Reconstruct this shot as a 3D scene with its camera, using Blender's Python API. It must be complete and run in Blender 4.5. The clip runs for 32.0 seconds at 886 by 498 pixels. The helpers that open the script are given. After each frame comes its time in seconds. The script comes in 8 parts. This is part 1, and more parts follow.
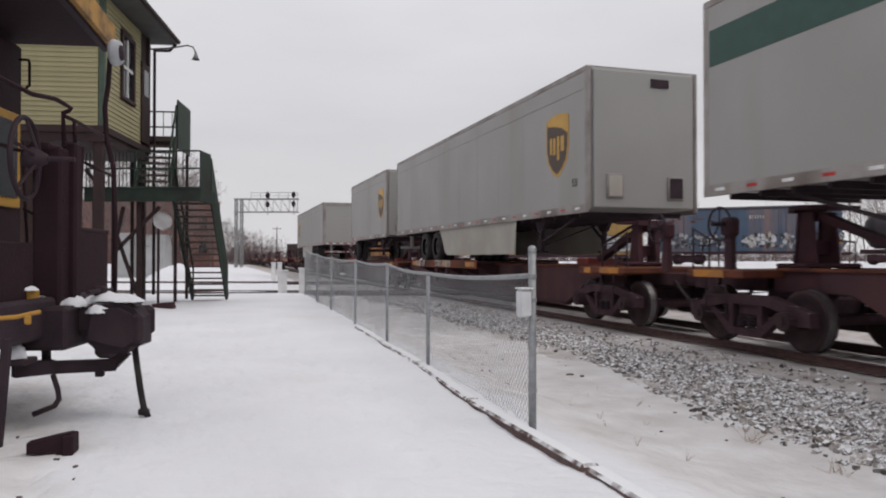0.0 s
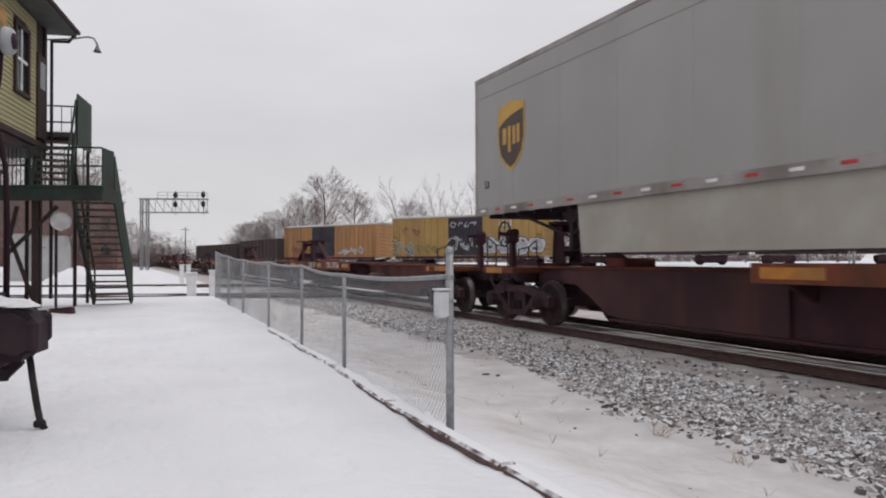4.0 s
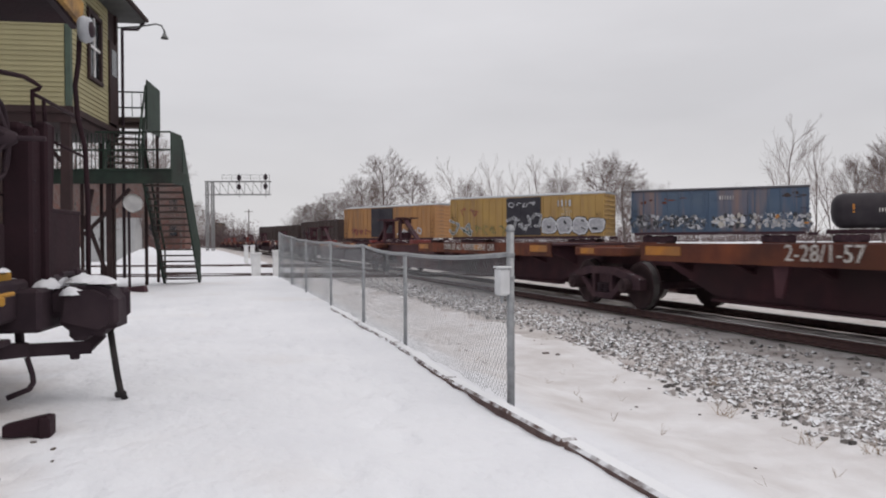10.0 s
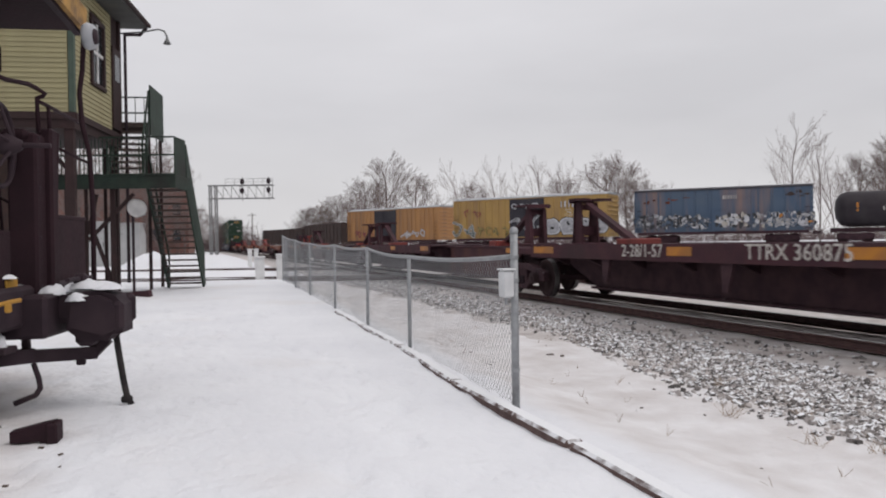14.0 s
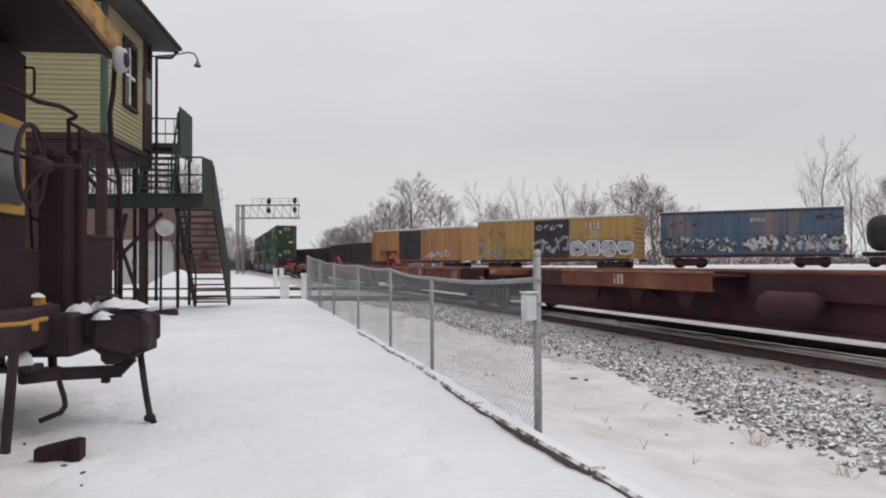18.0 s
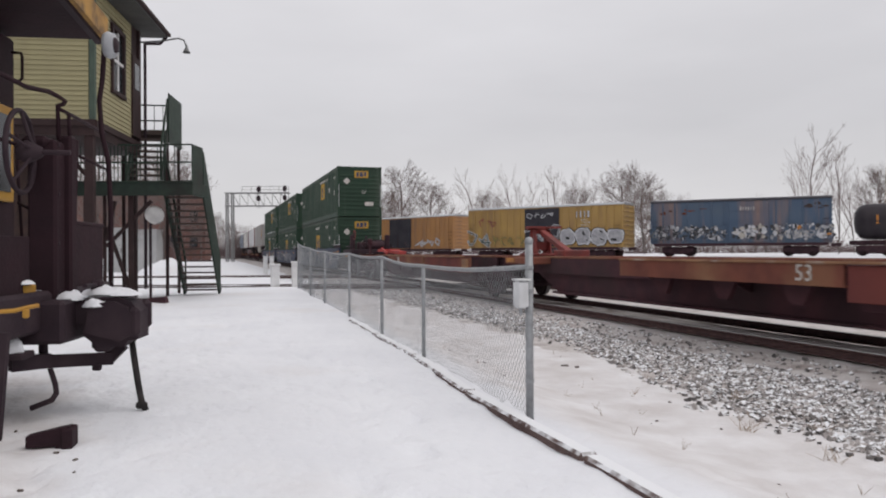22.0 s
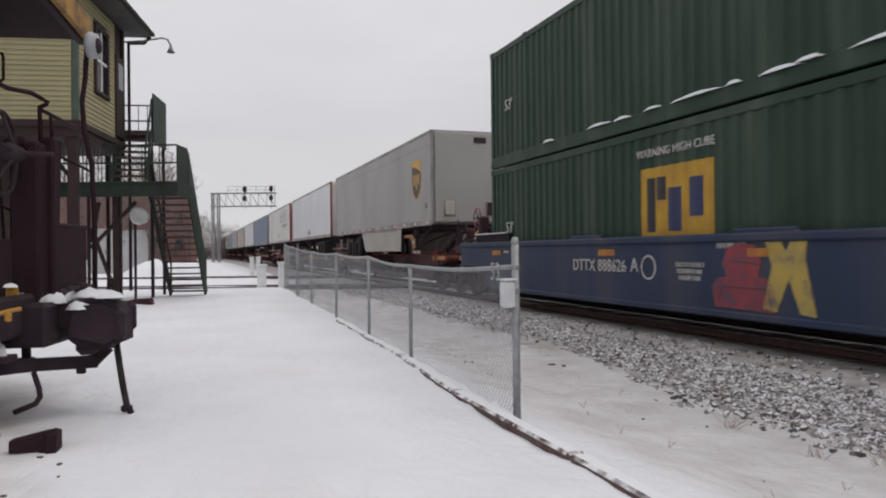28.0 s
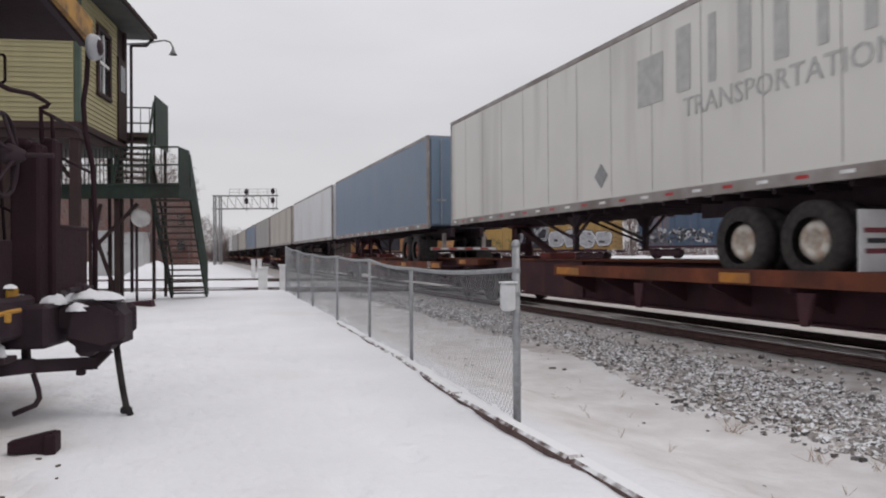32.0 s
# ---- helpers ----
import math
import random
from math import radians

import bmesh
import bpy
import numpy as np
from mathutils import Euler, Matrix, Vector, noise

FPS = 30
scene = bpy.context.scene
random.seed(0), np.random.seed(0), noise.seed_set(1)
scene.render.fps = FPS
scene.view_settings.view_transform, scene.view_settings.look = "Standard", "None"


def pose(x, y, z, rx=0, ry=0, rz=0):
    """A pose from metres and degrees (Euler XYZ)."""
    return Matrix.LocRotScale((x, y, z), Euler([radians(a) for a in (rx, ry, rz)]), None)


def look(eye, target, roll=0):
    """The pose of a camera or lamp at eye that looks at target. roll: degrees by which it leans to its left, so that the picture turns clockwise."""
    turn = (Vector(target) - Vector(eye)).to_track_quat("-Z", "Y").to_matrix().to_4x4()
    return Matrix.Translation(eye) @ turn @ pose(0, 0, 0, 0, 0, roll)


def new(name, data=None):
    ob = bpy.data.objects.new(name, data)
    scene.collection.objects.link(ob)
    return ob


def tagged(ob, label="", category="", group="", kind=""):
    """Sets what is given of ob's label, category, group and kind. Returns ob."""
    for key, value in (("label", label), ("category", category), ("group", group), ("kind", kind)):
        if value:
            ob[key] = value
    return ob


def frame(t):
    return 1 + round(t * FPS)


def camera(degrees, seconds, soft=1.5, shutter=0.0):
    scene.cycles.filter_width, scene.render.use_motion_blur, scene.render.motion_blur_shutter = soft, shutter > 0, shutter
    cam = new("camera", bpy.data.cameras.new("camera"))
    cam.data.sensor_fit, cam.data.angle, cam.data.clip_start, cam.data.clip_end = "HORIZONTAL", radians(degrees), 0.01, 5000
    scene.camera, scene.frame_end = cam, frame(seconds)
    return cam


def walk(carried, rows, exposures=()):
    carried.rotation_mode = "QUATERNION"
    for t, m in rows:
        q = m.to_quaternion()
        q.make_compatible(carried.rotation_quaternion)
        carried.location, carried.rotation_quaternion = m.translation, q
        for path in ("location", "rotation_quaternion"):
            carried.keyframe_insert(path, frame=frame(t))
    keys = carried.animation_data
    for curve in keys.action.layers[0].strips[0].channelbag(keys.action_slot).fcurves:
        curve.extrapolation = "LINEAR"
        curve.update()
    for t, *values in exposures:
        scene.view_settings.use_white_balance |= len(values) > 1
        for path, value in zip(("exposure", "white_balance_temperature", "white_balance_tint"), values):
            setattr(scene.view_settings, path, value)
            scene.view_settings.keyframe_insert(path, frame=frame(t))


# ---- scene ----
TURN, EYE = -17.27, (0.0, 0.0, 1.33)
SPEED, TRACK_X, RAIL_Z = 13.33, 8.4, 0.10
cam = camera(62.5, 32.0, soft=2.0, shutter=0.12)
# seconds, place, turn, tilt and lean of the camera, which is held by hand at one spot
PATH = [
    (0, 0.000, 0.000, 1.330, -17.27, 0.72, 0.00),
    (0.5, -0.002, 0.005, 1.326, -17.31, 0.76, -0.15),
    (1, 0.010, 0.003, 1.331, -17.58, 0.57, -0.04),
    (1.5, 0.010, 0.008, 1.330, -18.13, 0.43, 0.04),
    (2, 0.002, 0.003, 1.330, -18.18, 0.36, 0.46),
    (2.5, -0.018, 0.002, 1.333, -17.77, 0.65, 0.61),
    (3, -0.023, 0.005, 1.334, -17.14, 0.74, 0.16),
    (3.3, 0.000, 0.030, 1.333, -17.62, 0.74, -0.20),
    (3.5, 0.014, 0.056, 1.331, -23.71, 0.81, -0.43),
    (4.5, -0.030, 0.005, 1.323, -23.87, 0.82, -0.10),
    (5.5, -0.074, -0.044, 1.315, -23.67, 0.82, 0.19),
    (5.8, -0.083, -0.048, 1.319, -18.75, 1.07, 0.42),
    (6, -0.087, -0.049, 1.320, -18.49, 1.25, 0.47),
    (6.5, -0.061, -0.048, 1.322, -18.02, 1.76, -0.42),
    (7, -0.044, -0.041, 1.318, -18.76, 1.14, -0.68),
    (7.5, -0.034, -0.030, 1.319, -19.36, 0.90, -0.50),
    (8, -0.026, -0.026, 1.312, -20.43, 0.73, -1.02),
    (8.5, -0.036, -0.024, 1.309, -20.12, 0.50, -1.07),
    (9, -0.049, -0.021, 1.314, -19.43, 0.44, -0.40),
    (9.5, -0.047, -0.016, 1.315, -19.31, 0.13, -0.35),
    (10, -0.043, -0.002, 1.307, -19.34, -0.68, -0.31),
    (10.5, -0.037, -0.005, 1.308, -20.01, -0.97, -0.72),
    (11, -0.042, -0.002, 1.313, -19.93, -0.91, -0.41),
    (11.5, -0.045, -0.003, 1.312, -19.74, -0.47, -0.80),
    (12, -0.045, -0.012, 1.311, -19.50, -0.40, -0.84),
    (12.5, -0.041, -0.013, 1.310, -19.32, -0.41, -0.87),
    (13, -0.041, -0.014, 1.312, -19.26, -0.43, -0.88),
    (13.5, -0.046, -0.010, 1.310, -19.20, -0.51, -0.89),
    (14, -0.051, -0.013, 1.314, -19.08, -0.53, -0.82),
    (14.5, -0.057, -0.015, 1.316, -18.91, -0.48, -0.93),
    (16.5, -0.065, -0.016, 1.320, -17.75, -0.35, -0.25),
    (17, -0.052, -0.013, 1.321, -17.62, 0.42, -0.53),
    (17.5, -0.042, -0.007, 1.324, -17.31, 0.98, -0.59),
    (18, -0.031, -0.003, 1.326, -17.18, 1.11, -0.34),
    (18.5, -0.031, 0.004, 1.321, -17.47, 0.76, -0.62),
    (19, -0.031, -0.006, 1.322, -17.39, 0.58, -0.63),
    (19.5, -0.039, -0.003, 1.322, -17.32, 0.44, -0.15),
    (20, -0.042, -0.007, 1.323, -17.49, 0.36, 0.16),
    (20.5, -0.041, -0.002, 1.325, -17.54, 0.43, -0.20),
    (21, -0.039, -0.008, 1.326, -17.85, 0.41, -0.23),
    (21.5, -0.045, -0.003, 1.319, -17.99, 0.34, -0.27),
    (22, -0.048, -0.003, 1.318, -17.93, 0.19, -0.30),
    (22.5, -0.054, -0.008, 1.321, -17.82, 0.12, -0.09),
    (23, -0.060, -0.005, 1.324, -17.73, 0.11, -0.09),
    (23.5, -0.052, -0.005, 1.319, -17.63, 0.10, -0.18),
    (24, -0.045, 0.001, 1.317, -17.74, 0.04, -0.47),
    (24.5, -0.046, -0.002, 1.320, -17.94, -0.04, -0.64),
    (25, -0.045, 0.003, 1.323, -17.93, -0.12, -0.89),
    (25.5, -0.032, -0.002, 1.319, -17.95, -0.09, -1.14),
    (27.5, -0.043, -0.010, 1.326, -19.01, 0.02, -0.76),
    (28, -0.042, -0.006, 1.326, -18.93, 0.13, -0.61),
    (28.5, -0.038, -0.007, 1.320, -18.89, 0.20, -0.79),
    (29, -0.031, -0.004, 1.322, -18.96, 0.20, -1.00),
    (29.5, -0.029, -0.003, 1.322, -19.09, 0.23, -0.72),
    (30, -0.029, -0.003, 1.322, -19.09, 0.23, -0.72),
    (30.5, -0.029, -0.003, 1.322, -19.09, 0.23, -0.72),
    (31, -0.036, -0.002, 1.326, -19.17, 0.34, -0.69),
    (31.5, -0.034, 0.002, 1.320, -19.18, 0.33, -0.48),
    (32, -0.031, -0.000, 1.322, -18.81, 0.38, -0.41),
]
rows = []
for t, x, y, z, yaw, pitch, roll in PATH:
    rows.append((t, pose(x, y, z, 0, 0, yaw) @ pose(0, 0, 0, pitch, 0, 0) @ pose(0, 0, 0, 0, -roll, 0) @ pose(0, 0, 0, 90, 0, 0)))
walk(cam, rows, exposures=[(0, 0.0, 6560, 12), (32, 0.0, 6560, 12)])


def ahead(px, depth, z=0.0):
    """A place in the plan, from metres to the right of and along the first line of sight."""
    a = radians(-TURN)
    return Vector((px * math.cos(a) + depth * math.sin(a), -px * math.sin(a) + depth * math.cos(a), z))


# ---- sky and light: a grey winter overcast ----
world = bpy.data.worlds.new("overcast_sky")
scene.world = world
world.use_nodes = True
wn, wl = world.node_tree.nodes, world.node_tree.links
bg = wn["Background"]
sky = wn.new("ShaderNodeTexSky")
sky.sky_type, sky.sun_disc, sky.sun_elevation, sky.sun_rotation = "NISHITA", False, radians(56), radians(125)
sky.air_density, sky.dust_density, sky.ozone_density = 1.0, 6.0, 1.0
wc = wn.new("ShaderNodeTexCoord")
sep = wn.new("ShaderNodeSeparateXYZ")
wl.new(wc.outputs["Generated"], sep.inputs[0])
ramp = wn.new("ShaderNodeValToRGB")
for e, (p, c) in zip((ramp.color_ramp.elements[0], ramp.color_ramp.elements[1]), ((0.0, (0.80, 0.803, 0.815, 1)), (0.75, (1.0, 1.0, 1.03, 1)))):
    e.position, e.color = p, c
el = ramp.color_ramp.elements.new(0.16)
el.color = (0.70, 0.705, 0.73, 1)
wl.new(sep.outputs["Z"], ramp.inputs[0])
cl = wn.new("ShaderNodeTexNoise")
cl.inputs["Scale"].default_value, cl.inputs["Detail"].default_value = 2.2, 5
cmap = wn.new("ShaderNodeMapping")
cmap.inputs["Scale"].default_value = (1, 1, 3.5)
wl.new(wc.outputs["Generated"], cmap.inputs[0])
wl.new(cmap.outputs[0], cl.inputs["Vector"])
cr = wn.new("ShaderNodeMapRange")
cr.inputs["From Min"].default_value, cr.inputs["From Max"].default_value = 0.3, 0.7
cr.inputs["To Min"].default_value, cr.inputs["To Max"].default_value = 0.93, 1.06
wl.new(cl.outputs["Fac"], cr.inputs["Value"])
mul = wn.new("ShaderNodeVectorMath")
mul.operation = "SCALE"
wl.new(ramp.outputs[0], mul.inputs[0])
wl.new(cr.outputs[0], mul.inputs["Scale"])
skys = wn.new("ShaderNodeVectorMath")
skys.operation = "SCALE"
skys.inputs["Scale"].default_value = 0.06
wl.new(sky.outputs[0], skys.inputs[0])
mix = wn.new("ShaderNodeMix")
mix.data_type, mix.inputs["Factor"].default_value = "RGBA", 0.12
wl.new(mul.outputs[0], mix.inputs["A"])
wl.new(skys.outputs[0], mix.inputs["B"])
wl.new(mix.outputs["Result"], bg.inputs["Color"])
bg.inputs["Strength"].default_value = 1.0
sun = new("sun", bpy.data.lights.new("sun", "SUN"))
sun.data.energy, sun.data.angle, sun.data.color = 0.6, radians(25), (1.0, 0.97, 0.93)
sun.matrix_world = look((20, -14, 36), (0, 0, 0))
scene.view_settings.exposure = 0.0


# ---- materials ----
def surface(name, base, second=None, scale=4.0, rough=0.7, metal=0.0, bump=0.15, grime=None, amount=0.4, grime_scale=0.8, streak=False,
            snow=0.0, island=0.0, per_object=0.0, grain=40.0, gloss=0.5, relief=0.02):
    """A node material: two colours mixed by a broad noise, grime patches, fine grain relief, snow lying on faces that look up."""
    m = bpy.data.materials.new(name)
    m.use_nodes = True
    n, l = m.node_tree.nodes, m.node_tree.links
    b = n["Principled BSDF"]
    b.inputs["Roughness"].default_value, b.inputs["Metallic"].default_value = rough, metal
    b.inputs["Specular IOR Level"].default_value = gloss
    tc = n.new("ShaderNodeTexCoord")
    vec = tc.outputs["Object"]
    if streak:
        mp = n.new("ShaderNodeMapping")
        mp.inputs["Scale"].default_value = (1, 1, 0.12)
        l.new(vec, mp.inputs[0])
        vec_g = mp.outputs[0]
    else:
        vec_g = vec

    def noise_fac(s, v, lo, hi, detail=5):
        t = n.new("ShaderNodeTexNoise")
        t.inputs["Scale"].default_value, t.inputs["Detail"].default_value = s, detail
        l.new(v, t.inputs["Vector"])
        r = n.new("ShaderNodeMapRange")
        r.inputs["From Min"].default_value, r.inputs["From Max"].default_value = lo, hi
        l.new(t.outputs["Fac"], r.inputs["Value"])
        return r.outputs[0]

    def blend(fac, a, c):
        x = n.new("ShaderNodeMix")
        x.data_type = "RGBA"
        l.new(fac, x.inputs["Factor"])
        for sock, val in ((x.inputs["A"], a), (x.inputs["B"], c)):
            if isinstance(val, tuple):
                sock.default_value = (*val, 1)
            else:
                l.new(val, sock)
        return x.outputs["Result"]

    second = second or tuple(v * 0.8 for v in base)
    col = blend(noise_fac(scale, vec, 0.35, 0.65), base, second)
    if grime:
        f = noise_fac(grime_scale, vec_g, 0.62 - 0.3 * amount, 0.75)
        col = blend(f, col, grime)
    if island or per_object:
        if island:
            src = n.new("ShaderNodeNewGeometry").outputs["Random Per Island"]
        else:
            src = n.new("ShaderNodeObjectInfo").outputs["Random"]
        r = n.new("ShaderNodeMapRange")
        k = island or per_object
        r.inputs["To Min"].default_value, r.inputs["To Max"].default_value = 1 - k, 1 + k
        l.new(src, r.inputs["Value"])
        sc = n.new("ShaderNodeVectorMath")
        sc.operation = "SCALE"
        l.new(col, sc.inputs[0])
        l.new(r.outputs[0], sc.inputs["Scale"])
        col = sc.outputs[0]
    if snow:
        g = n.new("ShaderNodeNewGeometry")
        sp = n.new("ShaderNodeSeparateXYZ")
        l.new(g.outputs["Normal"], sp.inputs[0])
        t = n.new("ShaderNodeTexNoise")
        t.inputs["Scale"].default_value, t.inputs["Detail"].default_value = 7.0, 4
        l.new(tc.outputs["Object"], t.inputs["Vector"])
        a = n.new("ShaderNodeMath")
        a.operation = "ADD"
        l.new(sp.outputs["Z"], a.inputs[0])
        l.new(t.outputs["Fac"], a.inputs[1])
        r = n.new("ShaderNodeMapRange")
        r.inputs["From Min"].default_value, r.inputs["From Max"].default_value = 1.75 - snow, 1.95 - snow
        l.new(a.outputs[0], r.inputs["Value"])
        col = blend(r.outputs[0], col, (0.78, 0.79, 0.81))
    l.new(col, b.inputs["Base Color"])
    if bump:
        t = n.new("ShaderNodeTexNoise")
        t.inputs["Scale"].default_value, t.inputs["Detail"].default_value = grain, 4
        l.new(vec, t.inputs["Vector"])
        bp = n.new("ShaderNodeBump")
        bp.inputs["Strength"].default_value, bp.inputs["Distance"].default_value = bump, relief
        l.new(t.outputs["Fac"], bp.inputs["Height"])
        l.new(bp.outputs[0], b.inputs["Normal"])
        r = n.new("ShaderNodeMapRange")
        r.inputs["To Min"].default_value, r.inputs["To Max"].default_value = max(0.05, rough - 0.12), min(1, rough + 0.12)
        l.new(t.outputs["Fac"], r.inputs["Value"])
        l.new(r.outputs[0], b.inputs["Roughness"])
    return m


SNOW = surface("snow", (0.765, 0.775, 0.80), (0.71, 0.72, 0.75), 0.6, 0.85, bump=0.7, grime=(0.68, 0.665, 0.665), amount=0.22, grime_scale=0.35, grain=8, relief=0.05)
SNOW_GROUND = SNOW.copy()
SNOW_GROUND.name = "snow_soiled_in_places"
_n, _l = SNOW_GROUND.node_tree.nodes, SNOW_GROUND.node_tree.links
_b = next(q for q in _n if q.type == "BSDF_PRINCIPLED")
_clean = _b.inputs["Base Color"].links[0].from_socket
_at, _tc, _no, _cr, _mx = _n.new("ShaderNodeAttribute"), _n.new("ShaderNodeTexCoord"), _n.new("ShaderNodeTexNoise"), _n.new("ShaderNodeValToRGB"), _n.new("ShaderNodeMix")
_at.attribute_name = "soil"
_no.inputs["Scale"].default_value, _no.inputs["Detail"].default_value = 1.9, 5
_l.new(_tc.outputs["Object"], _no.inputs["Vector"])
for _e, _p, _c in zip(_cr.color_ramp.elements, (0.33, 0.72), ((0.56, 0.532, 0.524, 1), (0.74, 0.733, 0.742, 1))):
    _e.position, _e.color = _p, _c
_l.new(_no.outputs["Fac"], _cr.inputs[0])
_mx.data_type = "RGBA"
_l.new(_at.outputs["Fac"], _mx.inputs["Factor"])
_l.new(_clean, _mx.inputs["A"])
_l.new(_cr.outputs[0], _mx.inputs["B"])
_l.new(_mx.outputs["Result"], _b.inputs["Base Color"])
BALLAST_BED = surface("ballast_bed", (0.47, 0.432, 0.414), (0.58, 0.55, 0.538), 3, 0.95, bump=0.8, grime=(0.33, 0.282, 0.262), amount=0.42, grime_scale=2.6, grain=24, relief=0.05)
STONE = surface("ballast_stone", (0.245, 0.224, 0.214), (0.36, 0.334, 0.32), 6, 0.9, bump=0.3, island=0.8, snow=0.58)
RAIL_STEEL = surface("rail_steel", (0.065, 0.0377, 0.0377), (0.091, 0.052, 0.0494), 8, 0.8, 0.0, gloss=0.2, bump=0.2)
RAIL_HEAD = surface("rail_head", (0.42, 0.41, 0.41), (0.3, 0.29, 0.28), 6, 0.35, 0.9, bump=0.05)
TIE = surface("tie_wood", (0.084, 0.066, 0.054), (0.144, 0.12, 0.108), 12, 0.9, bump=0.5, snow=0.55)
TIMBER = surface("timber", (0.075, 0.042, 0.038), (0.13, 0.085, 0.075), 9, 0.9, bump=0.5, snow=0.66)
GALV = surface("galvanised_steel", (0.36, 0.37, 0.38), (0.27, 0.28, 0.29), 14, 0.55, 0.6, bump=0.1)
BOX_GREY = surface("box_grey", (0.66, 0.67, 0.68), (0.55, 0.56, 0.57), 6, 0.5, 0.0, bump=0.05, grime=(0.4, 0.37, 0.35), amount=0.3, streak=True)
RUST_BROWN = surface("rust_brown_paint", (0.0754, 0.03185, 0.03835), (0.052, 0.0247, 0.03185), 2.5, 0.8, 0.0, gloss=0.16, bump=0.25, grime=(0.0455, 0.0286, 0.0312), amount=0.5)
RUST_ORANGE = surface("rust_orange_paint", (0.185, 0.056, 0.028), (0.075, 0.027, 0.0225), 1.6, 0.8, 0.0, gloss=0.18, bump=0.25, grime=(0.06, 0.03, 0.02), amount=0.6, streak=True)
RUST_RED = surface("rust_red_paint", (0.20, 0.070, 0.047), (0.115, 0.043, 0.034), 1.3, 0.8, 0.0, gloss=0.18, bump=0.25, grime=(0.23, 0.135, 0.075), amount=0.45, grime_scale=0.8)
PANEL_RED = surface("faded_red_panel", (0.165, 0.048, 0.040), (0.11, 0.036, 0.036), 1.1, 0.8, 0.0, gloss=0.18, bump=0.2, grime=(0.20, 0.085, 0.05), amount=0.4, grime_scale=0.8)
DECK_TAN = surface("scuffed_tan_deck", (0.27, 0.15, 0.082), (0.19, 0.095, 0.058), 2.0, 0.8, 0.0, gloss=0.2, bump=0.2, grime=(0.34, 0.30, 0.27), amount=0.3, grime_scale=1.6)
RUST_WEB = surface("rust_stained_girder", (0.088, 0.034, 0.029), (0.052, 0.026, 0.027), 0.9, 0.85, 0.0, gloss=0.14, bump=0.25, grime=(0.12, 0.042, 0.028), amount=0.45, grime_scale=1.3, streak=True)
RUST_DULL = surface("dull_brown_girder", (0.086, 0.043, 0.047), (0.058, 0.031, 0.037), 0.9, 0.85, 0.0, gloss=0.14, bump=0.25, grime=(0.10, 0.047, 0.04), amount=0.4, grime_scale=1.3, streak=True)
TRUCK_STEEL = surface("truck_steel", (0.0406, 0.02247, 0.029), (0.06235, 0.03408, 0.03915), 5, 0.8, 0.0, gloss=0.16, snow=0.14, bump=0.3)
WHEEL_STEEL = surface("wheel_steel", (0.034, 0.0205, 0.0235), (0.05, 0.031, 0.032), 6, 0.75, 0.0, gloss=0.16, bump=0.15)
TREAD = surface("wheel_tread", (0.21, 0.20, 0.20), (0.13, 0.12, 0.12), 6, 0.5, 0.7, bump=0.05)
SAFETY = surface("safety_yellow", (0.4464, 0.18, 0.0144), (0.3456, 0.1296, 0.0216), 5, 0.6, bump=0.05, grime=(0.144, 0.072, 0.036), amount=0.3)
WHITE_MARK = surface("white_stencil", (0.56, 0.54, 0.51), (0.38, 0.35, 0.32), 12, 0.7, bump=0.05)
DULL_MARK = surface("worn_stencil", (0.34, 0.29, 0.26), (0.20, 0.16, 0.14), 12, 0.8, bump=0.05)
TRAILER_WHITE = surface("trailer_white", (0.63, 0.62, 0.585), (0.58, 0.57, 0.54), 0.5, 0.45, bump=0.04, grime=(0.43, 0.41, 0.39), amount=0.35, streak=True, grime_scale=1.2)
TRAILER_GREY = surface("trailer_grey", (0.302, 0.295, 0.284), (0.272, 0.264, 0.253), 0.5, 0.5, bump=0.04, grime=(0.245, 0.23, 0.215), amount=0.3, streak=True, grime_scale=0.7)
TRAILER_BRIGHT = surface("trailer_bright", (0.60, 0.615, 0.63), (0.54, 0.55, 0.56), 0.5, 0.4, bump=0.04, grime=(0.48, 0.47, 0.46), amount=0.3, streak=True)
TRAILER_TAN = surface("trailer_tan", (0.44, 0.41, 0.36), (0.38, 0.35, 0.31), 0.5, 0.55, bump=0.04, grime=(0.25, 0.22, 0.19), amount=0.4, streak=True)
TRAILER_BLUE = surface("trailer_blue", (0.12, 0.175, 0.25), (0.14, 0.19, 0.255), 0.7, 0.45, bump=0.04, grime=(0.16, 0.19, 0.24), amount=0.5, streak=True)
TRAILER_RED = surface("trailer_red", (0.25, 0.02, 0.03), (0.17, 0.02, 0.03), 1.2, 0.5, bump=0.04, grime=(0.1, 0.03, 0.03), amount=0.4)
ALUMINIUM = surface("aluminium_rail", (0.3116, 0.287, 0.2747), (0.2378, 0.2132, 0.2009), 3, 0.6, 0.1, bump=0.06, grime=(0.1148, 0.0861, 0.0738), amount=0.5)
REFLECT_RED = surface("reflector_red", (0.42, 0.03, 0.03), rough=0.35, bump=0.0)
REFLECT_WHITE = surface("reflector_white", (0.75, 0.75, 0.75), rough=0.35, bump=0.0)
RUBBER = surface("tyre_rubber", (0.024, 0.021, 0.022), (0.045, 0.039, 0.038), 9, 0.85, gloss=0.2, bump=0.2)
HUB_WHITE = surface("hub_white", (0.55, 0.52, 0.47), (0.36, 0.27, 0.21), 7, 0.55, bump=0.1)
HUB_DARK = surface("hub_dark", (0.03, 0.026, 0.026), (0.05, 0.042, 0.038), 7, 0.7, bump=0.15)
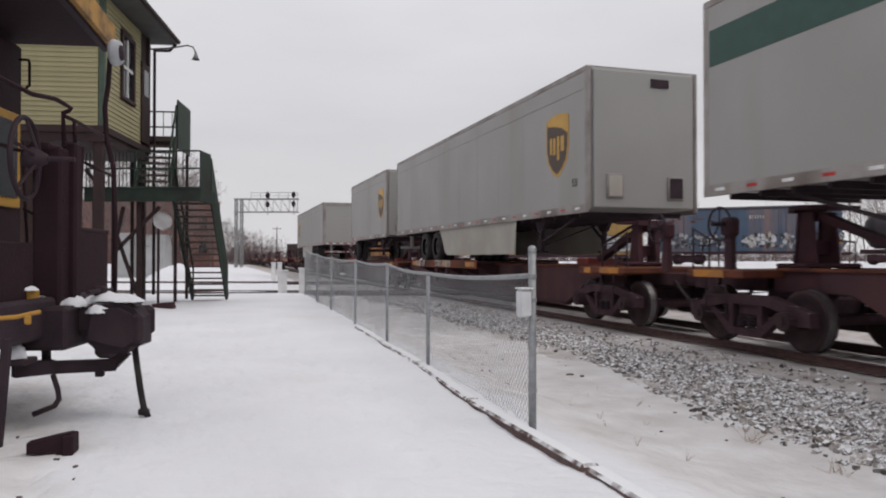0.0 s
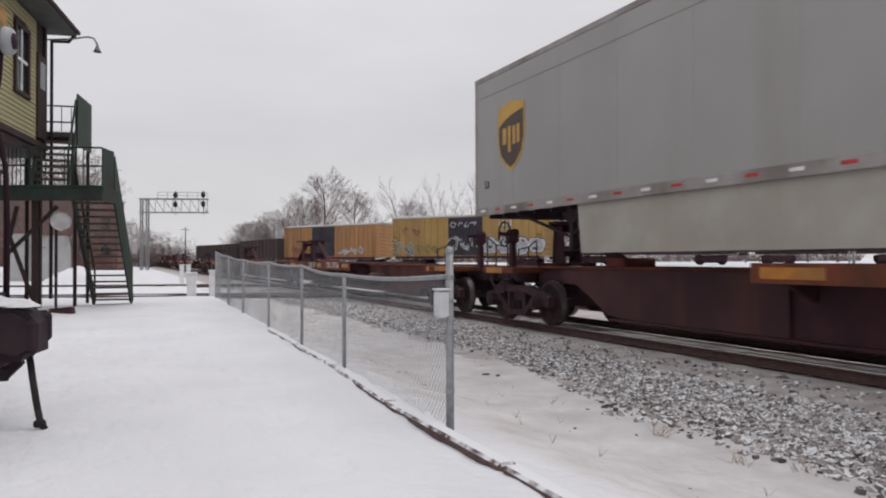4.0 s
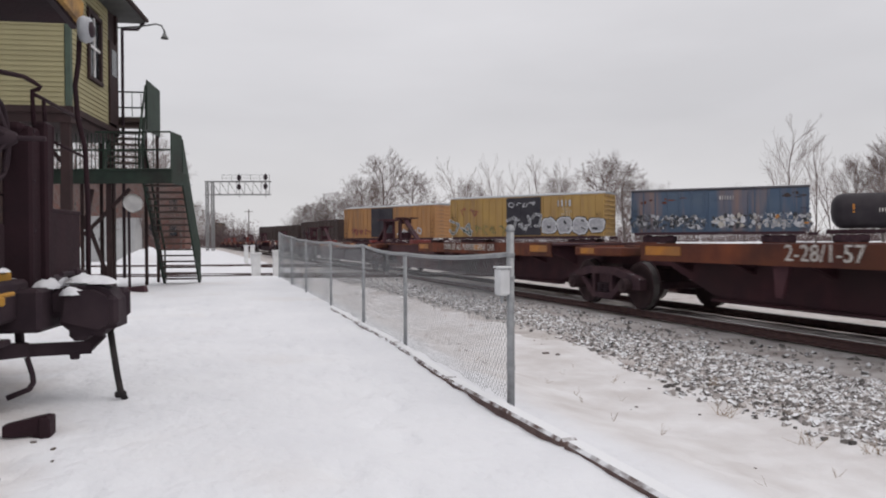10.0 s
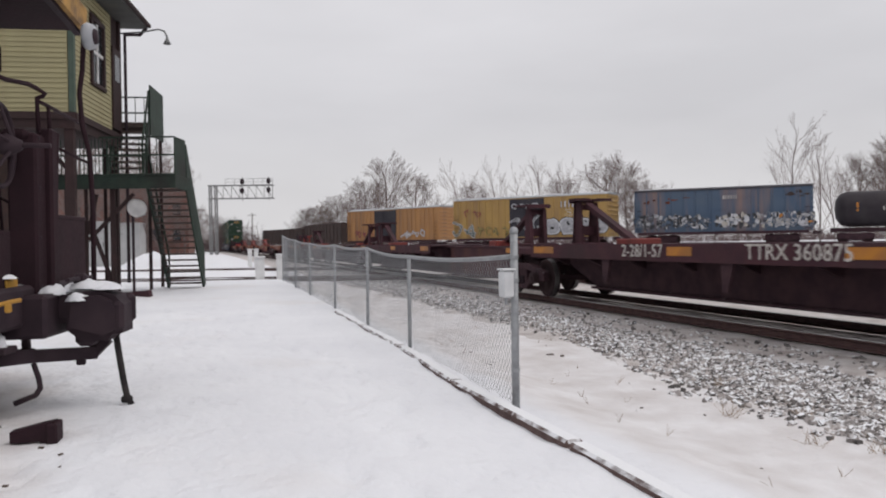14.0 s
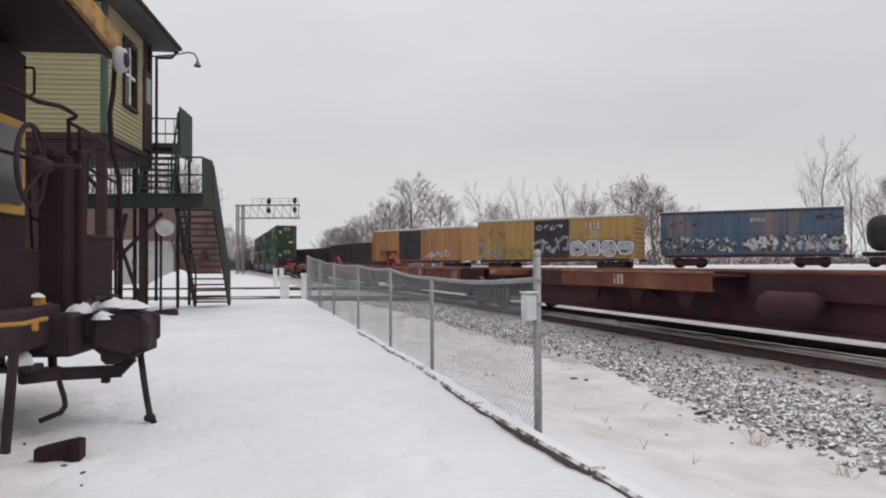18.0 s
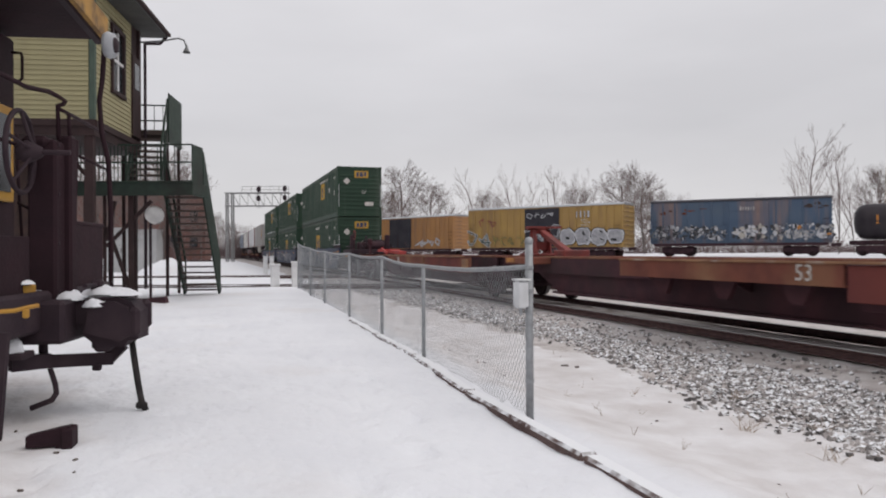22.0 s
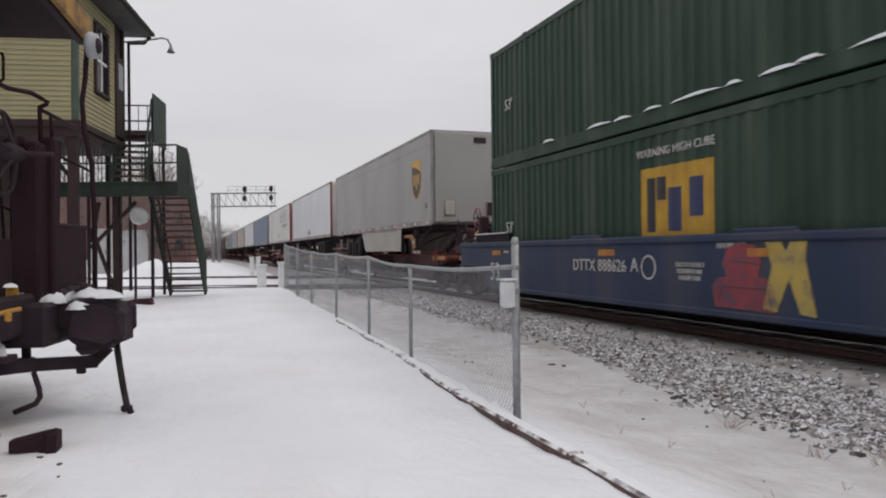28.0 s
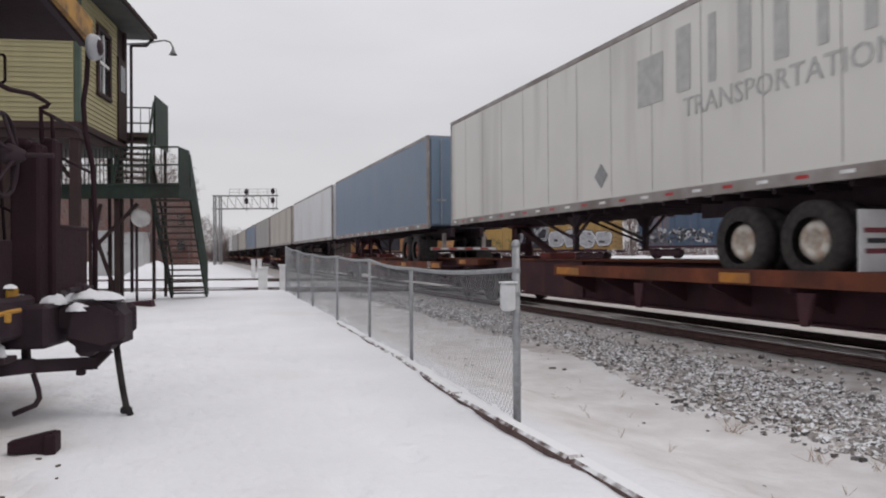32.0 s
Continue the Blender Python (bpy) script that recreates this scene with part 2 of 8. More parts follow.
HUB_RUST = surface("hub_rust", (0.23, 0.06, 0.035), (0.13, 0.045, 0.03), 9, 0.75, bump=0.2)
BLACK_STEEL = surface("black_steel", (0.0294, 0.0189, 0.0245), (0.0434, 0.0287, 0.0343), 5, 0.7, 0.0, gloss=0.16, bump=0.15)
SKIRT = surface("side_skirt", (0.36, 0.34, 0.295), (0.30, 0.28, 0.245), 1.5, 0.5, bump=0.04, grime=(0.3, 0.27, 0.22), amount=0.35)
SHIELD_BROWN = surface("emblem_brown", (0.055, 0.03, 0.018), rough=0.5, bump=0.0)
SHIELD_GOLD = surface("emblem_gold", (0.50, 0.29, 0.05), (0.42, 0.23, 0.04), 3, 0.5, bump=0.0)
CONTAINER_GREEN = surface("container_green", (0.019, 0.046, 0.027), (0.015, 0.036, 0.022), 0.8, 0.55, gloss=0.3, bump=0.05, grime=(0.055, 0.075, 0.055), amount=0.45, streak=True, grime_scale=1.4)
EMBLEM_YELLOW = surface("emblem_yellow", (0.468, 0.2808, 0.0234), (0.39, 0.2106, 0.0234), 3, 0.55, bump=0.0)
EMBLEM_BLUE = surface("emblem_blue", (0.022, 0.032, 0.10), (0.03, 0.036, 0.08), 5, rough=0.5, bump=0.0)
WELL_BLUE = surface("well_car_blue", (0.022, 0.036, 0.078), (0.020, 0.031, 0.063), 1.2, 0.6, gloss=0.3, bump=0.08, grime=(0.06, 0.062, 0.075), amount=0.55, streak=True)
PAINT_RED = surface("spray_red", (0.24, 0.035, 0.042), (0.15, 0.03, 0.05), 2, 0.6, bump=0.0, grime=(0.05, 0.05, 0.085), amount=0.4, grime_scale=5)
PAINT_YELLOW = surface("spray_yellow", (0.42, 0.30, 0.06), (0.32, 0.24, 0.08), 3, 0.6, bump=0.0, grime=(0.06, 0.065, 0.09), amount=0.35, grime_scale=5)
PAINT_WHITE = surface("spray_white", (0.50, 0.50, 0.52), (0.36, 0.36, 0.38), 4, 0.6, bump=0.0)
PAINT_BLACK = surface("spray_black", (0.03, 0.03, 0.035), rough=0.6, bump=0.0)
BOX_YELLOW = surface("boxcar_yellow", (0.36, 0.225, 0.065), (0.31, 0.19, 0.062), 0.6, 0.6, bump=0.1, grime=(0.22, 0.13, 0.06), amount=0.45, streak=True)
BOX_ORANGE = surface("boxcar_orange", (0.36, 0.18, 0.062), (0.31, 0.155, 0.06), 0.6, 0.6, bump=0.1, grime=(0.2, 0.11, 0.06), amount=0.45, streak=True)
BOX_BLUE = surface("boxcar_blue", (0.044, 0.076, 0.128), (0.06, 0.088, 0.128), 0.5, 0.6, bump=0.1, grime=(0.22, 0.13, 0.10), amount=0.35, streak=True)
BOX_BLACK = surface("boxcar_black", (0.026, 0.024, 0.032), (0.04, 0.037, 0.044), 0.8, 0.6, gloss=0.25, bump=0.1)
GONDOLA = surface("gondola_dark", (0.035, 0.022, 0.02), (0.05, 0.03, 0.026), 0.5, 0.75, bump=0.1)
SIDING = surface("clapboard_yellow", (0.32, 0.288, 0.16), (0.288, 0.256, 0.144), 1.2, 0.75, bump=0.15, grime=(0.248, 0.2, 0.104), amount=0.35, per_object=0.06)
TRIM_GREEN = surface("trim_green", (0.055, 0.085, 0.06), (0.04, 0.06, 0.045), 3, 0.65, bump=0.1)
TRIM_DARK = surface("trim_brown", (0.042, 0.024, 0.024), (0.03, 0.019, 0.019), 3, 0.7, gloss=0.2, bump=0.1)
STAIR_GREEN = surface("stair_green", (0.032, 0.050, 0.038), (0.024, 0.036, 0.029), 4, 0.65, gloss=0.2, bump=0.12, grime=(0.025, 0.02, 0.019), amount=0.5)
STAIR_TREAD = surface("stair_tread", (0.075, 0.05, 0.042), (0.055, 0.04, 0.035), 6, 0.8, bump=0.2, snow=0.3)
ROOFING = surface("shingle_dark", (0.05, 0.052, 0.052), (0.035, 0.036, 0.036), 8, 0.9, bump=0.4)
SOFFIT = surface("soffit_grey", (0.085, 0.085, 0.08), (0.065, 0.065, 0.062), 3, 0.8, bump=0.1)
BRICK_DARK = surface("dark_brick", (0.10, 0.05, 0.04), (0.07, 0.04, 0.034), 6, 0.9, bump=0.3, per_object=0.25)
BRICK_RED = surface("red_brick", (0.20, 0.095, 0.075), (0.15, 0.075, 0.062), 3, 0.9, bump=0.2, grime=(0.10, 0.06, 0.05), amount=0.4, grime_scale=0.3)
CABOOSE = surface("caboose_brown", (0.03058, 0.01441, 0.01878), (0.02271, 0.01179, 0.01529), 3, 0.75, gloss=0.14, bump=0.2, grime=(0.0297, 0.01747, 0.0166), amount=0.35)
CABOOSE_SNOWY = surface("caboose_brown_snowy", (0.03058, 0.01441, 0.01878), (0.02271, 0.01179, 0.01529), 3, 0.75, gloss=0.14, bump=0.2, snow=0.6)
PEELING = surface("peeling_yellow_board", (0.45, 0.25, 0.06), (0.36, 0.20, 0.06), 3, 0.8, bump=0.3, grime=(0.07, 0.045, 0.035), amount=0.7, grime_scale=5)
CAB_YELLOW = surface("caboose_yellow", (0.4125, 0.2175, 0.015), (0.3375, 0.165, 0.0225), 5, 0.6, bump=0.1)
WHITE_PAINT = surface("white_paint", (0.72, 0.72, 0.72), (0.6, 0.6, 0.6), 4, 0.6, bump=0.1, grime=(0.4, 0.37, 0.34), amount=0.3)
DISH = surface("dish_white", (0.82, 0.81, 0.79), (0.62, 0.61, 0.6), 3, 0.45, bump=0.0)
CABINET = surface("cabinet_aluminium", (0.42, 0.42, 0.42), (0.35, 0.35, 0.35), 1.2, 0.5, 0.2, bump=0.05, grime=(0.28, 0.26, 0.25), amount=0.3, streak=True)
BARK = surface("bark", (0.16, 0.135, 0.125), (0.10, 0.085, 0.08), 5, 0.95, bump=0.3)
TWIG = surface("twigs", (0.185, 0.140, 0.130), (0.14, 0.106, 0.10), 1.5, 0.95, bump=0.0)
BRUSH = surface("brush", (0.105, 0.07, 0.07), (0.14, 0.10, 0.098), 0.4, 0.95, bump=0.0)
GRASS_DRY = surface("dry_grass", (0.34, 0.25, 0.17), (0.22, 0.16, 0.11), 4, 0.95, bump=0.0)
DEBRIS = surface("dark_debris", (0.085, 0.065, 0.055), (0.13, 0.10, 0.085), 9, 0.95, bump=0.2)
MAST = surface("mast_grey", (0.25, 0.25, 0.25), (0.19, 0.19, 0.19), 4, 0.6, 0.2, bump=0.05)
LAMP_GLASS = surface("marker_lamp_grey", (0.40, 0.41, 0.43), (0.30, 0.31, 0.33), 6, 0.4, bump=0.0)
LAMP_METAL = surface("lamp_metal", (0.20, 0.21, 0.21), (0.14, 0.14, 0.14), 5, 0.55, 0.3, bump=0.05)
TANK_BLACK = surface("tank_black", (0.024, 0.019, 0.024), (0.036, 0.030, 0.034), 1.2, 0.6, gloss=0.25, bump=0.05)
HITCH_RED = surface("hitch_red", (0.24, 0.035, 0.028), (0.15, 0.03, 0.026), 2.5, 0.7, bump=0.15, grime=(0.06, 0.025, 0.022), amount=0.4)
CHALK_YELLOW = surface("chalk_yellow", (0.16, 0.145, 0.07), (0.10, 0.095, 0.08), 6, 0.8, bump=0.0)
PAINT_CREAM = surface("spray_cream", (0.45, 0.41, 0.33), (0.36, 0.34, 0.31), 3, 0.7, bump=0.0, grime=(0.2, 0.2, 0.22), amount=0.4, grime_scale=4)
PAINT_GREY = surface("spray_grey", (0.34, 0.34, 0.35), (0.24, 0.24, 0.26), 4, 0.6, bump=0.0)
TARP_RED = surface("tarp_red", (0.45, 0.05, 0.04), (0.34, 0.05, 0.05), 3, 0.7, bump=0.2)
glass = surface("window_glass", (0.02, 0.024, 0.028), (0.03, 0.034, 0.04), 2, 0.06, bump=0.0)
GLASS = glass


# ---- mesh kit ----
class Build:
    """Gathers simple solids into one mesh."""

    def __init__(self):
        self.v, self.f = [], []

    def add(self, verts, faces):
        o = len(self.v)
        self.v += [tuple(p) for p in verts]
        self.f += [tuple(i + o for i in f) for f in faces]
        return self

    def box(self, c, s, bev=0.0, turn=None):
        hx, hy, hz = s[0] / 2, s[1] / 2, s[2] / 2
        if bev <= 0:
            vs = [Vector((x * hx, y * hy, z * hz)) for x in (-1, 1) for y in (-1, 1) for z in (-1, 1)]
            fs = [(0, 1, 3, 2), (4, 6, 7, 5), (0, 4, 5, 1), (2, 3, 7, 6), (0, 2, 6, 4), (1, 5, 7, 3)]
        else:
            b = min(bev, hx * 0.9, hy * 0.9, hz * 0.9)
            idx, vs, fs = {}, [], []
            h = (hx, hy, hz)
            for sx in (-1, 1):
                for sy in (-1, 1):
                    for sz in (-1, 1):
                        sg = (sx, sy, sz)
                        for a in range(3):
                            idx[sg, a] = len(vs)
                            vs.append(Vector([sg[k] * (h[k] if k == a else h[k] - b) for k in range(3)]))
                        fs.append(tuple(idx[sg, a] for a in ((0, 1, 2) if sx * sy * sz > 0 else (0, 2, 1))))
            for a in range(3):
                u, w = (a + 1) % 3, (a + 2) % 3
                for s_ in (-1, 1):
                    def key(su, sw):
                        g = [0, 0, 0]
                        g[a], g[u], g[w] = s_, su, sw
                        return tuple(g)
                    q = [idx[key(su, sw), a] for su, sw in ((-1, -1), (1, -1), (1, 1), (-1, 1))]
                    fs.append(tuple(q if s_ > 0 else q[::-1]))
                for su in (-1, 1):
                    for sw in (-1, 1):
                        def key2(sa):
                            g = [0, 0, 0]
                            g[a], g[u], g[w] = sa, su, sw
                            return tuple(g)
                        q = [idx[key2(-1), u], idx[key2(1), u], idx[key2(1), w], idx[key2(-1), w]]
                        fs.append(tuple(q if su * sw < 0 else q[::-1]))
        if turn is not None:
            vs = [turn @ p for p in vs]
        c = Vector(c)
        return self.add([p + c for p in vs], fs)

    def tube(self, p0, p1, r0, r1=None, seg=8, caps=True):
        p0, p1 = Vector(p0), Vector(p1)
        r1 = r0 if r1 is None else r1
        d = (p1 - p0).normalized()
        a = d.orthogonal().normalized()
        b = d.cross(a)
        vs = []
        for p, r in ((p0, r0), (p1, r1)):
            for i in range(seg):
                t = 2 * math.pi * i / seg
                vs.append(p + a * math.cos(t) * r + b * math.sin(t) * r)
        fs = [(i, (i + 1) % seg, seg + (i + 1) % seg, seg + i) for i in range(seg)]
        if caps:
            fs += [tuple(range(seg))[::-1], tuple(range(seg, 2 * seg))]
        return self.add(vs, fs)

    def pipe(self, pts, r, seg=8):
        pts = [Vector(q) for q in pts]
        closed = (pts[0] - pts[-1]).length < 1e-6
        if closed:
            pts = pts[:-1]
        m = len(pts)
        ref = (pts[1] - pts[0]).orthogonal().normalized()
        vs, fs = [], []
        for i, q in enumerate(pts):
            before = q - pts[i - 1] if (i or closed) else pts[1] - pts[0]
            after = pts[(i + 1) % m] - q if (i < m - 1 or closed) else before
            d = (before.normalized() + after.normalized()).normalized()
            ref = (ref - d * ref.dot(d)).normalized()
            side = d.cross(ref)
            for k in range(seg):
                t = 2 * math.pi * k / seg
                vs.append(q + ref * math.cos(t) * r + side * math.sin(t) * r)
        for i in range(m if closed else m - 1):
            j = (i + 1) % m
            fs += [(i * seg + k, i * seg + (k + 1) % seg, j * seg + (k + 1) % seg, j * seg + k) for k in range(seg)]
        if not closed:
            fs += [tuple(range(seg))[::-1], tuple(range((m - 1) * seg, m * seg))]
        return self.add(vs, fs)

    def beam(self, p0, p1, w, h):
        """A square bar from p0 to p1."""
        p0, p1 = Vector(p0), Vector(p1)
        d = p1 - p0
        q = d.to_track_quat("Y", "Z").to_matrix()
        return self.box((p0 + p1) / 2, (w, d.length, h), 0, q)

    def prism(self, outline, axis, lo, hi):
        """An outline of (a, b) pairs carried along an axis: x takes (y, z), y takes (x, z), z takes (x, y)."""
        n = len(outline)

        def put(a, b, c):
            return {"x": (c, a, b), "y": (a, c, b), "z": (a, b, c)}[axis]
        vs = [put(a, b, lo) for a, b in outline] + [put(a, b, hi) for a, b in outline]
        fs = [tuple(range(n)), tuple(range(n, 2 * n))[::-1]]
        fs += [(i, n + i, n + (i + 1) % n, (i + 1) % n) for i in range(n)]
        return self.add(vs, fs)

    def lathe(self, profile, centre, axis="x", seg=20):
        """A profile of (radius, along) turned about an axis through the centre."""
        vs, fs, m = [], [], len(profile)
        for i in range(seg):
            t = 2 * math.pi * i / seg
            for r, a in profile:
                u, w = r * math.cos(t), r * math.sin(t)
                p = {"x": (a, u, w), "y": (u, a, w), "z": (u, w, a)}[axis]
                vs.append(Vector(p) + Vector(centre))
        for i in range(seg):
            j = (i + 1) % seg
            for k in range(m - 1):
                fs.append((i * m + k, i * m + k + 1, j * m + k + 1, j * m + k))
        return self.add(vs, fs)

    def mesh(self, name, mats, smooth=False):
        me = bpy.data.meshes.new(name)
        me.from_pydata(self.v, [], self.f)
        bm = bmesh.new()
        bm.from_mesh(me)
        bmesh.ops.recalc_face_normals(bm, faces=bm.faces)
        bm.to_mesh(me)
        bm.free()
        for m in (mats if isinstance(mats, (list, tuple)) else [mats]):
            me.materials.append(m)
        if smooth:
            me.polygons.foreach_set("use_smooth", [True] * len(me.polygons))
        me.update()
        return me


CACHE = {}


def shared(key, maker):
    if key not in CACHE:
        CACHE[key] = maker()
    return CACHE[key]


def part(name, mesh, parent, at=None, label="", kind=""):
    ob = new(name, mesh)
    ob.parent = parent
    if at is not None:
        ob.matrix_basis = at if isinstance(at, Matrix) else Matrix.Translation(at)
    if name == "stencil":
        kind = "stuff"
    if label or kind:
        tagged(ob, label, kind=kind)
    return ob


def thing(name, label, category, m=None, group="", kind="", data=None):
    ob = new(name, data)
    if m is not None:
        ob.matrix_basis = m if isinstance(m, Matrix) else Matrix.Translation(m)
    return tagged(ob, label, category, group, kind)


def letters(text, size, mat, depth=0.004):
    """A mesh of raised letters in the xz plane, read from -y."""
    cu = bpy.data.curves.new("lettering", "FONT")
    cu.body, cu.size, cu.extrude, cu.align_x, cu.align_y = text, size, depth, "CENTER", "CENTER"
    cu.resolution_u = 2
    ob = bpy.data.objects.new("lettering", cu)
    me = bpy.data.meshes.new_from_object(ob)
    bpy.data.objects.remove(ob)
    me.materials.clear()
    me.materials.append(mat)
    return me


def char_bars(n, h, mat=None):
    """A row of plain upright bars, the size of painted characters that cannot be told."""
    rnd = random.Random(n)
    b = Build()
    x = -n * h * 0.33
    for i in range(n):
        b.box((x, 0, 0), (h * rnd.choice((0.16, 0.24, 0.34)), 0.006, h))
        x += h * 0.66
    return b.mesh("stencil", mat or WHITE_MARK)


# ---- ground ----
def spot(px, depth, yaw=0.0, z=0.0):
    """A place in the plan: a column of the 1568-wide view, a depth and how far the view has turned."""
    a = radians(-(TURN + yaw))
    x = (px - 784) / 1292 * depth
    return Vector((x * math.cos(a) + depth * math.sin(a), -x * math.sin(a) + depth * math.cos(a), z))


def smooth(a, b, x):
    t = min(1, max(0, (x - a) / (b - a)))
    return t * t * (3 - 2 * t)


def fence_x(y):
    return 2.44 + 0.0215 * (y - 5.42)


def ground_z(x, y):
    z = -0.24 * smooth(0.1, 1.3, x - fence_x(min(max(y, 0), 26))) if y < 40 else -0.24 * smooth(2, 5, x)
    if y < 27:
        z += 0.09 * smooth(8, 25, y) * (1 - smooth(0.2, 1.2, x - 2.6))
    near = math.hypot(x, y)
    z += 0.035 * noise.noise((x * 0.6, y * 0.6, 0)) * (1 - smooth(40, 90, near)) + 0.012 * noise.noise((x * 2.6, y * 2.6, 4)) * (1 - smooth(14, 34, near)) + 0.006 * noise.noise((x * 7.1, y * 5.1, 14)) * (1 - smooth(8, 18, near))
    z += 0.45 * smooth(70, 130, y) * (1 - smooth(-14, -5, x)) + 0.58 * smooth(15, 25, x) + 0.44 * smooth(27, 37, x)
    if near < 26 and x < 4.6:
        w = 1 - smooth(16, 26, near)
        z -= 0.04 * math.exp(-((x - 2.4) ** 2 / 0.6 + (y - 5.2) ** 2 / 4))
        z += w * (0.018 * noise.noise((x * 3.4, y * 2.6, 21)) + 0.010 * noise.noise((x * 8.0, y * 6.0, 31)) + 0.11 * max(0.0, noise.noise((x * 1.5, y * 1.9, 41)) - 0.22) * noise.noise((x * 6.5, y * 5.0, 51)))
    return z


PRINTS = []
_r = random.Random(44)
for _x0, _y0, _dx, _dy, _n in ((-0.9, 9.0, 0.10, 0.62, 14), (0.2, 7.5, -0.05, 0.6, 16), (1.3, 5.5, -0.02, 0.55, 10), (-2.0, 12.0, 0.5, 0.3, 8), (0.9, 3.6, 0.12, 0.5, 8), (-0.6, 4.2, -0.3, 0.4, 6), (1.7, 6.2, -0.10, 0.58, 18), (0.6, 11.0, 0.08, 0.6, 12), (-1.6, 6.5, 0.22, 0.55, 10)):
    for _i in range(_n):
        PRINTS.append((_x0 + _dx * _i + 0.12 * (-1) ** _i + _r.gauss(0, 0.05), _y0 + _dy * _i + _r.gauss(0, 0.06)))


def print_z(x, y):
    d = 0.0
    for px_, py_ in PRINTS:
        q = ((x - px_) / 0.09) ** 2 + ((y - py_) / 0.17) ** 2
        if q < 6:
            d += -0.045 * math.exp(-q) + 0.016 * math.exp(-(q - 2.2) ** 2)
    return d


def axis_steps(lo, hi, fine_lo, fine_hi, step, grow=1.22):
    out = list(np.arange(fine_lo, fine_hi + step / 2, step))
    s, v = step, fine_hi
    while v < hi:
        s *= grow
        v += s
        out.append(v)
    s, v = step, fine_lo
    while v > lo:
        s *= grow
        v -= s
        out.insert(0, v)
    return [float(q) for q in out]


gx = axis_steps(-2500, 2500, -6, 6, 0.085)
gy = axis_steps(-2500, 3500, 2.5, 19, 0.085)
gv = [(x, y, ground_z(x, y) + (print_z(x, y) if -6 < x < 3 and 2 < y < 20 else 0)) for y in gy for x in gx]
nx = len(gx)
gf = [(j * nx + i, j * nx + i + 1, (j + 1) * nx + i + 1, (j + 1) * nx + i) for j in range(len(gy) - 1) for i in range(nx - 1)]
me = bpy.data.meshes.new("ground")
me.from_pydata(gv, [], gf)
me.materials.append(SNOW_GROUND)


def soil(x, y):
    """How dirty the snow lies: by the caboose and between the fence and the ballast, with soft uneven edges."""
    w = 0.35 * noise.noise((x * 1.3, y * 1.3, 6)) + 0.15 * noise.noise((x * 4.0, y * 4.0, 16))
    yard = (1 - smooth(-0.35, 0.35, x + 0.85 + 0.1 * (y - 3.5) + w)) * smooth(1.6, 3.0, y + w) * (1 - smooth(8, 9.5, y + w)) * smooth(-6, -4, x)
    lane = smooth(-0.1, 0.35, x - fence_x(min(max(y, -8), 30)) - 0.15 + 0.4 * w) * (1 - smooth(6, 9, x)) * smooth(-14, -6, y) * (1 - smooth(26, 34, y))
    return max(yard, lane)


at_ = me.attributes.new("soil", "FLOAT", "POINT")
at_.data.foreach_set("value", [soil(x, y) if -7 < x < 10 and -15 < y < 35 else 0.0 for x, y, z in gv])
me.polygons.foreach_set("use_smooth", [True] * len(me.polygons))
thing("ground", "snow-covered ground with faint footprints and dirt", "snowy ground", kind="structure", data=me)

# ballast bed under the two main tracks
prof = [(4.6, -0.33), (5.1, -0.26), (5.5, -0.235), (6.2, -0.17), (6.9, -0.115), (7.4, -0.105), (8.4, -0.11), (9.6, -0.105), (10.6, -0.13), (11.6, -0.11), (12.8, -0.11), (14.0, -0.11), (15.6, -0.36)]
ys = list(np.arange(-60, 60, 0.5)) + list(np.arange(60, 700, 20))
bv = [(x + 0.12 * noise.noise((y * 0.7, x, 2)), float(y), z + 0.03 * noise.noise((x * 2.3, y * 1.7, 9))) for y in ys for x, z in prof]
k = len(prof)
bf = [(j * k + i, j * k + i + 1, (j + 1) * k + i + 1, (j + 1) * k + i) for j in range(len(ys) - 1) for i in range(k - 1)]
me = bpy.data.meshes.new("ballast_bed")
me.from_pydata(bv, [], bf)
me.materials.append(BALLAST_BED)
me.polygons.foreach_set("use_smooth", [True] * len(me.polygons))
ballast = thing("ballast_bed", "grey crushed-stone ballast dusted with snow under the rails", "ballast", kind="structure", data=me)


def bed_z(x):
    for (x0, z0), (x1, z1) in zip(prof[:-1], prof[1:]):
        if x0 <= x <= x1:
            return z0 + (z1 - z0) * (x - x0) / (x1 - x0)
    return -0.24


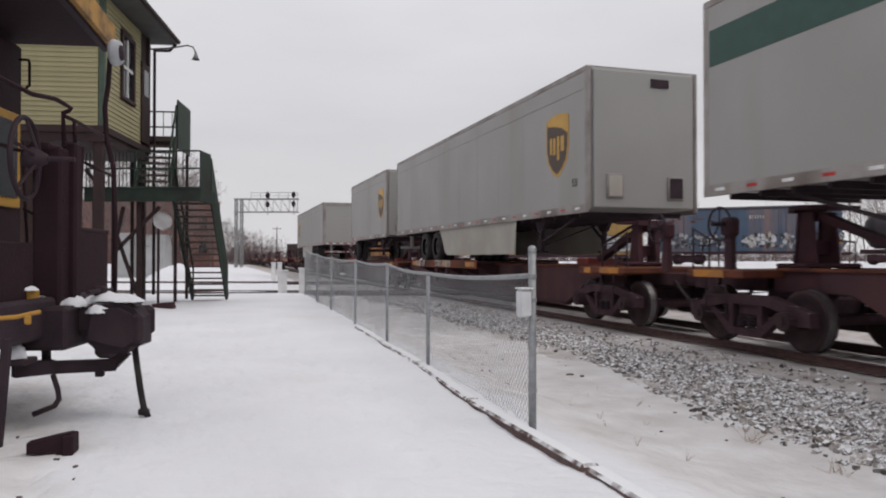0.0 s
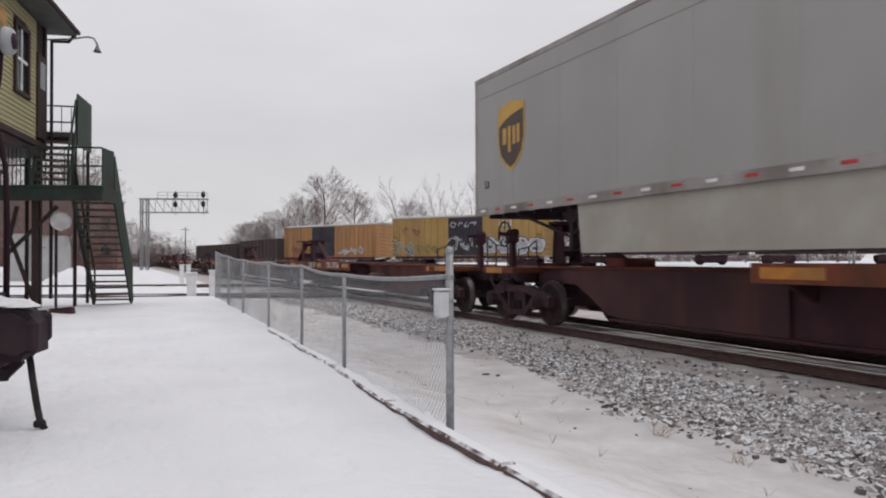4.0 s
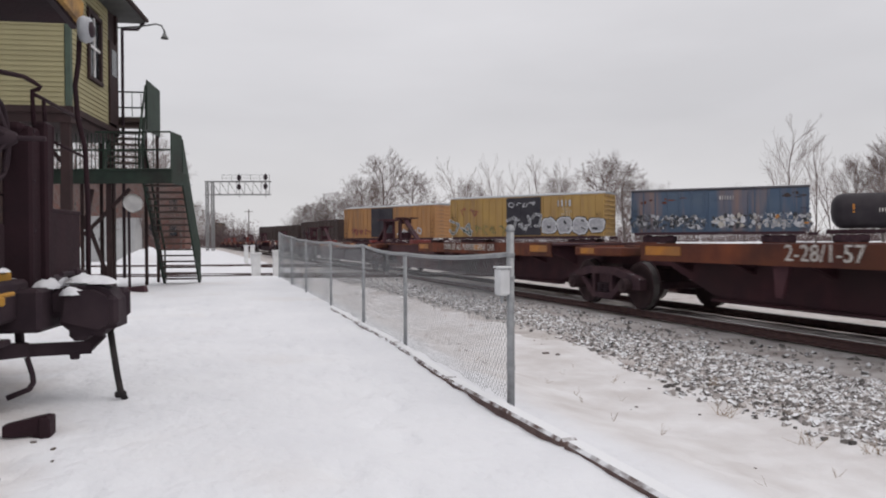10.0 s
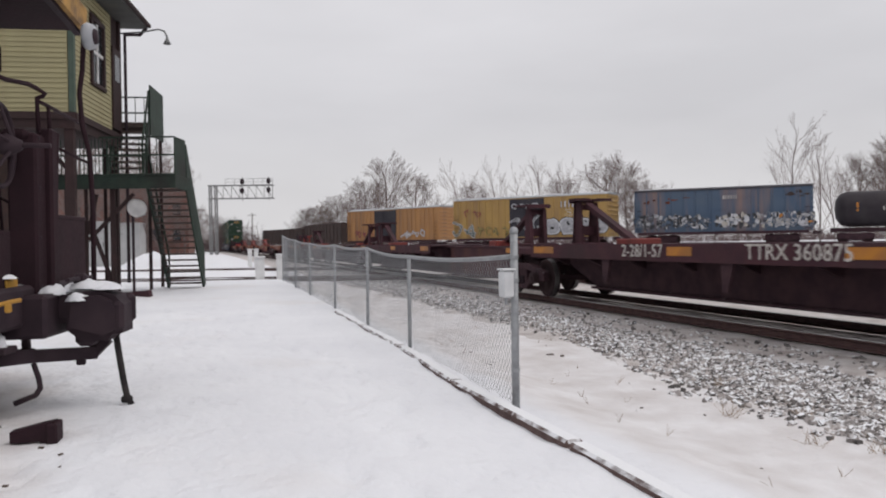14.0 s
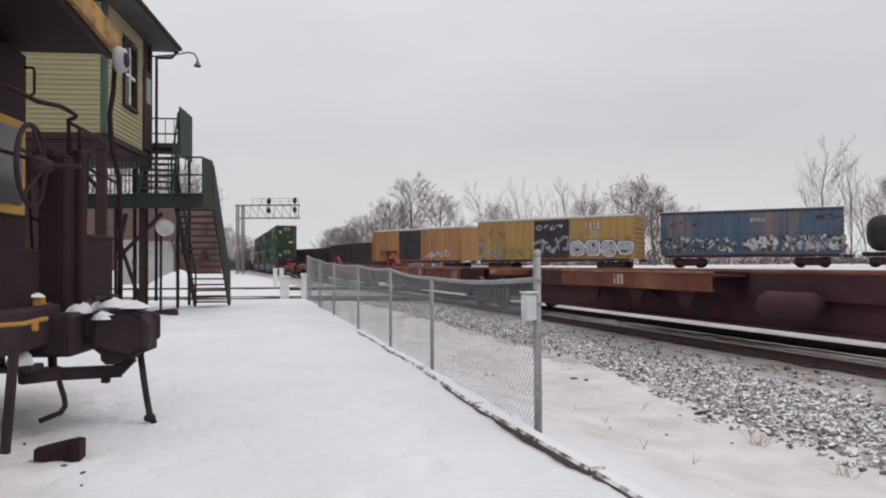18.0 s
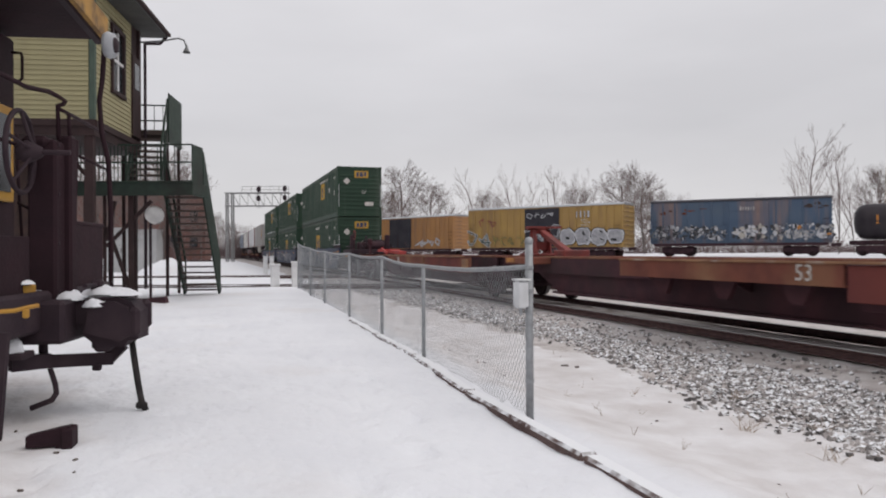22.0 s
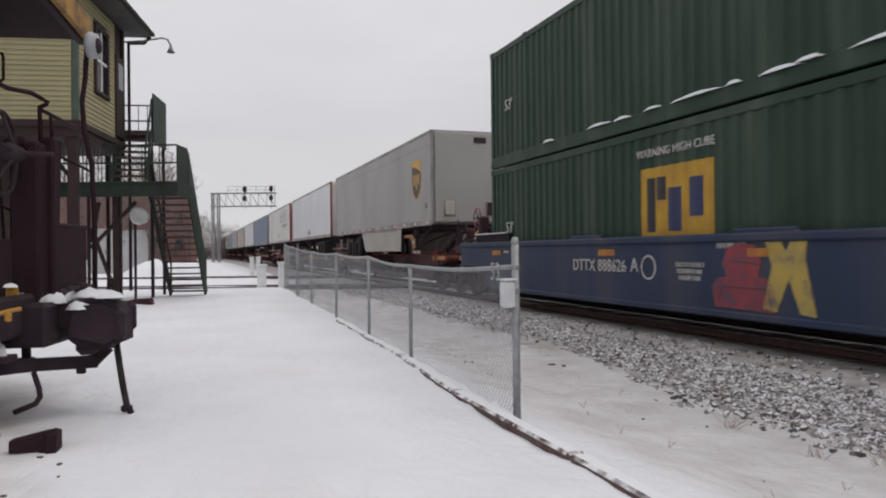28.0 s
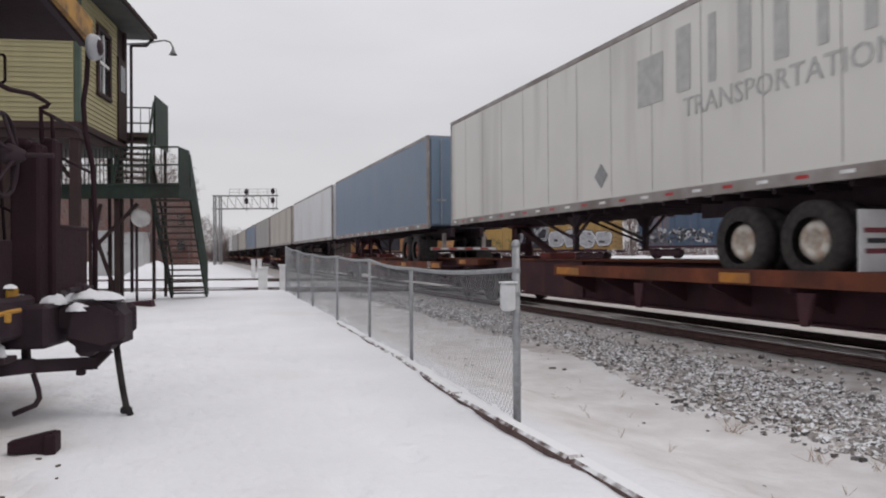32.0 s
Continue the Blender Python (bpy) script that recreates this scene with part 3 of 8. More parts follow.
def stones():
    rnd = random.Random(5)
    b = Build()
    cube = [(-1, -1, -1), (1, -1, -1), (1, 1, -1), (-1, 1, -1), (-1, -1, 1), (1, -1, 1), (1, 1, 1), (-1, 1, 1)]
    fs = [(0, 3, 2, 1), (4, 5, 6, 7), (0, 1, 5, 4), (1, 2, 6, 5), (2, 3, 7, 6), (3, 0, 4, 7)]
    for _ in range(92000):
        y = 1.5 + 36 * rnd.random() ** 1.6
        edge = 4.5 + min(0.95, 0.19 * max(0.0, y - 5.5)) + 0.25 * noise.noise((y * 0.9, 3, 0)) + 0.1 * noise.noise((y * 4.0, 8, 0))
        x = edge + (7.3 - edge) * rnd.random() ** 0.9
        if rnd.random() > smooth(-0.1, 1.15, x - edge) * (0.75 + 0.5 * max(0.0, 0.5 + noise.noise((x * 2.6, y * 2.6, 17)))) + 0.02:
            continue
        if x > 6.5 + 0.15 * noise.noise((y * 2.0, 1, 5)) and rnd.random() < 0.96:
            continue
        s = rnd.uniform(0.013, 0.030)
        z = max(bed_z(x), ground_z(x, y)) if x > 4.75 else ground_z(x, y)
        e = Euler((rnd.gauss(0, 0.45), rnd.gauss(0, 0.45), rnd.random() * 6)).to_matrix()
        sc = (rnd.uniform(0.9, 1.6), rnd.uniform(0.6, 1.0), rnd.uniform(0.6, 1.0))
        c = Vector((x, y, z + s * rnd.uniform(-0.1, 0.5)))
        b.add([c + e @ Vector([q * s * w * rnd.uniform(0.6, 1.1) for q, w in zip(p, sc)]) for p in cube], fs)
    me = bpy.data.meshes.new("ballast_stones")
    me.from_pydata(b.v, [], b.f)
    me.materials.append(STONE)
    return me


part("ballast_stones", stones(), ballast, kind="stuff", label="loose grey ballast stones with snow between them")


# ---- tracks ----
RAIL = [(-0.07, 0), (0.07, 0), (0.07, 0.012), (0.012, 0.03), (0.010, 0.088), (0.035, 0.10), (0.036, 0.126), (-0.036, 0.126), (-0.035, 0.10), (-0.010, 0.088), (-0.012, 0.03), (-0.07, 0.012)]
HEAD = [(-0.033, 0.126), (0.033, 0.126), (0.028, 0.135), (-0.028, 0.135)]


def rail_line(parent, m, length, drop=0.0, ties=(), gauge=0.7525):
    for sx in (-1, 1):
        rail = part("rail", shared(("rail", length), lambda: Build().prism(RAIL, "y", 0, length).mesh("rail", RAIL_STEEL)), parent, m @ pose(sx * gauge, 0, -0.075 - drop), label="rusty steel rail")
        part("rail_head", shared(("head", length), lambda: Build().prism(HEAD, "y", 0, length).mesh("rail_head", RAIL_HEAD)), rail, label="worn bright running surface")
    tie = shared("tie", lambda: Build().box((0, 0, -0.09), (2.6, 0.23, 0.18), 0.012).mesh("tie", TIE))
    rnd = random.Random(8)
    for y in ties:
        part("tie", tie, parent, m @ pose(rnd.uniform(-0.03, 0.03), y, -0.150 - drop, rz=rnd.uniform(-1, 1)))


main_track = thing("main_track", "near railway track with rusty rails on snowy ballast", "railway track", kind="structure")
rail_line(main_track, pose(TRACK_X, -90, 0), 800, ties=np.arange(88, 205, 0.52))
far_track = thing("second_track", "second railway track half buried in snow", "railway track", kind="structure")
rail_line(far_track, pose(12.8, -90, 0), 800, drop=0.012)
for k, depth in enumerate((28.4, 39.7)):
    o = spot(784, depth)
    ct = thing("crossing_track", "snow-banked railway track crossing the main line", "railway track", kind="structure")
    rail_line(ct, Matrix.Translation(o) @ pose(0, 0, 0, 0, 0, TURN - 90) @ pose(0, -40, 0), 110, drop=0.006)


# ---- fence ----
def fence():
    f = thing("chain_link_fence", "sagging galvanised chain-link fence beside the tracks", "fence", (0, 0, 0))
    ysf = (5.42, 8.7, 11.2, 14.3, 18.0, 21.1, 24.7)
    top = (1.19, 1.14, 1.235, 1.285, 1.33, 1.43, 1.60)
    P = [Vector((fence_x(y), y, ground_z(fence_x(y), y))) for y in ysf]
    for i, (p, t) in enumerate(zip(P, top)):
        h, r = (1.39, 0.032) if i == 0 else (t, 0.024)
        post = part("post", Build().tube(p - Vector((0, 0, 0.1)), (p.x, p.y, h), r, seg=12).mesh("post", GALV, True), f)
        if i == 0:
            part("cap", Build().lathe([(0.036, 0), (0.036, 0.02), (0.026, 0.045), (0.0, 0.055)], (p.x, p.y, h - 0.01), "z", 12).mesh("cap", GALV, True), post)
            for z in (0.25, 0.62, 0.98, 1.17):
                part("clamp", Build().tube((p.x, p.y, z), (p.x, p.y, z + 0.03), 0.037, seg=12).mesh("clamp", GALV), post)
    line = []
    for (a, ta), (b, tb) in zip(zip(P[:-1], top[:-1]), zip(P[1:], top[1:])):
        for q in range(6):
            u = q / 6
            p = a.lerp(b, u)
            line.append(Vector((p.x, p.y, ta + (tb - ta) * u - 0.035 * math.sin(math.pi * u))))
    line.append(Vector((P[-1].x, P[-1].y, top[-1])))
    part("top_rail", Build().pipe(line, 0.021, 8).mesh("top_rail", GALV, True), f)

    def top_at(y):
        for a, b in zip(line[:-1], line[1:]):
            if a.y <= y <= b.y:
                return a.z + (b.z - a.z) * (y - a.y) / (b.y - a.y)
        return line[-1].z
    b = Build()
    for sgn in (1, -1):
        y = 3.8
        while y < 26:
            p0 = None
            n = 14
            for q in range(n + 1):
                z = -0.01 + 1.2 * q / n
                yy = y + sgn * 1.2 * q / n * 0.85
                if not 5.44 <= yy <= 24.7:
                    p0 = None
                    continue
                zt, zb = top_at(yy) - 0.02, ground_z(fence_x(yy), yy) + 0.02
                p = Vector((fence_x(yy) + 0.012 + 0.012 * math.sin(yy * 2.1), yy, zb + (zt - zb) * q / n))
                if p0 is not None:
                    b.tube(p0, p, 0.0017 + 0.00002 * yy, seg=3, caps=False)
                p0 = p
            y += 0.066
    me = bpy.data.meshes.new("wire_mesh")
    me.from_pydata(b.v, [], b.f)
    me.materials.append(GALV)
    part("wire_mesh", me, f, kind="stuff", label="diamond wire mesh")
    e = P[0]
    bx = thing("meter_box", "small light grey enclosure fixed to the fence's end post", "utility box", (e.x - 0.085, e.y - 0.02, 0.97))
    part("body", Build().box((0, 0, 0), (0.10, 0.10, 0.22), 0.018).mesh("body", BOX_GREY), bx)
    part("lid", Build().box((0, -0.055, 0.0), (0.088, 0.014, 0.20), 0.006).mesh("lid", BOX_GREY), bx)
    part("conduit", Build().tube((0, 0, -0.11), (0.0, 0, -0.17), 0.014).mesh("conduit", GALV), bx)
    part("hood", Build().box((0, -0.01, 0.118), (0.115, 0.13, 0.014), 0.005).mesh("hood", BOX_GREY), bx)


fence()


def edging():
    rnd = random.Random(3)
    y = -0.7

    def line(v):
        return fence_x(v) - 0.05 - 0.11 * (1 - smooth(5.5, 9.5, v))
    while y < 13:
        ln = 2.4
        x0, x1 = line(y), line(y + ln)
        z0, z1 = ground_z(x0, y) - 0.012 - 0.03 * smooth(6, 9, y), ground_z(x1, y + ln) - 0.012 - 0.03 * smooth(6, 9, y + ln)
        m = pose((x0 + x1) / 2, y + ln / 2, (z0 + z1) / 2, math.degrees(math.atan2(z1 - z0, ln)), rnd.uniform(-4, 4), -math.degrees(math.atan2(x1 - x0, ln)))
        thing("edging_timber", "weathered reddish landscape timber half buried in snow", "timber edging", m, group="timbers along the fence",
              data=Build().box((0, 0, 0.0), (0.13, ln - 0.03, 0.13), 0.02).mesh("edging_timber", TIMBER))
        y += ln


edging()


# ---- bits on the snow ----
def litter():
    rnd = random.Random(12)
    b, g = Build(), Build()
    for _ in range(170):
        y = rnd.uniform(3, 22)
        x = rnd.uniform(2.9, 5.6)
        z = ground_z(x, y) if x < 4.75 else max(ground_z(x, y), bed_z(x))
        if rnd.random() < 0.4:
            s = rnd.uniform(0.005, 0.016)
            b.box((x, y, z + s * 0.3), (s * 2.4, s * 1.3, s), 0, Euler((0, 0, rnd.random() * 3)).to_matrix())
        else:
            for _ in range(rnd.randint(2, 5)):
                q = Vector((rnd.uniform(-0.06, 0.06), rnd.uniform(-0.06, 0.06), rnd.uniform(0.02, 0.08)))
                g.tube((x, y, z - 0.01), Vector((x, y, z)) + q, 0.002, 0.001, 3, False)
    for cx, cy in ((4.3, 4.2), (4.9, 4.9), (4.6, 3.9), (5.1, 6.2), (4.4, 5.2), (5.2, 4.1)):
        for _ in range(18):
            q = Vector((rnd.gauss(0, 0.08), rnd.gauss(0, 0.08), rnd.uniform(0.02, 0.11)))
            g.tube((cx + rnd.gauss(0, 0.04), cy + rnd.gauss(0, 0.04), -0.26), Vector((cx, cy, -0.22)) + q, 0.0025, 0.001, 3, False)
    for _ in range(12):
        x, y = rnd.gauss(-1.05, 0.25), rnd.gauss(4.3, 0.7)
        s = rnd.uniform(0.004, 0.014)
        b.box((x, y, ground_z(x, y) + s * 0.3), (s * 2.6, s * 1.4, s), 0, Euler((0, 0, rnd.random() * 3)).to_matrix())
    p = spot(1008, 1.55 * 1292 / 205)
    for dx, dy, s in ((0, 0, 0.05), (0.1, -0.15, 0.03)):
        b.box((p.x + dx, p.y + dy, ground_z(p.x, p.y) + 0.005), (s * 2, s * 1.1, 0.03), 0.01)
    thing("weed_stubble", "dry brown grass stubble poking through the snow", "dry grass", kind="stuff", data=g.mesh("weed_stubble", GRASS_DRY))
    thing("ground_litter", "dark leaf and cinder bits scattered on the snow", "litter", kind="stuff", data=b.mesh("ground_litter", DEBRIS))


litter()


# ---- trees ----
def tree_meshes(seed, height, lean, reach, trunk, fork=0.14, forks=((2, 3, 4), (1, 2, 2), (1, 2, 3))):
    """A bare tree: leaders from a short trunk, limbs and three orders of ever finer twigs. lean: degrees that limbs stand off their parent."""
    rnd = random.Random(seed)
    tr, cr = Build(), Build()
    steps = (9, 7, 5, 2)

    def grow(p, d, ln, r, lev):
        n = steps[lev]
        for i in range(n):
            q = p + d * ln / n
            d = (d + Vector((rnd.gauss(0, 0.07), rnd.gauss(0, 0.07), rnd.gauss(0.05, 0.04)))).normalized()
            r2 = max(0.007, r * (1 - 0.75 / n))
            (tr if lev == 0 and i < 5 else cr).tube(p, q, r, r2, 6 if lev == 0 else 3, False)
            p, r = q, r2
            f = (i + 1) / n
            if lev < 3 and f > (fork if lev == 0 else 0.2):
                for _ in range(rnd.choice(forks[lev])):
                    side = d.orthogonal().normalized()
                    side.rotate(Matrix.Rotation(rnd.uniform(0, 2 * math.pi), 3, d))
                    k = math.tan(radians(lean * rnd.uniform(0.6, 1.25)))
                    grow(p, (d + side * k).normalized(), ln * reach * (1.1 - 0.65 * f) * rnd.uniform(0.7, 1.15), max((0.02, 0.013, 0.0095)[lev], r * rnd.uniform(0.4, 0.6)), lev + 1)
    grow(Vector((0, 0, -0.2)), Vector((0, 0, 1)), height * 0.82, trunk, 0)
    out = []
    zmax = max(q[2] for q in cr.v)
    for b, m, nm in ((tr, BARK, "trunk"), (cr, TWIG, "crown")):
        s = height / zmax
        me = bpy.data.meshes.new(nm)
        me.from_pydata([(x * s, y * s, z * s) for x, y, z in b.v], [], b.f)
        me.materials.append(m)
        out.append(me)
    return out


SPECIES = {"round": [tree_meshes(s, 10, 46, 0.66, 0.15) for s in (1, 2, 6)], "slim": [tree_meshes(s, 10, 28, 0.66, 0.075, 0.10, ((1, 2, 2), (0, 1, 1), (0, 1, 1))) for s in (3, 4, 7)]}


def tree(p, height, kind="round", label="leafless grey-brown tree behind the freight cars"):
    rnd = random.Random(int(p.x * 31 + p.y * 7))
    tm, cm = SPECIES[kind][rnd.randint(0, 2)]
    s = height / 10
    t = thing("tree", label, "tree", Matrix.Translation(p) @ pose(0, 0, 0, 0, 0, rnd.uniform(0, 360)) @ Matrix.Scale(s, 4), group="bare trees")
    part("trunk", tm, t)
    part("crown", cm, t)


for px, depth, h, kind in ((700, 115, 14.5, "round"), (668, 118, 11, "round"), (755, 112, 11, "round"), (842, 110, 12.5, "slim"), (860, 114, 10, "round"), (908, 110, 13, "slim"), (925, 112, 12, "slim"), (985, 108, 12.5, "slim"), (1010, 110, 12, "slim"), (1025, 114, 11, "round"),
                           (1040, 106, 12, "slim"), (1095, 104, 12.5, "round"), (1135, 106, 12.5, "round"), (1165, 108, 10, "round"), (1212, 108, 9, "slim"), (1255, 120, 8, "slim"), (1330, 112, 9, "slim"), (1350, 112, 8, "round"),
                           (1425, 86, 14.2, "slim"), (1478, 88, 13.0, "slim"), (1505, 95, 10.8, "slim"), (1545, 96, 11.5, "round"), (1600, 92, 13, "round"), (1660, 92, 14, "round"), (1400, 118, 8, "slim"), (1290, 114, 8, "round"),
                           (590, 138, 8.5, "round"), (618, 136, 9.5, "round"), (566, 140, 7.5, "round"), (640, 134, 8.5, "round"), (604, 140, 8, "round"), (580, 142, 8, "round"), (655, 132, 7, "round")):
    tree(spot(px, depth, -0.87, 0.1), h * 1.12, kind)
for px, depth, h in ((305, 52, 9.5), (330, 60, 9.0), (250, 70, 13), (180, 75, 14), (60, 62, 12), (372, 120, 9), (395, 135, 9), (420, 150, 8)):
    tree(spot(px, depth, 0), h, "round", "leafless tree behind the interlocking tower")


def brush():
    rnd = random.Random(21)
    b = Build()
    def clump(px0, px1, depth, h, n, yaw):
        for _ in range(n):
            px = rnd.uniform(px0, px1)
            d = depth * rnd.uniform(0.95, 1.1)
            p = spot(px, d, yaw, -0.2)
            hh = h * rnd.uniform(0.4, 1.0) * (0.75 + 0.35 * math.sin(px * 0.045) * math.sin(px * 0.017 + 1))
            q = p
            for s in range(3):
                e = q + Vector((rnd.gauss(0, 0.5), rnd.gauss(0, 0.5), hh / 3))
                b.tube(q, e, 0.06 * (1 - s * 0.28), 0.06 * (0.72 - s * 0.25), 3, False)
                for _ in range(3):
                    w = e + Vector((rnd.gauss(0, 0.8), rnd.gauss(0, 0.8), rnd.uniform(0.2, 1.1)))
                    b.tube(e, w, 0.025, 0.012, 3, False)
                q = e
    clump(545, 665, 138, 5.5, 260, -0.87)
    clump(640, 1700, 128, 4.6, 1500, -0.87)
    clump(330, 500, 170, 7.5, 520, 0)
    clump(430, 560, 330, 6.5, 420, 0)
    clump(-200, 360, 120, 7, 600, 0)
    thing("scrub_thicket", "leafless reddish-brown scrub along the horizon", "scrub", kind="stuff", data=b.mesh("scrub_thicket", BRUSH))


brush()


# ---- the old caboose, the tower and what stands round them ----
def at(px, py, depth, out=0.0):
    """A place from a column and row of the first view and its depth."""
    v = ahead((px - 784) / 1292 * depth, depth)
    v.z = EYE[2] + (457 - py) / 1292 * depth
    return v


AXIS = -6.4  # the tower's and caboose's depth axis, degrees left of the first line of sight


def frame_at(px, depth, z=0.0):
    """Local axes: x to the right across, y away in depth along the buildings' axis."""
    p = ahead((px - 784) / 1292 * depth, depth, z)
    return Matrix.Translation(p) @ pose(0, 0, 0, 0, 0, TURN - AXIS)


def caboose():
    m = frame_at(92, 6.0)
    c = thing("caboose", "old dark brown caboose with snow on its end platform and coupler", "caboose", m)
    inv = m.inverted()

    def loc(px, py, d):
        return inv @ at(px, py, d)
    W = 1.45
    part("body", Build().box((-5.45, 0, 2.1), (9.2, 2 * W - 0.1, 2.7), 0.03).mesh("body", CABOOSE), c)
    part("underframe", Build().box((-5.2, 0, 0.78), (9.4, 2.3, 0.22), 0.02).mesh("underframe", BLACK_STEEL), c)
    # arched roof and its painted end board
    n = 12
    arch = [(-W + 2 * W * i / n) for i in range(n + 1)]
    def rz(s):
        return 3.66 - 0.10 * abs(s) - 0.012 * s * s
    ro = [(s, rz(s)) for s in arch] + [(s, rz(s) + 0.07) for s in arch[::-1]]
    part("roof", Build().prism(ro, "x", -10.4, -0.03).mesh("roof", CABOOSE), c)
    fa = [(s, rz(s) - 0.02) for s in arch] + [(s, rz(s) + 0.21) for s in arch[::-1]]
    part("fascia", Build().prism(fa, "x", -0.03, 0.02).mesh("fascia", PEELING), c, label="yellow end board with peeling paint")
    part("soffit_rib", Build().prism([(s, rz(s) - 0.05) for s in arch] + [(s, rz(s) - 0.005) for s in arch[::-1]], "x", -0.10, -0.04).mesh("soffit_rib", BLACK_STEEL), c)
    part("platform", Build().box((-0.42, 0, 0.98), (0.86, 2.75, 0.09), 0.015).mesh("platform", CABOOSE_SNOWY), c)
    part("end_sill", Build().box((-0.02, 0, 0.86), (0.2, 2.75, 0.32), 0.03).box((0.0, 0, 0.78), (0.5, 0.7, 0.34), 0.03).mesh("end_sill", BLACK_STEEL), c)
    col = part("column", Build().box((0.0, -0.02, 1.45), (0.22, 0.20, 1.57), 0.02).box((0.10, 0.14, 1.49), (0.12, 0.14, 1.62), 0.02).box((-0.04, -0.04, 2.22), (0.2, 0.26, 0.08), 0.03).mesh("column", CABOOSE), c, label="square brake-gear column")
    for z in (1.0, 1.4, 1.8, 2.2):
        part("bolt", shared("cbolt", lambda: Build().tube((0.1, 0, 0), (0.118, 0, 0), 0.018, seg=6).mesh("bolt", BLACK_STEEL)), col, (0.0, -0.06, z))
    part("end_panel", Build().box((0.0, 0.78, 1.27), (0.03, 1.02, 0.62), 0.01).box((0.0, 0.78, 1.59), (0.045, 1.06, 0.04), 0.01).mesh("end_panel", CABOOSE), c, label="brown sheet panel of the end rail")
    part("end_panel", Build().box((0.0, -0.82, 1.2), (0.03, 0.9, 0.5), 0.01).mesh("end_panel", CABOOSE), c)

    bw = part("brake_wheel", Build().pipe([Vector((0, 0.31 * math.cos(a), 0.31 * math.sin(a))) for a in [2 * math.pi * i / 28 for i in range(28)] + [0.0]], 0.02, 8).mesh("brake_wheel", BLACK_STEEL, True), c, Matrix.Translation(loc(44, 280, 5.55)) @ pose(0, 0, 0, 0, 0, 5), "black iron hand-brake wheel")
    for i in range(5):
        part("spoke", shared("cspoke", lambda: Build().pipe([Vector((0.10 * (1 - q / 4), 0.31 * q / 4, 0)) for q in range(5)], 0.014, 6).mesh("spoke", BLACK_STEEL)), bw, pose(0, 0, 0, 72 * i + 17, 0, 0))
    part("hub", Build().lathe([(0.0, 0.16), (0.04, 0.15), (0.09, 0.05), (0.06, -0.02), (0, -0.02)], (0, 0, 0), "x", 14).mesh("hub", BLACK_STEEL, True), bw)
    part("shaft", Build().tube((0, 0, 0), (0.35, 0.0, 0), 0.02).mesh("shaft", BLACK_STEEL), bw)
    # handrails
    for pts, r in (([(-40, 122, 4.9), (0, 138, 5.2), (55, 166, 5.5), (95, 174, 5.8), (110, 182, 5.95), (124, 191, 6.0), (120, 196, 6.0), (110, 199, 6.0), (112, 258, 6.0)], 0.019),
                   ([(112, 204, 6.0), (128, 212, 6.3), (195, 248, 7.3)], 0.017), ([(150, 288, 6.7), (198, 312, 7.3)], 0.015), ([(-20, 250, 5.2), (72, 277, 5.9)], 0.016),
                   ([(130, 214, 6.3), (132, 262, 6.3)], 0.017), ([(145, 260, 6.6), (138, 470, 6.6), (134, 560, 6.5)], 0.017),
                   ([(193, 95, 6.35), (190, 150, 6.35), (184, 190, 6.35), (188, 246, 6.35), (200, 300, 6.35), (204, 405, 6.35), (203, 545, 6.35)], 0.022),
                   ([(32, 104, 7.1), (48, 105, 7.1), (50, 112, 7.1), (50, 150, 7.1), (44, 155, 7.1)], 0.014), ([(40, 250, 6.6), (42, 330, 6.6), (52, 500, 6.6)], 0.014), ([(42, 370, 6.6), (80, 390, 6.4)], 0.014)):
        part("handrail", Build().pipe([loc(*q) for q in pts], r, 8).mesh("handrail", CABOOSE, True), c)
    mk = part("marker_lamp", Build().lathe([(0.0, -0.03), (0.10, -0.03), (0.115, 0.0), (0.10, 0.05), (0.0, 0.06)], (0, 0, 0), "x", 20).mesh("marker_lamp", LAMP_GLASS, True), c, loc(201, 92, 6.3), "round white marker lamp")
    part("lens", Build().lathe([(0.0, 0.075), (0.06, 0.07), (0.07, 0.05)], (0, 0, 0), "x", 16).mesh("lens", BLACK_STEEL, True), mk)
    # coupler with snow lying on it
    cp = part("coupler", Build().box((0.30, 0.02, 0.82), (0.72, 0.24, 0.24), 0.05).mesh("coupler", BLACK_STEEL), c, (-0.08, 0, 0), label="massive black knuckle coupler")
    hb_ = Build().prism([(0.40, 0.66), (0.42, 0.88), (0.52, 0.95), (0.66, 0.965), (0.77, 0.93), (0.83, 0.85), (0.83, 0.62), (0.75, 0.61), (0.72, 0.56), (0.52, 0.56)], "y", -0.15, 0.15)
    hb_.prism([(0.44, 0.68), (0.46, 0.86), (0.54, 0.92), (0.66, 0.93), (0.76, 0.88), (0.79, 0.82), (0.79, 0.66), (0.70, 0.61)], "y", -0.21, 0.21)
    part("coupler_head", hb_.mesh("coupler_head", BLACK_STEEL), cp)
    part("knuckle", Build().box((0.80, -0.13, 0.76), (0.10, 0.14, 0.24), 0.03).mesh("knuckle", BLACK_STEEL), cp)
    part("guard_arm", Build().box((0.72, 0.17, 0.80), (0.26, 0.10, 0.26), 0.04).mesh("guard_arm", BLACK_STEEL), cp)
    part("lock_foot", Build().box((0.52, 0.0, 0.58), (0.16, 0.2, 0.14), 0.04).mesh("lock_foot", BLACK_STEEL), cp)
    part("lock_lifter", Build().box((0.47, 0.0, 1.04), (0.10, 0.08, 0.12), 0.02).tube((0.47, -0.3, 1.06), (0.47, 0.25, 1.06), 0.018).mesh("lock_lifter", BLACK_STEEL), cp)

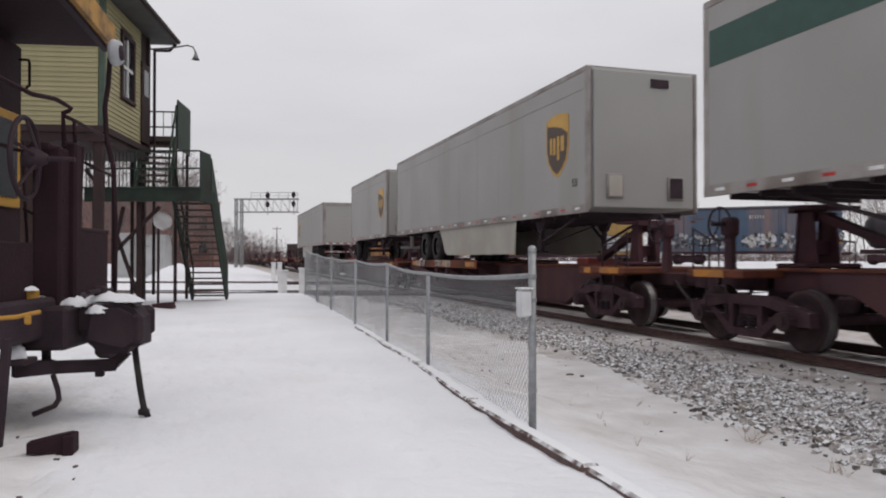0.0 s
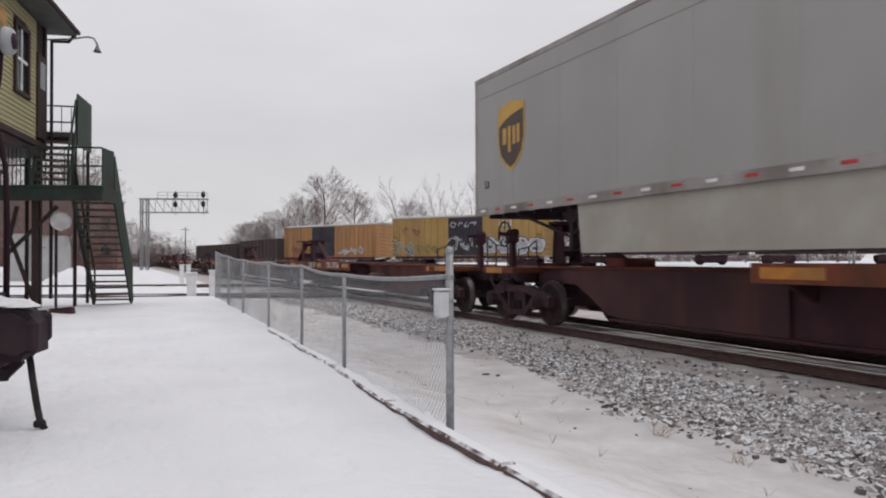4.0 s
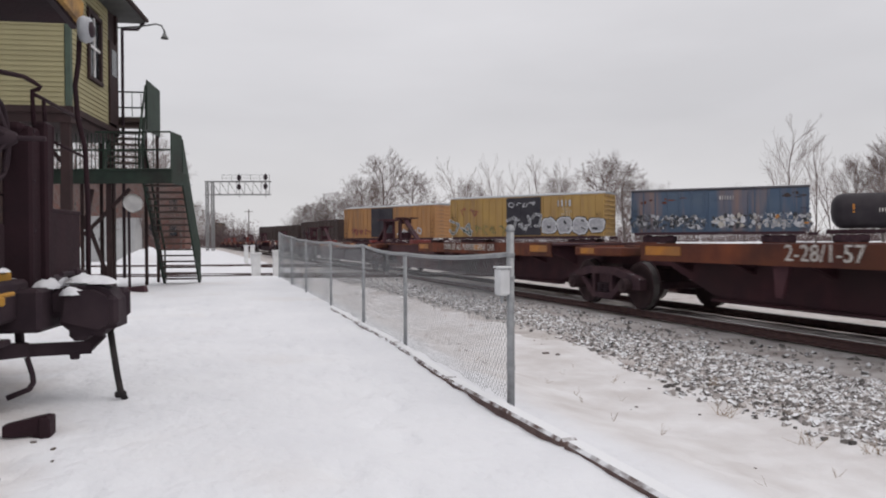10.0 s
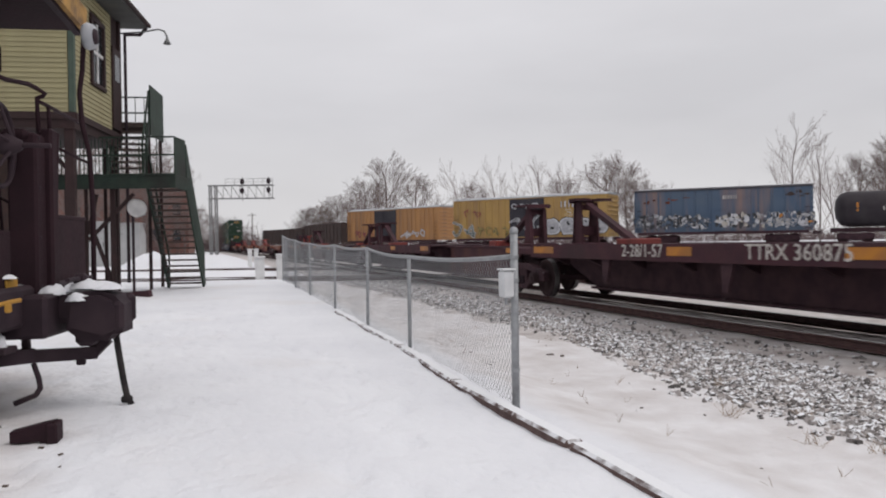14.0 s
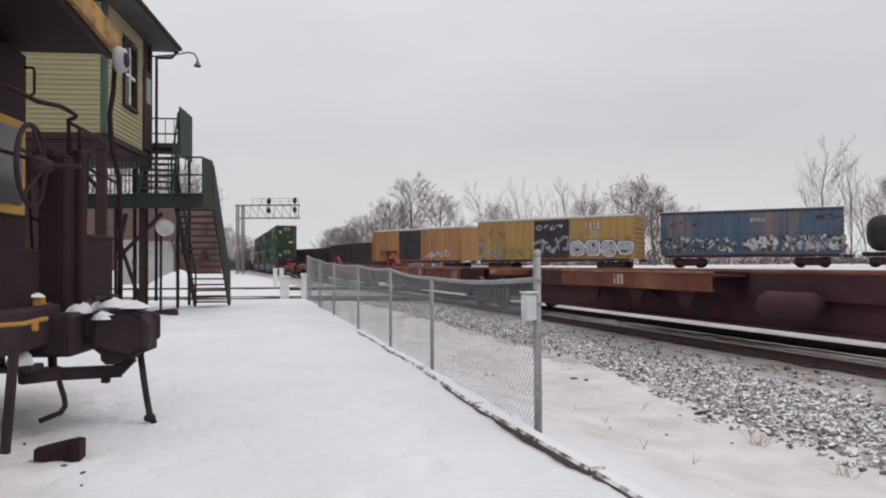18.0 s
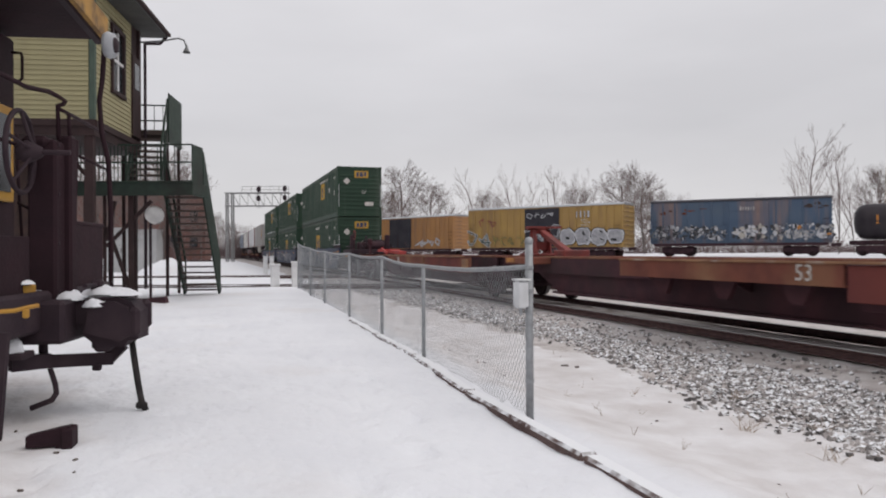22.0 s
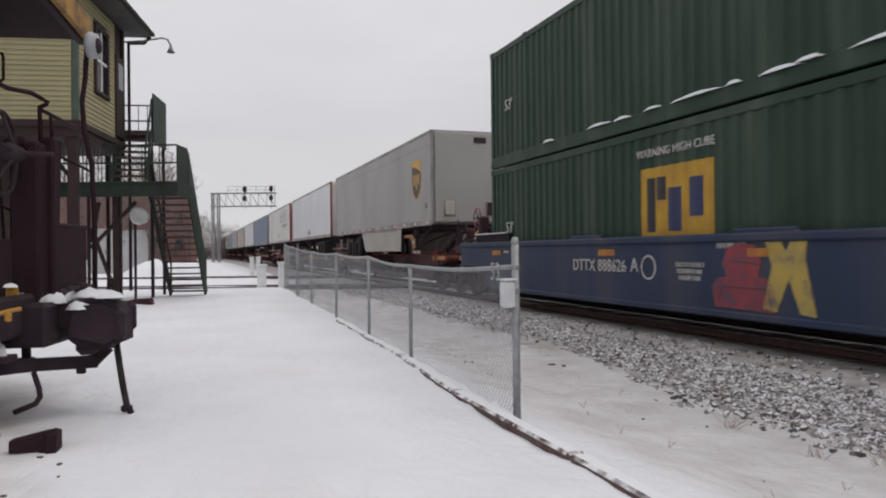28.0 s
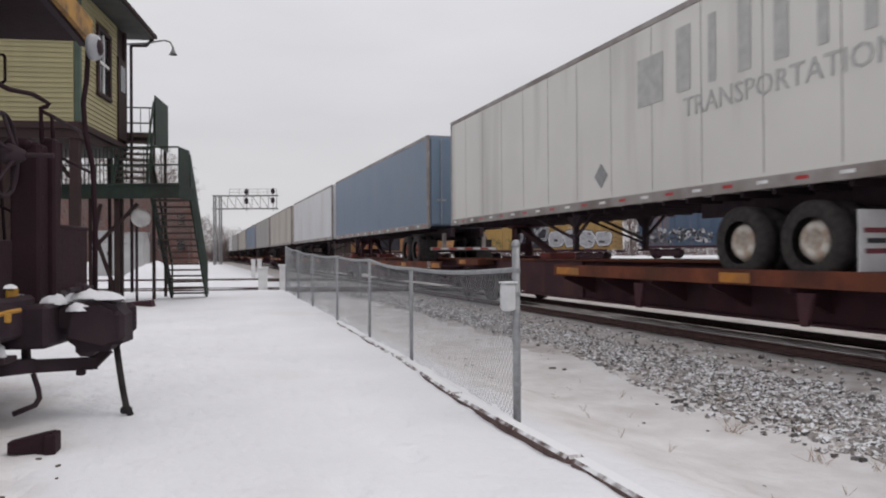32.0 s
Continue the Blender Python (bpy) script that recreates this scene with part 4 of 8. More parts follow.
    def drift(x0, y0, z0_, rx, ry, h, seed):
        b_ = Build()
        b_.lathe([(1.0, -0.25), (0.93, 0.15), (0.75, 0.55), (0.45, 0.85), (0.15, 1.0), (0.0, 1.0)], (0, 0, 0), "z", 20)
        b_.v = [(x0 + vx * rx * (1 + 0.35 * noise.noise((vx * 2 + seed, vy * 2, 0))), y0 + vy * ry * (1 + 0.35 * noise.noise((vx * 2, vy * 2 + seed, 5))), z0_ + vz * h * (1 + 0.5 * noise.noise((vx * 2.5, vy * 2.5, seed)))) for vx, vy, vz in b_.v]
        return b_.mesh("snow_cap", SNOW, True)
    for k_, q in enumerate(((0.27, -0.02, 0.95, 0.12, 0.13, 0.06), (0.42, 0.06, 0.97, 0.13, 0.10, 0.06), (0.50, -0.17, 0.90, 0.10, 0.07, 0.05), (0.56, 0.0, 0.995, 0.19, 0.15, 0.05), (0.70, -0.06, 0.98, 0.12, 0.12, 0.035))):
        part("snow_cap", drift(*q, k_ * 3.1), cp, label="snow lying on the coupler")
    for k_, q in enumerate(((-0.35, -0.75, 1.03, 0.35, 0.5, 0.07), (-0.4, 0.7, 1.03, 0.35, 0.5, 0.06))):
        part("snow_cap", drift(*q, k_ * 5.3), c, label="snow lying on the platform")
    ledge = loc(40, 632, 5.5)
    part("step_ledge", Build().box((ledge.x - 0.1, ledge.y, ledge.z - 0.03), (0.34, 0.22, 0.05), 0.01).beam((ledge.x - 0.2, ledge.y, ledge.z), (ledge.x - 0.2, ledge.y, ledge.z + 0.35), 0.05, 0.05).mesh("step_ledge", BLACK_STEEL), c, label="low iron step under the platform")
    part("snow_cap", drift(ledge.x - 0.06, ledge.y, ledge.z, 0.10, 0.10, 0.12, 7.7), c, label="snow lodged on the low step")
    board = loc(22, 512, 5.55)
    part("snow_cap", drift(board.x, board.y, board.z, 0.20, 0.12, 0.03, 2.2), c, label="snow on the yellow step edge")
    part("lever", Build().pipe([loc(-60, 566, 4.5), loc(0, 563, 4.55), loc(30, 561, 4.6), loc(55, 555, 4.65), loc(72, 552, 4.7)], 0.014, 8).box(loc(50, 566, 4.63), (0.04, 0.03, 0.06), 0.01).mesh("lever", CAB_YELLOW), c, label="yellow uncoupling lever")
    part("step_block", Build().box(loc(20, 530, 5.6), (0.34, 0.2, 0.13), 0.01).mesh("step_block", CAB_YELLOW), c, label="yellow painted step edge")
    part("brake_rod", Build().beam(loc(25, 655, 5.6), loc(95, 648, 5.8), 0.10, 0.11).beam(loc(90, 650, 5.85), loc(205, 645, 6.2), 0.07, 0.10).beam(loc(200, 648, 6.2), loc(226, 622, 6.2), 0.06, 0.07).box(loc(178, 660, 6.1), (0.07, 0.05, 0.06), 0.01).mesh("brake_rod", BLACK_STEEL), c)
    part("hanger", Build().beam(loc(82, 590, 5.85), loc(84, 650, 5.85), 0.05, 0.05).mesh("hanger", BLACK_STEEL), c)
    part("hanger", Build().beam(loc(200, 600, 6.2), loc(202, 640, 6.2), 0.06, 0.06).mesh("hanger", BLACK_STEEL), c)
    part("air_hose", Build().pipe([loc(239, 612, 6.15), loc(244, 650, 6.1), loc(250, 690, 6.1), loc(256, 722, 6.1), loc(264, 738, 6.1)], 0.026, 10).box(loc(256, 728, 6.1), (0.09, 0.05, 0.06), 0.015).mesh("air_hose", RUBBER, True), c, label="hanging black rubber air hose")
    part("cut_lever", Build().pipe([loc(95, 662, 5.8), loc(104, 690, 5.8), loc(106, 706, 5.8), loc(98, 718, 5.8), loc(60, 733, 5.75)], 0.022, 8).mesh("cut_lever", BLACK_STEEL, True), c)
    part("stirrup", Build().beam(loc(14, 600, 4.75), loc(-2, 790, 4.75), 0.04, 0.05).mesh("stirrup", BLACK_STEEL), c)
    wd = part("window", Build().box((-0.84, 0.90, 2.28), (0.05, 0.78, 0.92), 0.01).mesh("window", CAB_YELLOW), c, label="window in a yellow frame")
    part("pane", Build().box((-0.81, 0.90, 2.28), (0.012, 0.60, 0.74)).mesh("pane", GLASS), wd)
    part("end_door", Build().box((-0.84, -0.3, 2.0), (0.05, 0.7, 1.9), 0.01).mesh("end_door", CABOOSE), c)
    # its truck and a wheel under the body
    tr = part("truck", Build().box((-2.6, 0, 0.5), (2.3, 2.0, 0.2), 0.03).mesh("truck", BLACK_STEEL), c)
    for y in (-0.75, 0.75):
        for x in (-3.5, -1.7):
            part("wheel", shared("cabw", lambda: Build().lathe([(0.0, -0.06), (0.42, -0.06), (0.44, 0.07), (0.0, 0.07)], (0, 0, 0), "y", 24).mesh("wheel", WHEEL_STEEL, True)), tr, (x, y, 0.42))


caboose()


def drawhead():
    p = at(96, 800, 1.33 * 1292 / 345)
    b = Build().prism([(-0.15, 0.0), (0.03, 0.0), (0.035, -0.02), (0.14, -0.03), (0.12, 0.13), (0.06, 0.12), (-0.15, 0.075)], "y", -0.05, 0.05)
    b.box((0.11, 0, 0.05), (0.07, 0.16, 0.14), 0.01)
    thing("iron_wedge", "rusty wedge-shaped iron casting lying on the snow", "scrap iron", Matrix.Translation((p.x, p.y, ground_z(p.x, p.y) + 0.01)) @ pose(0, 0, 0, 0, 0, TURN + 12), data=b.mesh("iron_wedge", CABOOSE))
    q = at(290, 548, 1.33 * 1292 / 92)
    thing("iron_block", "dark rusty iron block lying on the snow", "scrap iron", Matrix.Translation((q.x, q.y, ground_z(q.x, q.y) + 0.06)) @ pose(0, 0, 0, 0, 0, TURN), data=Build().prism([(-0.26, -0.08), (0.28, -0.08), (0.24, 0.09), (-0.26, 0.05)], "y", -0.12, 0.12).mesh("iron_block", RUST_BROWN))


drawhead()


def tower():
    m = frame_at(182, 17.0)
    t = thing("interlocking_tower", "old railway signal tower with yellow clapboard upper storey and dark eaves", "signal tower", m)
    D, Wd, z0, z1 = 3.65, 5.2, 4.34, 7.55
    part("wall_core", Build().box((-Wd / 2, D / 2, (z0 + z1) / 2), (Wd - 0.08, D - 0.08, z1 - z0)).mesh("wall_core", TRIM_DARK), t)
    # clapboards, each a tilted board
    nb = 27
    step = (z1 - z0 - 0.1) / nb
    for i in range(nb):
        z = z0 + 0.06 + i * step
        part("clapboard", shared("bn", lambda: Build().prism([(0.045, 0), (-0.012, 0), (0.016, step + 0.012), (0.045, step + 0.012)], "x", -Wd + 0.12, -0.13).mesh("clapboard", SIDING)), t, (0, 0, z))
        segs = ((0.13, 1.15), (2.21, 2.86)) if 5.28 < z < 7.08 else ((0.13, 2.86),)
        for a, b in segs:
            part("clapboard", shared(("br", a, b), lambda: Build().prism([(-0.045, 0), (0.012, 0), (-0.016, step + 0.012), (-0.045, step + 0.012)], "y", a, b).mesh("clapboard", SIDING)), t, (0, 0, z))
    part("corner_board", Build().box((-0.05, 0.05, (z0 + z1) / 2), (0.13, 0.13, z1 - z0), 0.01).mesh("corner_board", TRIM_GREEN), t, label="green corner board")
    part("corner_board", Build().box((-0.05, D - 0.05, (z0 + z1) / 2), (0.16, 0.16, z1 - z0), 0.01).mesh("corner_board", TRIM_DARK), t)
    part("skirt_board", Build().box((-Wd / 2, -0.01, z0), (Wd + 0.04, 0.1, 0.16), 0.01).mesh("skirt_board", TRIM_DARK), t)
    part("skirt_board", Build().box((0.01, D / 2, z0), (0.1, D + 0.04, 0.16), 0.01).mesh("skirt_board", TRIM_DARK), t)
    # window
    w = part("window", Build().box((0.02, 1.68, 6.98), (0.09, 1.06, 0.12), 0.01).box((0.02, 1.68, 5.36), (0.11, 1.10, 0.10), 0.01).box((0.02, 1.21, 6.17), (0.09, 0.12, 1.6), 0.01).box((0.02, 2.15, 6.17), (0.09, 0.12, 1.6), 0.01).mesh("window", TRIM_DARK), t, label="tall sash window in a dark brown frame")
    part("sash", Build().box((0.01, 1.68, 6.17), (0.05, 0.84, 0.07)).box((0.01, 1.68, 6.17), (0.045, 0.045, 1.5)).mesh("sash", WHITE_PAINT), w)
    for z in (5.79, 6.55):
        part("pane", Build().box((-0.01, 1.68, z), (0.012, 0.82, 0.72)).mesh("pane", GLASS), w)
    d = part("door", Build().box((0.015, 3.2, 5.6), (0.08, 0.72, 2.2), 0.01).mesh("door", TRIM_DARK), t, label="dark brown door")
    part("pane", Build().box((0.06, 3.2, 6.15), (0.012, 0.46, 0.7)).mesh("pane", GLASS), d)
    part("floor_beam", Build().box((-Wd / 2, D / 2, z0 - 0.18), (Wd, D, 0.22)).mesh("floor_beam", TRIM_DARK), t)
    part("base", Build().box((-Wd / 2 - 1.1, D / 2 + 0.4, (z0 - 0.3) / 2), (Wd - 2.4, D - 1.2, z0 - 0.3)).mesh("base", BRICK_DARK), t, label="dark brick lower storey")
    for x, y in ((-0.15, 0.15), (-0.15, D - 0.15), (-Wd + 0.15, 0.15), (-2.4, 0.15)):
        part("post", Build().box((x, y, (z0 - 0.2) / 2), (0.2, 0.2, z0 - 0.2), 0.01).mesh("post", TRIM_DARK), t)
    # hipped roof with deep eaves
    o, e = 0.62, z1 + 0.04
    x0, x1, y0, y1 = -Wd - o, o, -o, D + o
    vs = [(x0, y0, e), (x1, y0, e), (x1, y1, e), (x0, y1, e), (x0 + 2.3, (y0 + y1) / 2, e + 1.5), (x1 - 2.3, (y0 + y1) / 2, e + 1.5)]
    top = [(a, b, c + 0.13) for a, b, c in vs[:4]] + vs[4:]
    part("roof", Build().add(top, [(0, 1, 5, 4), (1, 2, 5), (2, 3, 4, 5), (3, 0, 4), (0, 3, 2, 1)]).mesh("roof", ROOFING), t, label="dark shingled hip roof")
    part("soffit", Build().box(((x0 + x1) / 2, (y0 + y1) / 2, e + 0.02), (x1 - x0 - 0.02, y1 - y0 - 0.02, 0.1)).mesh("soffit", SOFFIT), t)
    part("gutter", Build().box((x1 + 0.03, (y0 + y1) / 2, e + 0.07), (0.10, y1 - y0 + 0.1, 0.11), 0.02).mesh("gutter", TRIM_DARK), t)
    part("downpipe", Build().pipe([(x1 - 0.02, y1 - 0.06, e), (x1 - 0.2, y1 - 0.1, e - 0.22), (0.12, D + 0.1, e - 0.35), (0.12, D + 0.1, 0.3)], 0.045, 8).mesh("downpipe", BLACK_STEEL), t)
    g = thing("gooseneck_lamp", "dark gooseneck wall lamp with a bell shade at the tower's eave", "lamp")
    P = [at(262, 86, 21.1), at(300, 84, 21.1), at(318, 81, 21.1), at(330, 79, 21.1), at(340, 82, 21.1), at(344, 90, 21.1), at(345, 96, 21.1)]
    part("arm", Build().pipe(P, 0.024, 8).mesh("arm", LAMP_METAL, True), g)
    part("shade", Build().lathe([(0.02, 0.10), (0.035, 0.02), (0.07, -0.07), (0.115, -0.14), (0.105, -0.14), (0.06, -0.06), (0.0, 0.0)], P[-1], "z", 16).mesh("shade", LAMP_METAL, True), g)


tower()


def stairs():
    s = thing("outside_stairs", "dark green steel outside stairs with landings and snow on the treads", "stairs")
    ez = Vector((0, 0, 1))
    ZP, ZL = 3.08, 4.80
    ax = pose(0, 0, 0, 0, 0, TURN - AXIS)

    def railing(p, q, z, h, n, name="railing"):
        bd = Build()
        for zz in (h, h * 0.55):
            bd.beam((p.x, p.y, z + zz), (q.x, q.y, z + zz), 0.04, 0.04)
        rl = part(name, bd.mesh(name, STAIR_GREEN), s)
        for i in range(n + 1):
            c = p.lerp(q, i / n)
            part("baluster", shared(("bal", round(h, 2)), lambda: Build().box((0, 0, h / 2), (0.022, 0.022, h)).mesh("baluster", STAIR_GREEN)), rl, (c.x, c.y, z))

    def flight(p0, p1, z0, z1, width, n, panel=0):
        d = (p1 - p0)
        dn = d.normalized()
        side = Vector((dn.y, -dn.x, 0))
        for k in (-1, 1):
            o = side * k * width / 2
            A, B = p0 + o + ez * z0, p1 + o + ez * z1
            part("stringer", Build().beam(A, B, 0.05, 0.28).mesh("stringer", STAIR_GREEN), s)
            part("handrail", Build().beam(A + ez * 0.95, B + ez * 0.95, 0.05, 0.06).beam(A, A + ez * 0.95, 0.05, 0.05).beam(B, B + ez * 0.95, 0.05, 0.05).beam((A + B) / 2, (A + B) / 2 + ez * 0.95, 0.04, 0.04).mesh("handrail", STAIR_GREEN), s)
            if panel and k == panel:
                vs = [A + ez * 0.1, B + ez * 0.1, B + ez * 0.93, A + ez * 0.93]
                vs = vs + [v + side * 0.025 for v in vs]
                part("side_panel", Build().add(vs, [(0, 1, 2, 3), (7, 6, 5, 4), (0, 4, 5, 1), (1, 5, 6, 2), (2, 6, 7, 3), (3, 7, 4, 0)]).mesh("side_panel", STAIR_GREEN), s, label="solid dark green side panel")
        ang = math.degrees(math.atan2(d.y, d.x)) - 90
        for i in range(n):
            q = p0.lerp(p1, (i + 0.5) / n)
            z = z0 + (z1 - z0) * (i + 0.5) / n
            part("tread", shared(("trd", width), lambda: Build().box((0, 0, 0), (width - 0.06, 0.26, 0.045), 0.008).mesh("tread", STAIR_TREAD)), s, Matrix.Translation((q.x, q.y, z)) @ pose(0, 0, 0, 0, 0, ang))
    # middle landing, towards the viewer
    m0 = Matrix.Translation(ahead(-7.68, 19.25)) @ pose(0, 0, 0, 0, 0, TURN - 1.5)
    L = 2.95
    part("landing", Build().box((0, 0, ZP), (L, 1.1, 0.06)).mesh("landing", STAIR_TREAD), s, m0)
    part("landing_fascia", Build().box((0, -0.57, ZP - 0.13), (L + 0.06, 0.06, 0.34), 0.01).box((0, -0.59, ZP + 0.05), (L + 0.1, 0.1, 0.05), 0.01).mesh("landing_fascia", STAIR_GREEN), s, m0, "green steel edge beam")
    part("landing_fascia", Build().box((L / 2, 0, ZP - 0.13), (0.06, 1.1, 0.34), 0.01).mesh("landing_fascia", STAIR_GREEN), s, m0)
    railing(m0 @ Vector((-L / 2, -0.55, 0)), m0 @ Vector((0.15, -0.55, 0)), ZP, 1.0, 17)
    railing(m0 @ Vector((0.15, -0.55, 0)), m0 @ Vector((L / 2, -0.55, 0)), ZP, 1.0, 3)
    part("side_panel", Build().box((L / 2, -0.16, ZP + 0.52), (0.03, 0.76, 0.98)).mesh("side_panel", STAIR_GREEN), s, m0, "solid dark green side panel")
    foot = ahead(-6.98, 21.9)
    flight(ahead(-6.80, 19.75), foot, ZP, ground_z(*foot.xy) + 0.04, 1.0, 17, panel=1)
    flight(ahead(-7.78, 19.5), ahead(-8.16, 21.05), ZP + 0.05, ZL, 0.86, 9, panel=0)
    # upper landing beside the far door
    m1 = Matrix.Translation(ahead(-8.42, 21.75)) @ ax
    part("landing", Build().box((0, 0, ZL), (1.3, 1.55, 0.08)).box((0, -0.76, ZL - 0.09), (1.3, 0.06, 0.24), 0.01).mesh("landing", STAIR_TREAD), s, m1)
    part("landing_snow", Build().box((0, 0, ZL + 0.055), (1.1, 1.4, 0.035), 0.015).mesh("landing_snow", SNOW), s, m1)
    part("side_panel", Build().box((0.66, 0, ZL + 0.40), (0.035, 1.56, 1.42)).mesh("side_panel", STAIR_GREEN), s, m1, "solid dark green side panel")
    railing(m1 @ Vector((-0.65, 0.76, 0)), m1 @ Vector((0.65, 0.76, 0)), ZL, 1.05, 5)
    # posts and braces
    for px, d, w in ((166, 19.0, 0.08), (200, 19.1, 0.08), (246, 19.0, 0.13)):
        p = ahead((px - 784) / 1292 * d, d)
        part("post", Build().box((p.x, p.y, ZP / 2 - 0.1), (w, w, ZP), 0.01).mesh("post", TRIM_DARK), s)
    for x, y in ((-0.6, -0.7), (0.6, -0.7), (0.6, 0.7)):
        p = m1 @ Vector((x, y, 0))
        part("post", Build().box((p.x, p.y, ZL / 2 - 0.1), (0.09, 0.09, ZL), 0.01).mesh("post", TRIM_DARK), s)
    for p, q in ((at(218, 366, 19), at(203, 436, 19)), (at(205, 412, 19), at(243, 520, 19)), (at(203, 446, 19), at(282, 366, 19)), (at(150, 300, 18), at(190, 345, 19))):
        part("brace", Build().beam(p, q, 0.05, 0.09).mesh("brace", TRIM_DARK), s)


stairs()


def small_fixtures():
    d = thing("satellite_dish", "white oval dish on a slim post below the stairs", "satellite dish")
    p = at(287, 391, 19.3)
    nrm = pose(0, 0, 0, 78, 0, TURN + 38)
    part("reflector", Build().lathe([(0.0, -0.045), (0.11, -0.035), (0.19, -0.012), (0.25, 0.015), (0.25, 0.025), (0.18, 0.0), (0.0, -0.03)], (0, 0, 0), "z", 24).mesh("reflector", DISH, True), d, Matrix.Translation(p) @ nrm)
    part("mast", Build().tube((p.x - 0.1, p.y + 0.06, -0.05), (p.x - 0.1, p.y + 0.06, p.z), 0.035).mesh("mast", BLACK_STEEL), d)
    part("feed_arm", Build().tube(p - Vector((0, 0, 0.25)), p + Vector((0.22, -0.36, -0.18)), 0.012).mesh("feed_arm", GALV), d)
    # relay house between the crossing tracks
    for px0, px1, top in ((203, 238, 414), (239, 293, 417)):
        a, b = at(px0, 486, 50), at(px1, 486, 50)
        w = (b - a).length
        z1 = at(px0, top, 50).z
        h = thing("relay_cabinet", "tall grey aluminium signal relay cabinet on the snow", "relay cabinet", Matrix.Translation((a + b) / 2 * 1.0) @ pose(0, 0, 0, 0, 0, TURN), group="signal cabinets")
        zb = -((a + b) / 2).z
        part("body", Build().box((0, 0.6, (zb + z1 - a.z) / 2), (w, 1.2, z1 - a.z - zb), 0.03).mesh("body", CABINET), h)
        part("lid", Build().box((0, 0.58, z1 - a.z + 0.02), (w + 0.1, 1.34, 0.09), 0.02).mesh("lid", CABINET), h)
        part("door", Build().box((0, -0.01, (zb + z1 - a.z) / 2 + 0.05), (w * 0.82, 0.03, (z1 - a.z - zb) * 0.84), 0.01).mesh("door", CABINET), h)
        part("handle", Build().box((w * 0.3, -0.04, (zb + z1 - a.z) / 2), (0.05, 0.05, 0.25), 0.01).mesh("handle", BLACK_STEEL), h)
    # white posts by the crossing
    for px, base, top, w in ((500, 517, 481, 15), (535, 517, 477, 11), (484, 492, 466, 7), (495, 494, 466, 7)):
        dep = 1.28 * 1292 / (base - 457)
        p = at(px, base, dep)
        z1 = at(px, top, dep).z
        z0 = ground_z(p.x, p.y) - 0.05
        wd = w / 1292 * dep
        bo = thing("marker_post", "short white-painted post beside the crossing track", "bollard", (p.x, p.y, z0), group="white posts")
        part("shaft", Build().box((0, 0, (z1 - z0) / 2), (wd, wd, z1 - z0), 0.02).mesh("shaft", WHITE_PAINT), bo)
        part("head", Build().box((0, 0, z1 - z0 + 0.03), (wd * 1.25, wd * 1.25, 0.08), 0.02).mesh("head", WHITE_PAINT), bo)
    # cantilever signal bridge over the main line
    D = 104
    g = thing("signal_bridge", "grey lattice cantilever signal bridge with black signal heads", "signal bridge")
    B = at(426, 466, D)
    mm = Matrix.Translation((B.x, B.y, 0)) @ pose(0, 0, 0, 0, 0, TURN)
    zt, zb = at(426, 352, D).z, at(426, 375, D).z
    k = D / 1292
    for x in (-10 * k, 0 * k):
        for y in (0, 1.0):
            part("mast_leg", Build().box((x, y, zt / 2), (0.17, 0.17, zt)).mesh("mast_leg", MAST), g, mm)
    n = 9
    for i in range(n):
        z0_, z1_ = zt * i / n, zt * (i + 1) / n
        part("mast_lacing", Build().beam((-10 * k, 0, z0_), (0, 0, z1_), 0.05, 0.05).beam((0, 0, z0_), (-10 * k, 0, z1_), 0.05, 0.05).beam((-10 * k, 0, z1_), (0, 0, z1_), 0.05, 0.05).mesh("mast_lacing", MAST), g, mm)
    xe = 100 * k
    for z in (zt, zb):
        for y in (0, 1.0):
            part("truss_chord", Build().box(((xe - 12 * k) / 2, y, z), (xe + 14 * k, 0.13, 0.13)).mesh("truss_chord", MAST), g, mm)
    for i in range(7):
        x = i * xe / 7
        part("truss_web", Build().beam((x, 0, zt), (x + xe / 7, 0, zb), 0.07, 0.07).beam((x, 0, zb), (x, 0, zt), 0.06, 0.06).mesh("truss_web", MAST), g, mm)
    part("truss_web", Build().beam((xe, 0, zb), (xe, 0, zt), 0.08, 0.08).mesh("truss_web", MAST), g, mm)
    part("walkway_rail", Build().beam((18 * k, 0, zt + 0.9), (xe, 0, zt + 0.9), 0.05, 0.05).beam((18 * k, 0, zt + 0.45), (xe, 0, zt + 0.45), 0.04, 0.04).mesh("walkway_rail", MAST), g, mm)
    for i in range(6):
        x = 18 * k + i * (xe - 18 * k) / 5
        part("rail_post", Build().beam((x, 0, zt), (x, 0, zt + 0.9), 0.05, 0.05).mesh("rail_post", MAST), g, mm)
    for px, ys_ in ((474, (346, 362)), (520, (345, 361))):
        x = (px - 426) * k
        for py in ys_:
            z = at(px, py, D).z
            hd = part("signal_head", Build().lathe([(0.0, -0.05), (0.29, -0.05), (0.33, 0.02), (0.29, 0.12), (0.0, 0.12)], (0, 0, 0), "y", 20).mesh("signal_head", BLACK_STEEL), g, mm @ pose(x, -0.3, z) @ Matrix.Diagonal((0.9, 1, 1.3, 1)), "round black signal target")
            part("hood", Build().tube((0, -0.35, 0.0), (0, -0.05, 0.0), 0.13, seg=10).mesh("hood", BLACK_STEEL), hd)
        part("signal_mast", Build().beam((x, -0.1, zb - 0.4), (x, -0.1, zt + 1.1), 0.09, 0.09).mesh("signal_mast", MAST), g, mm)
    # distant pole
    q = at(490, 440, 190)
    po = thing("utility_pole", "distant wooden utility pole", "pole", (q.x, q.y, 0))
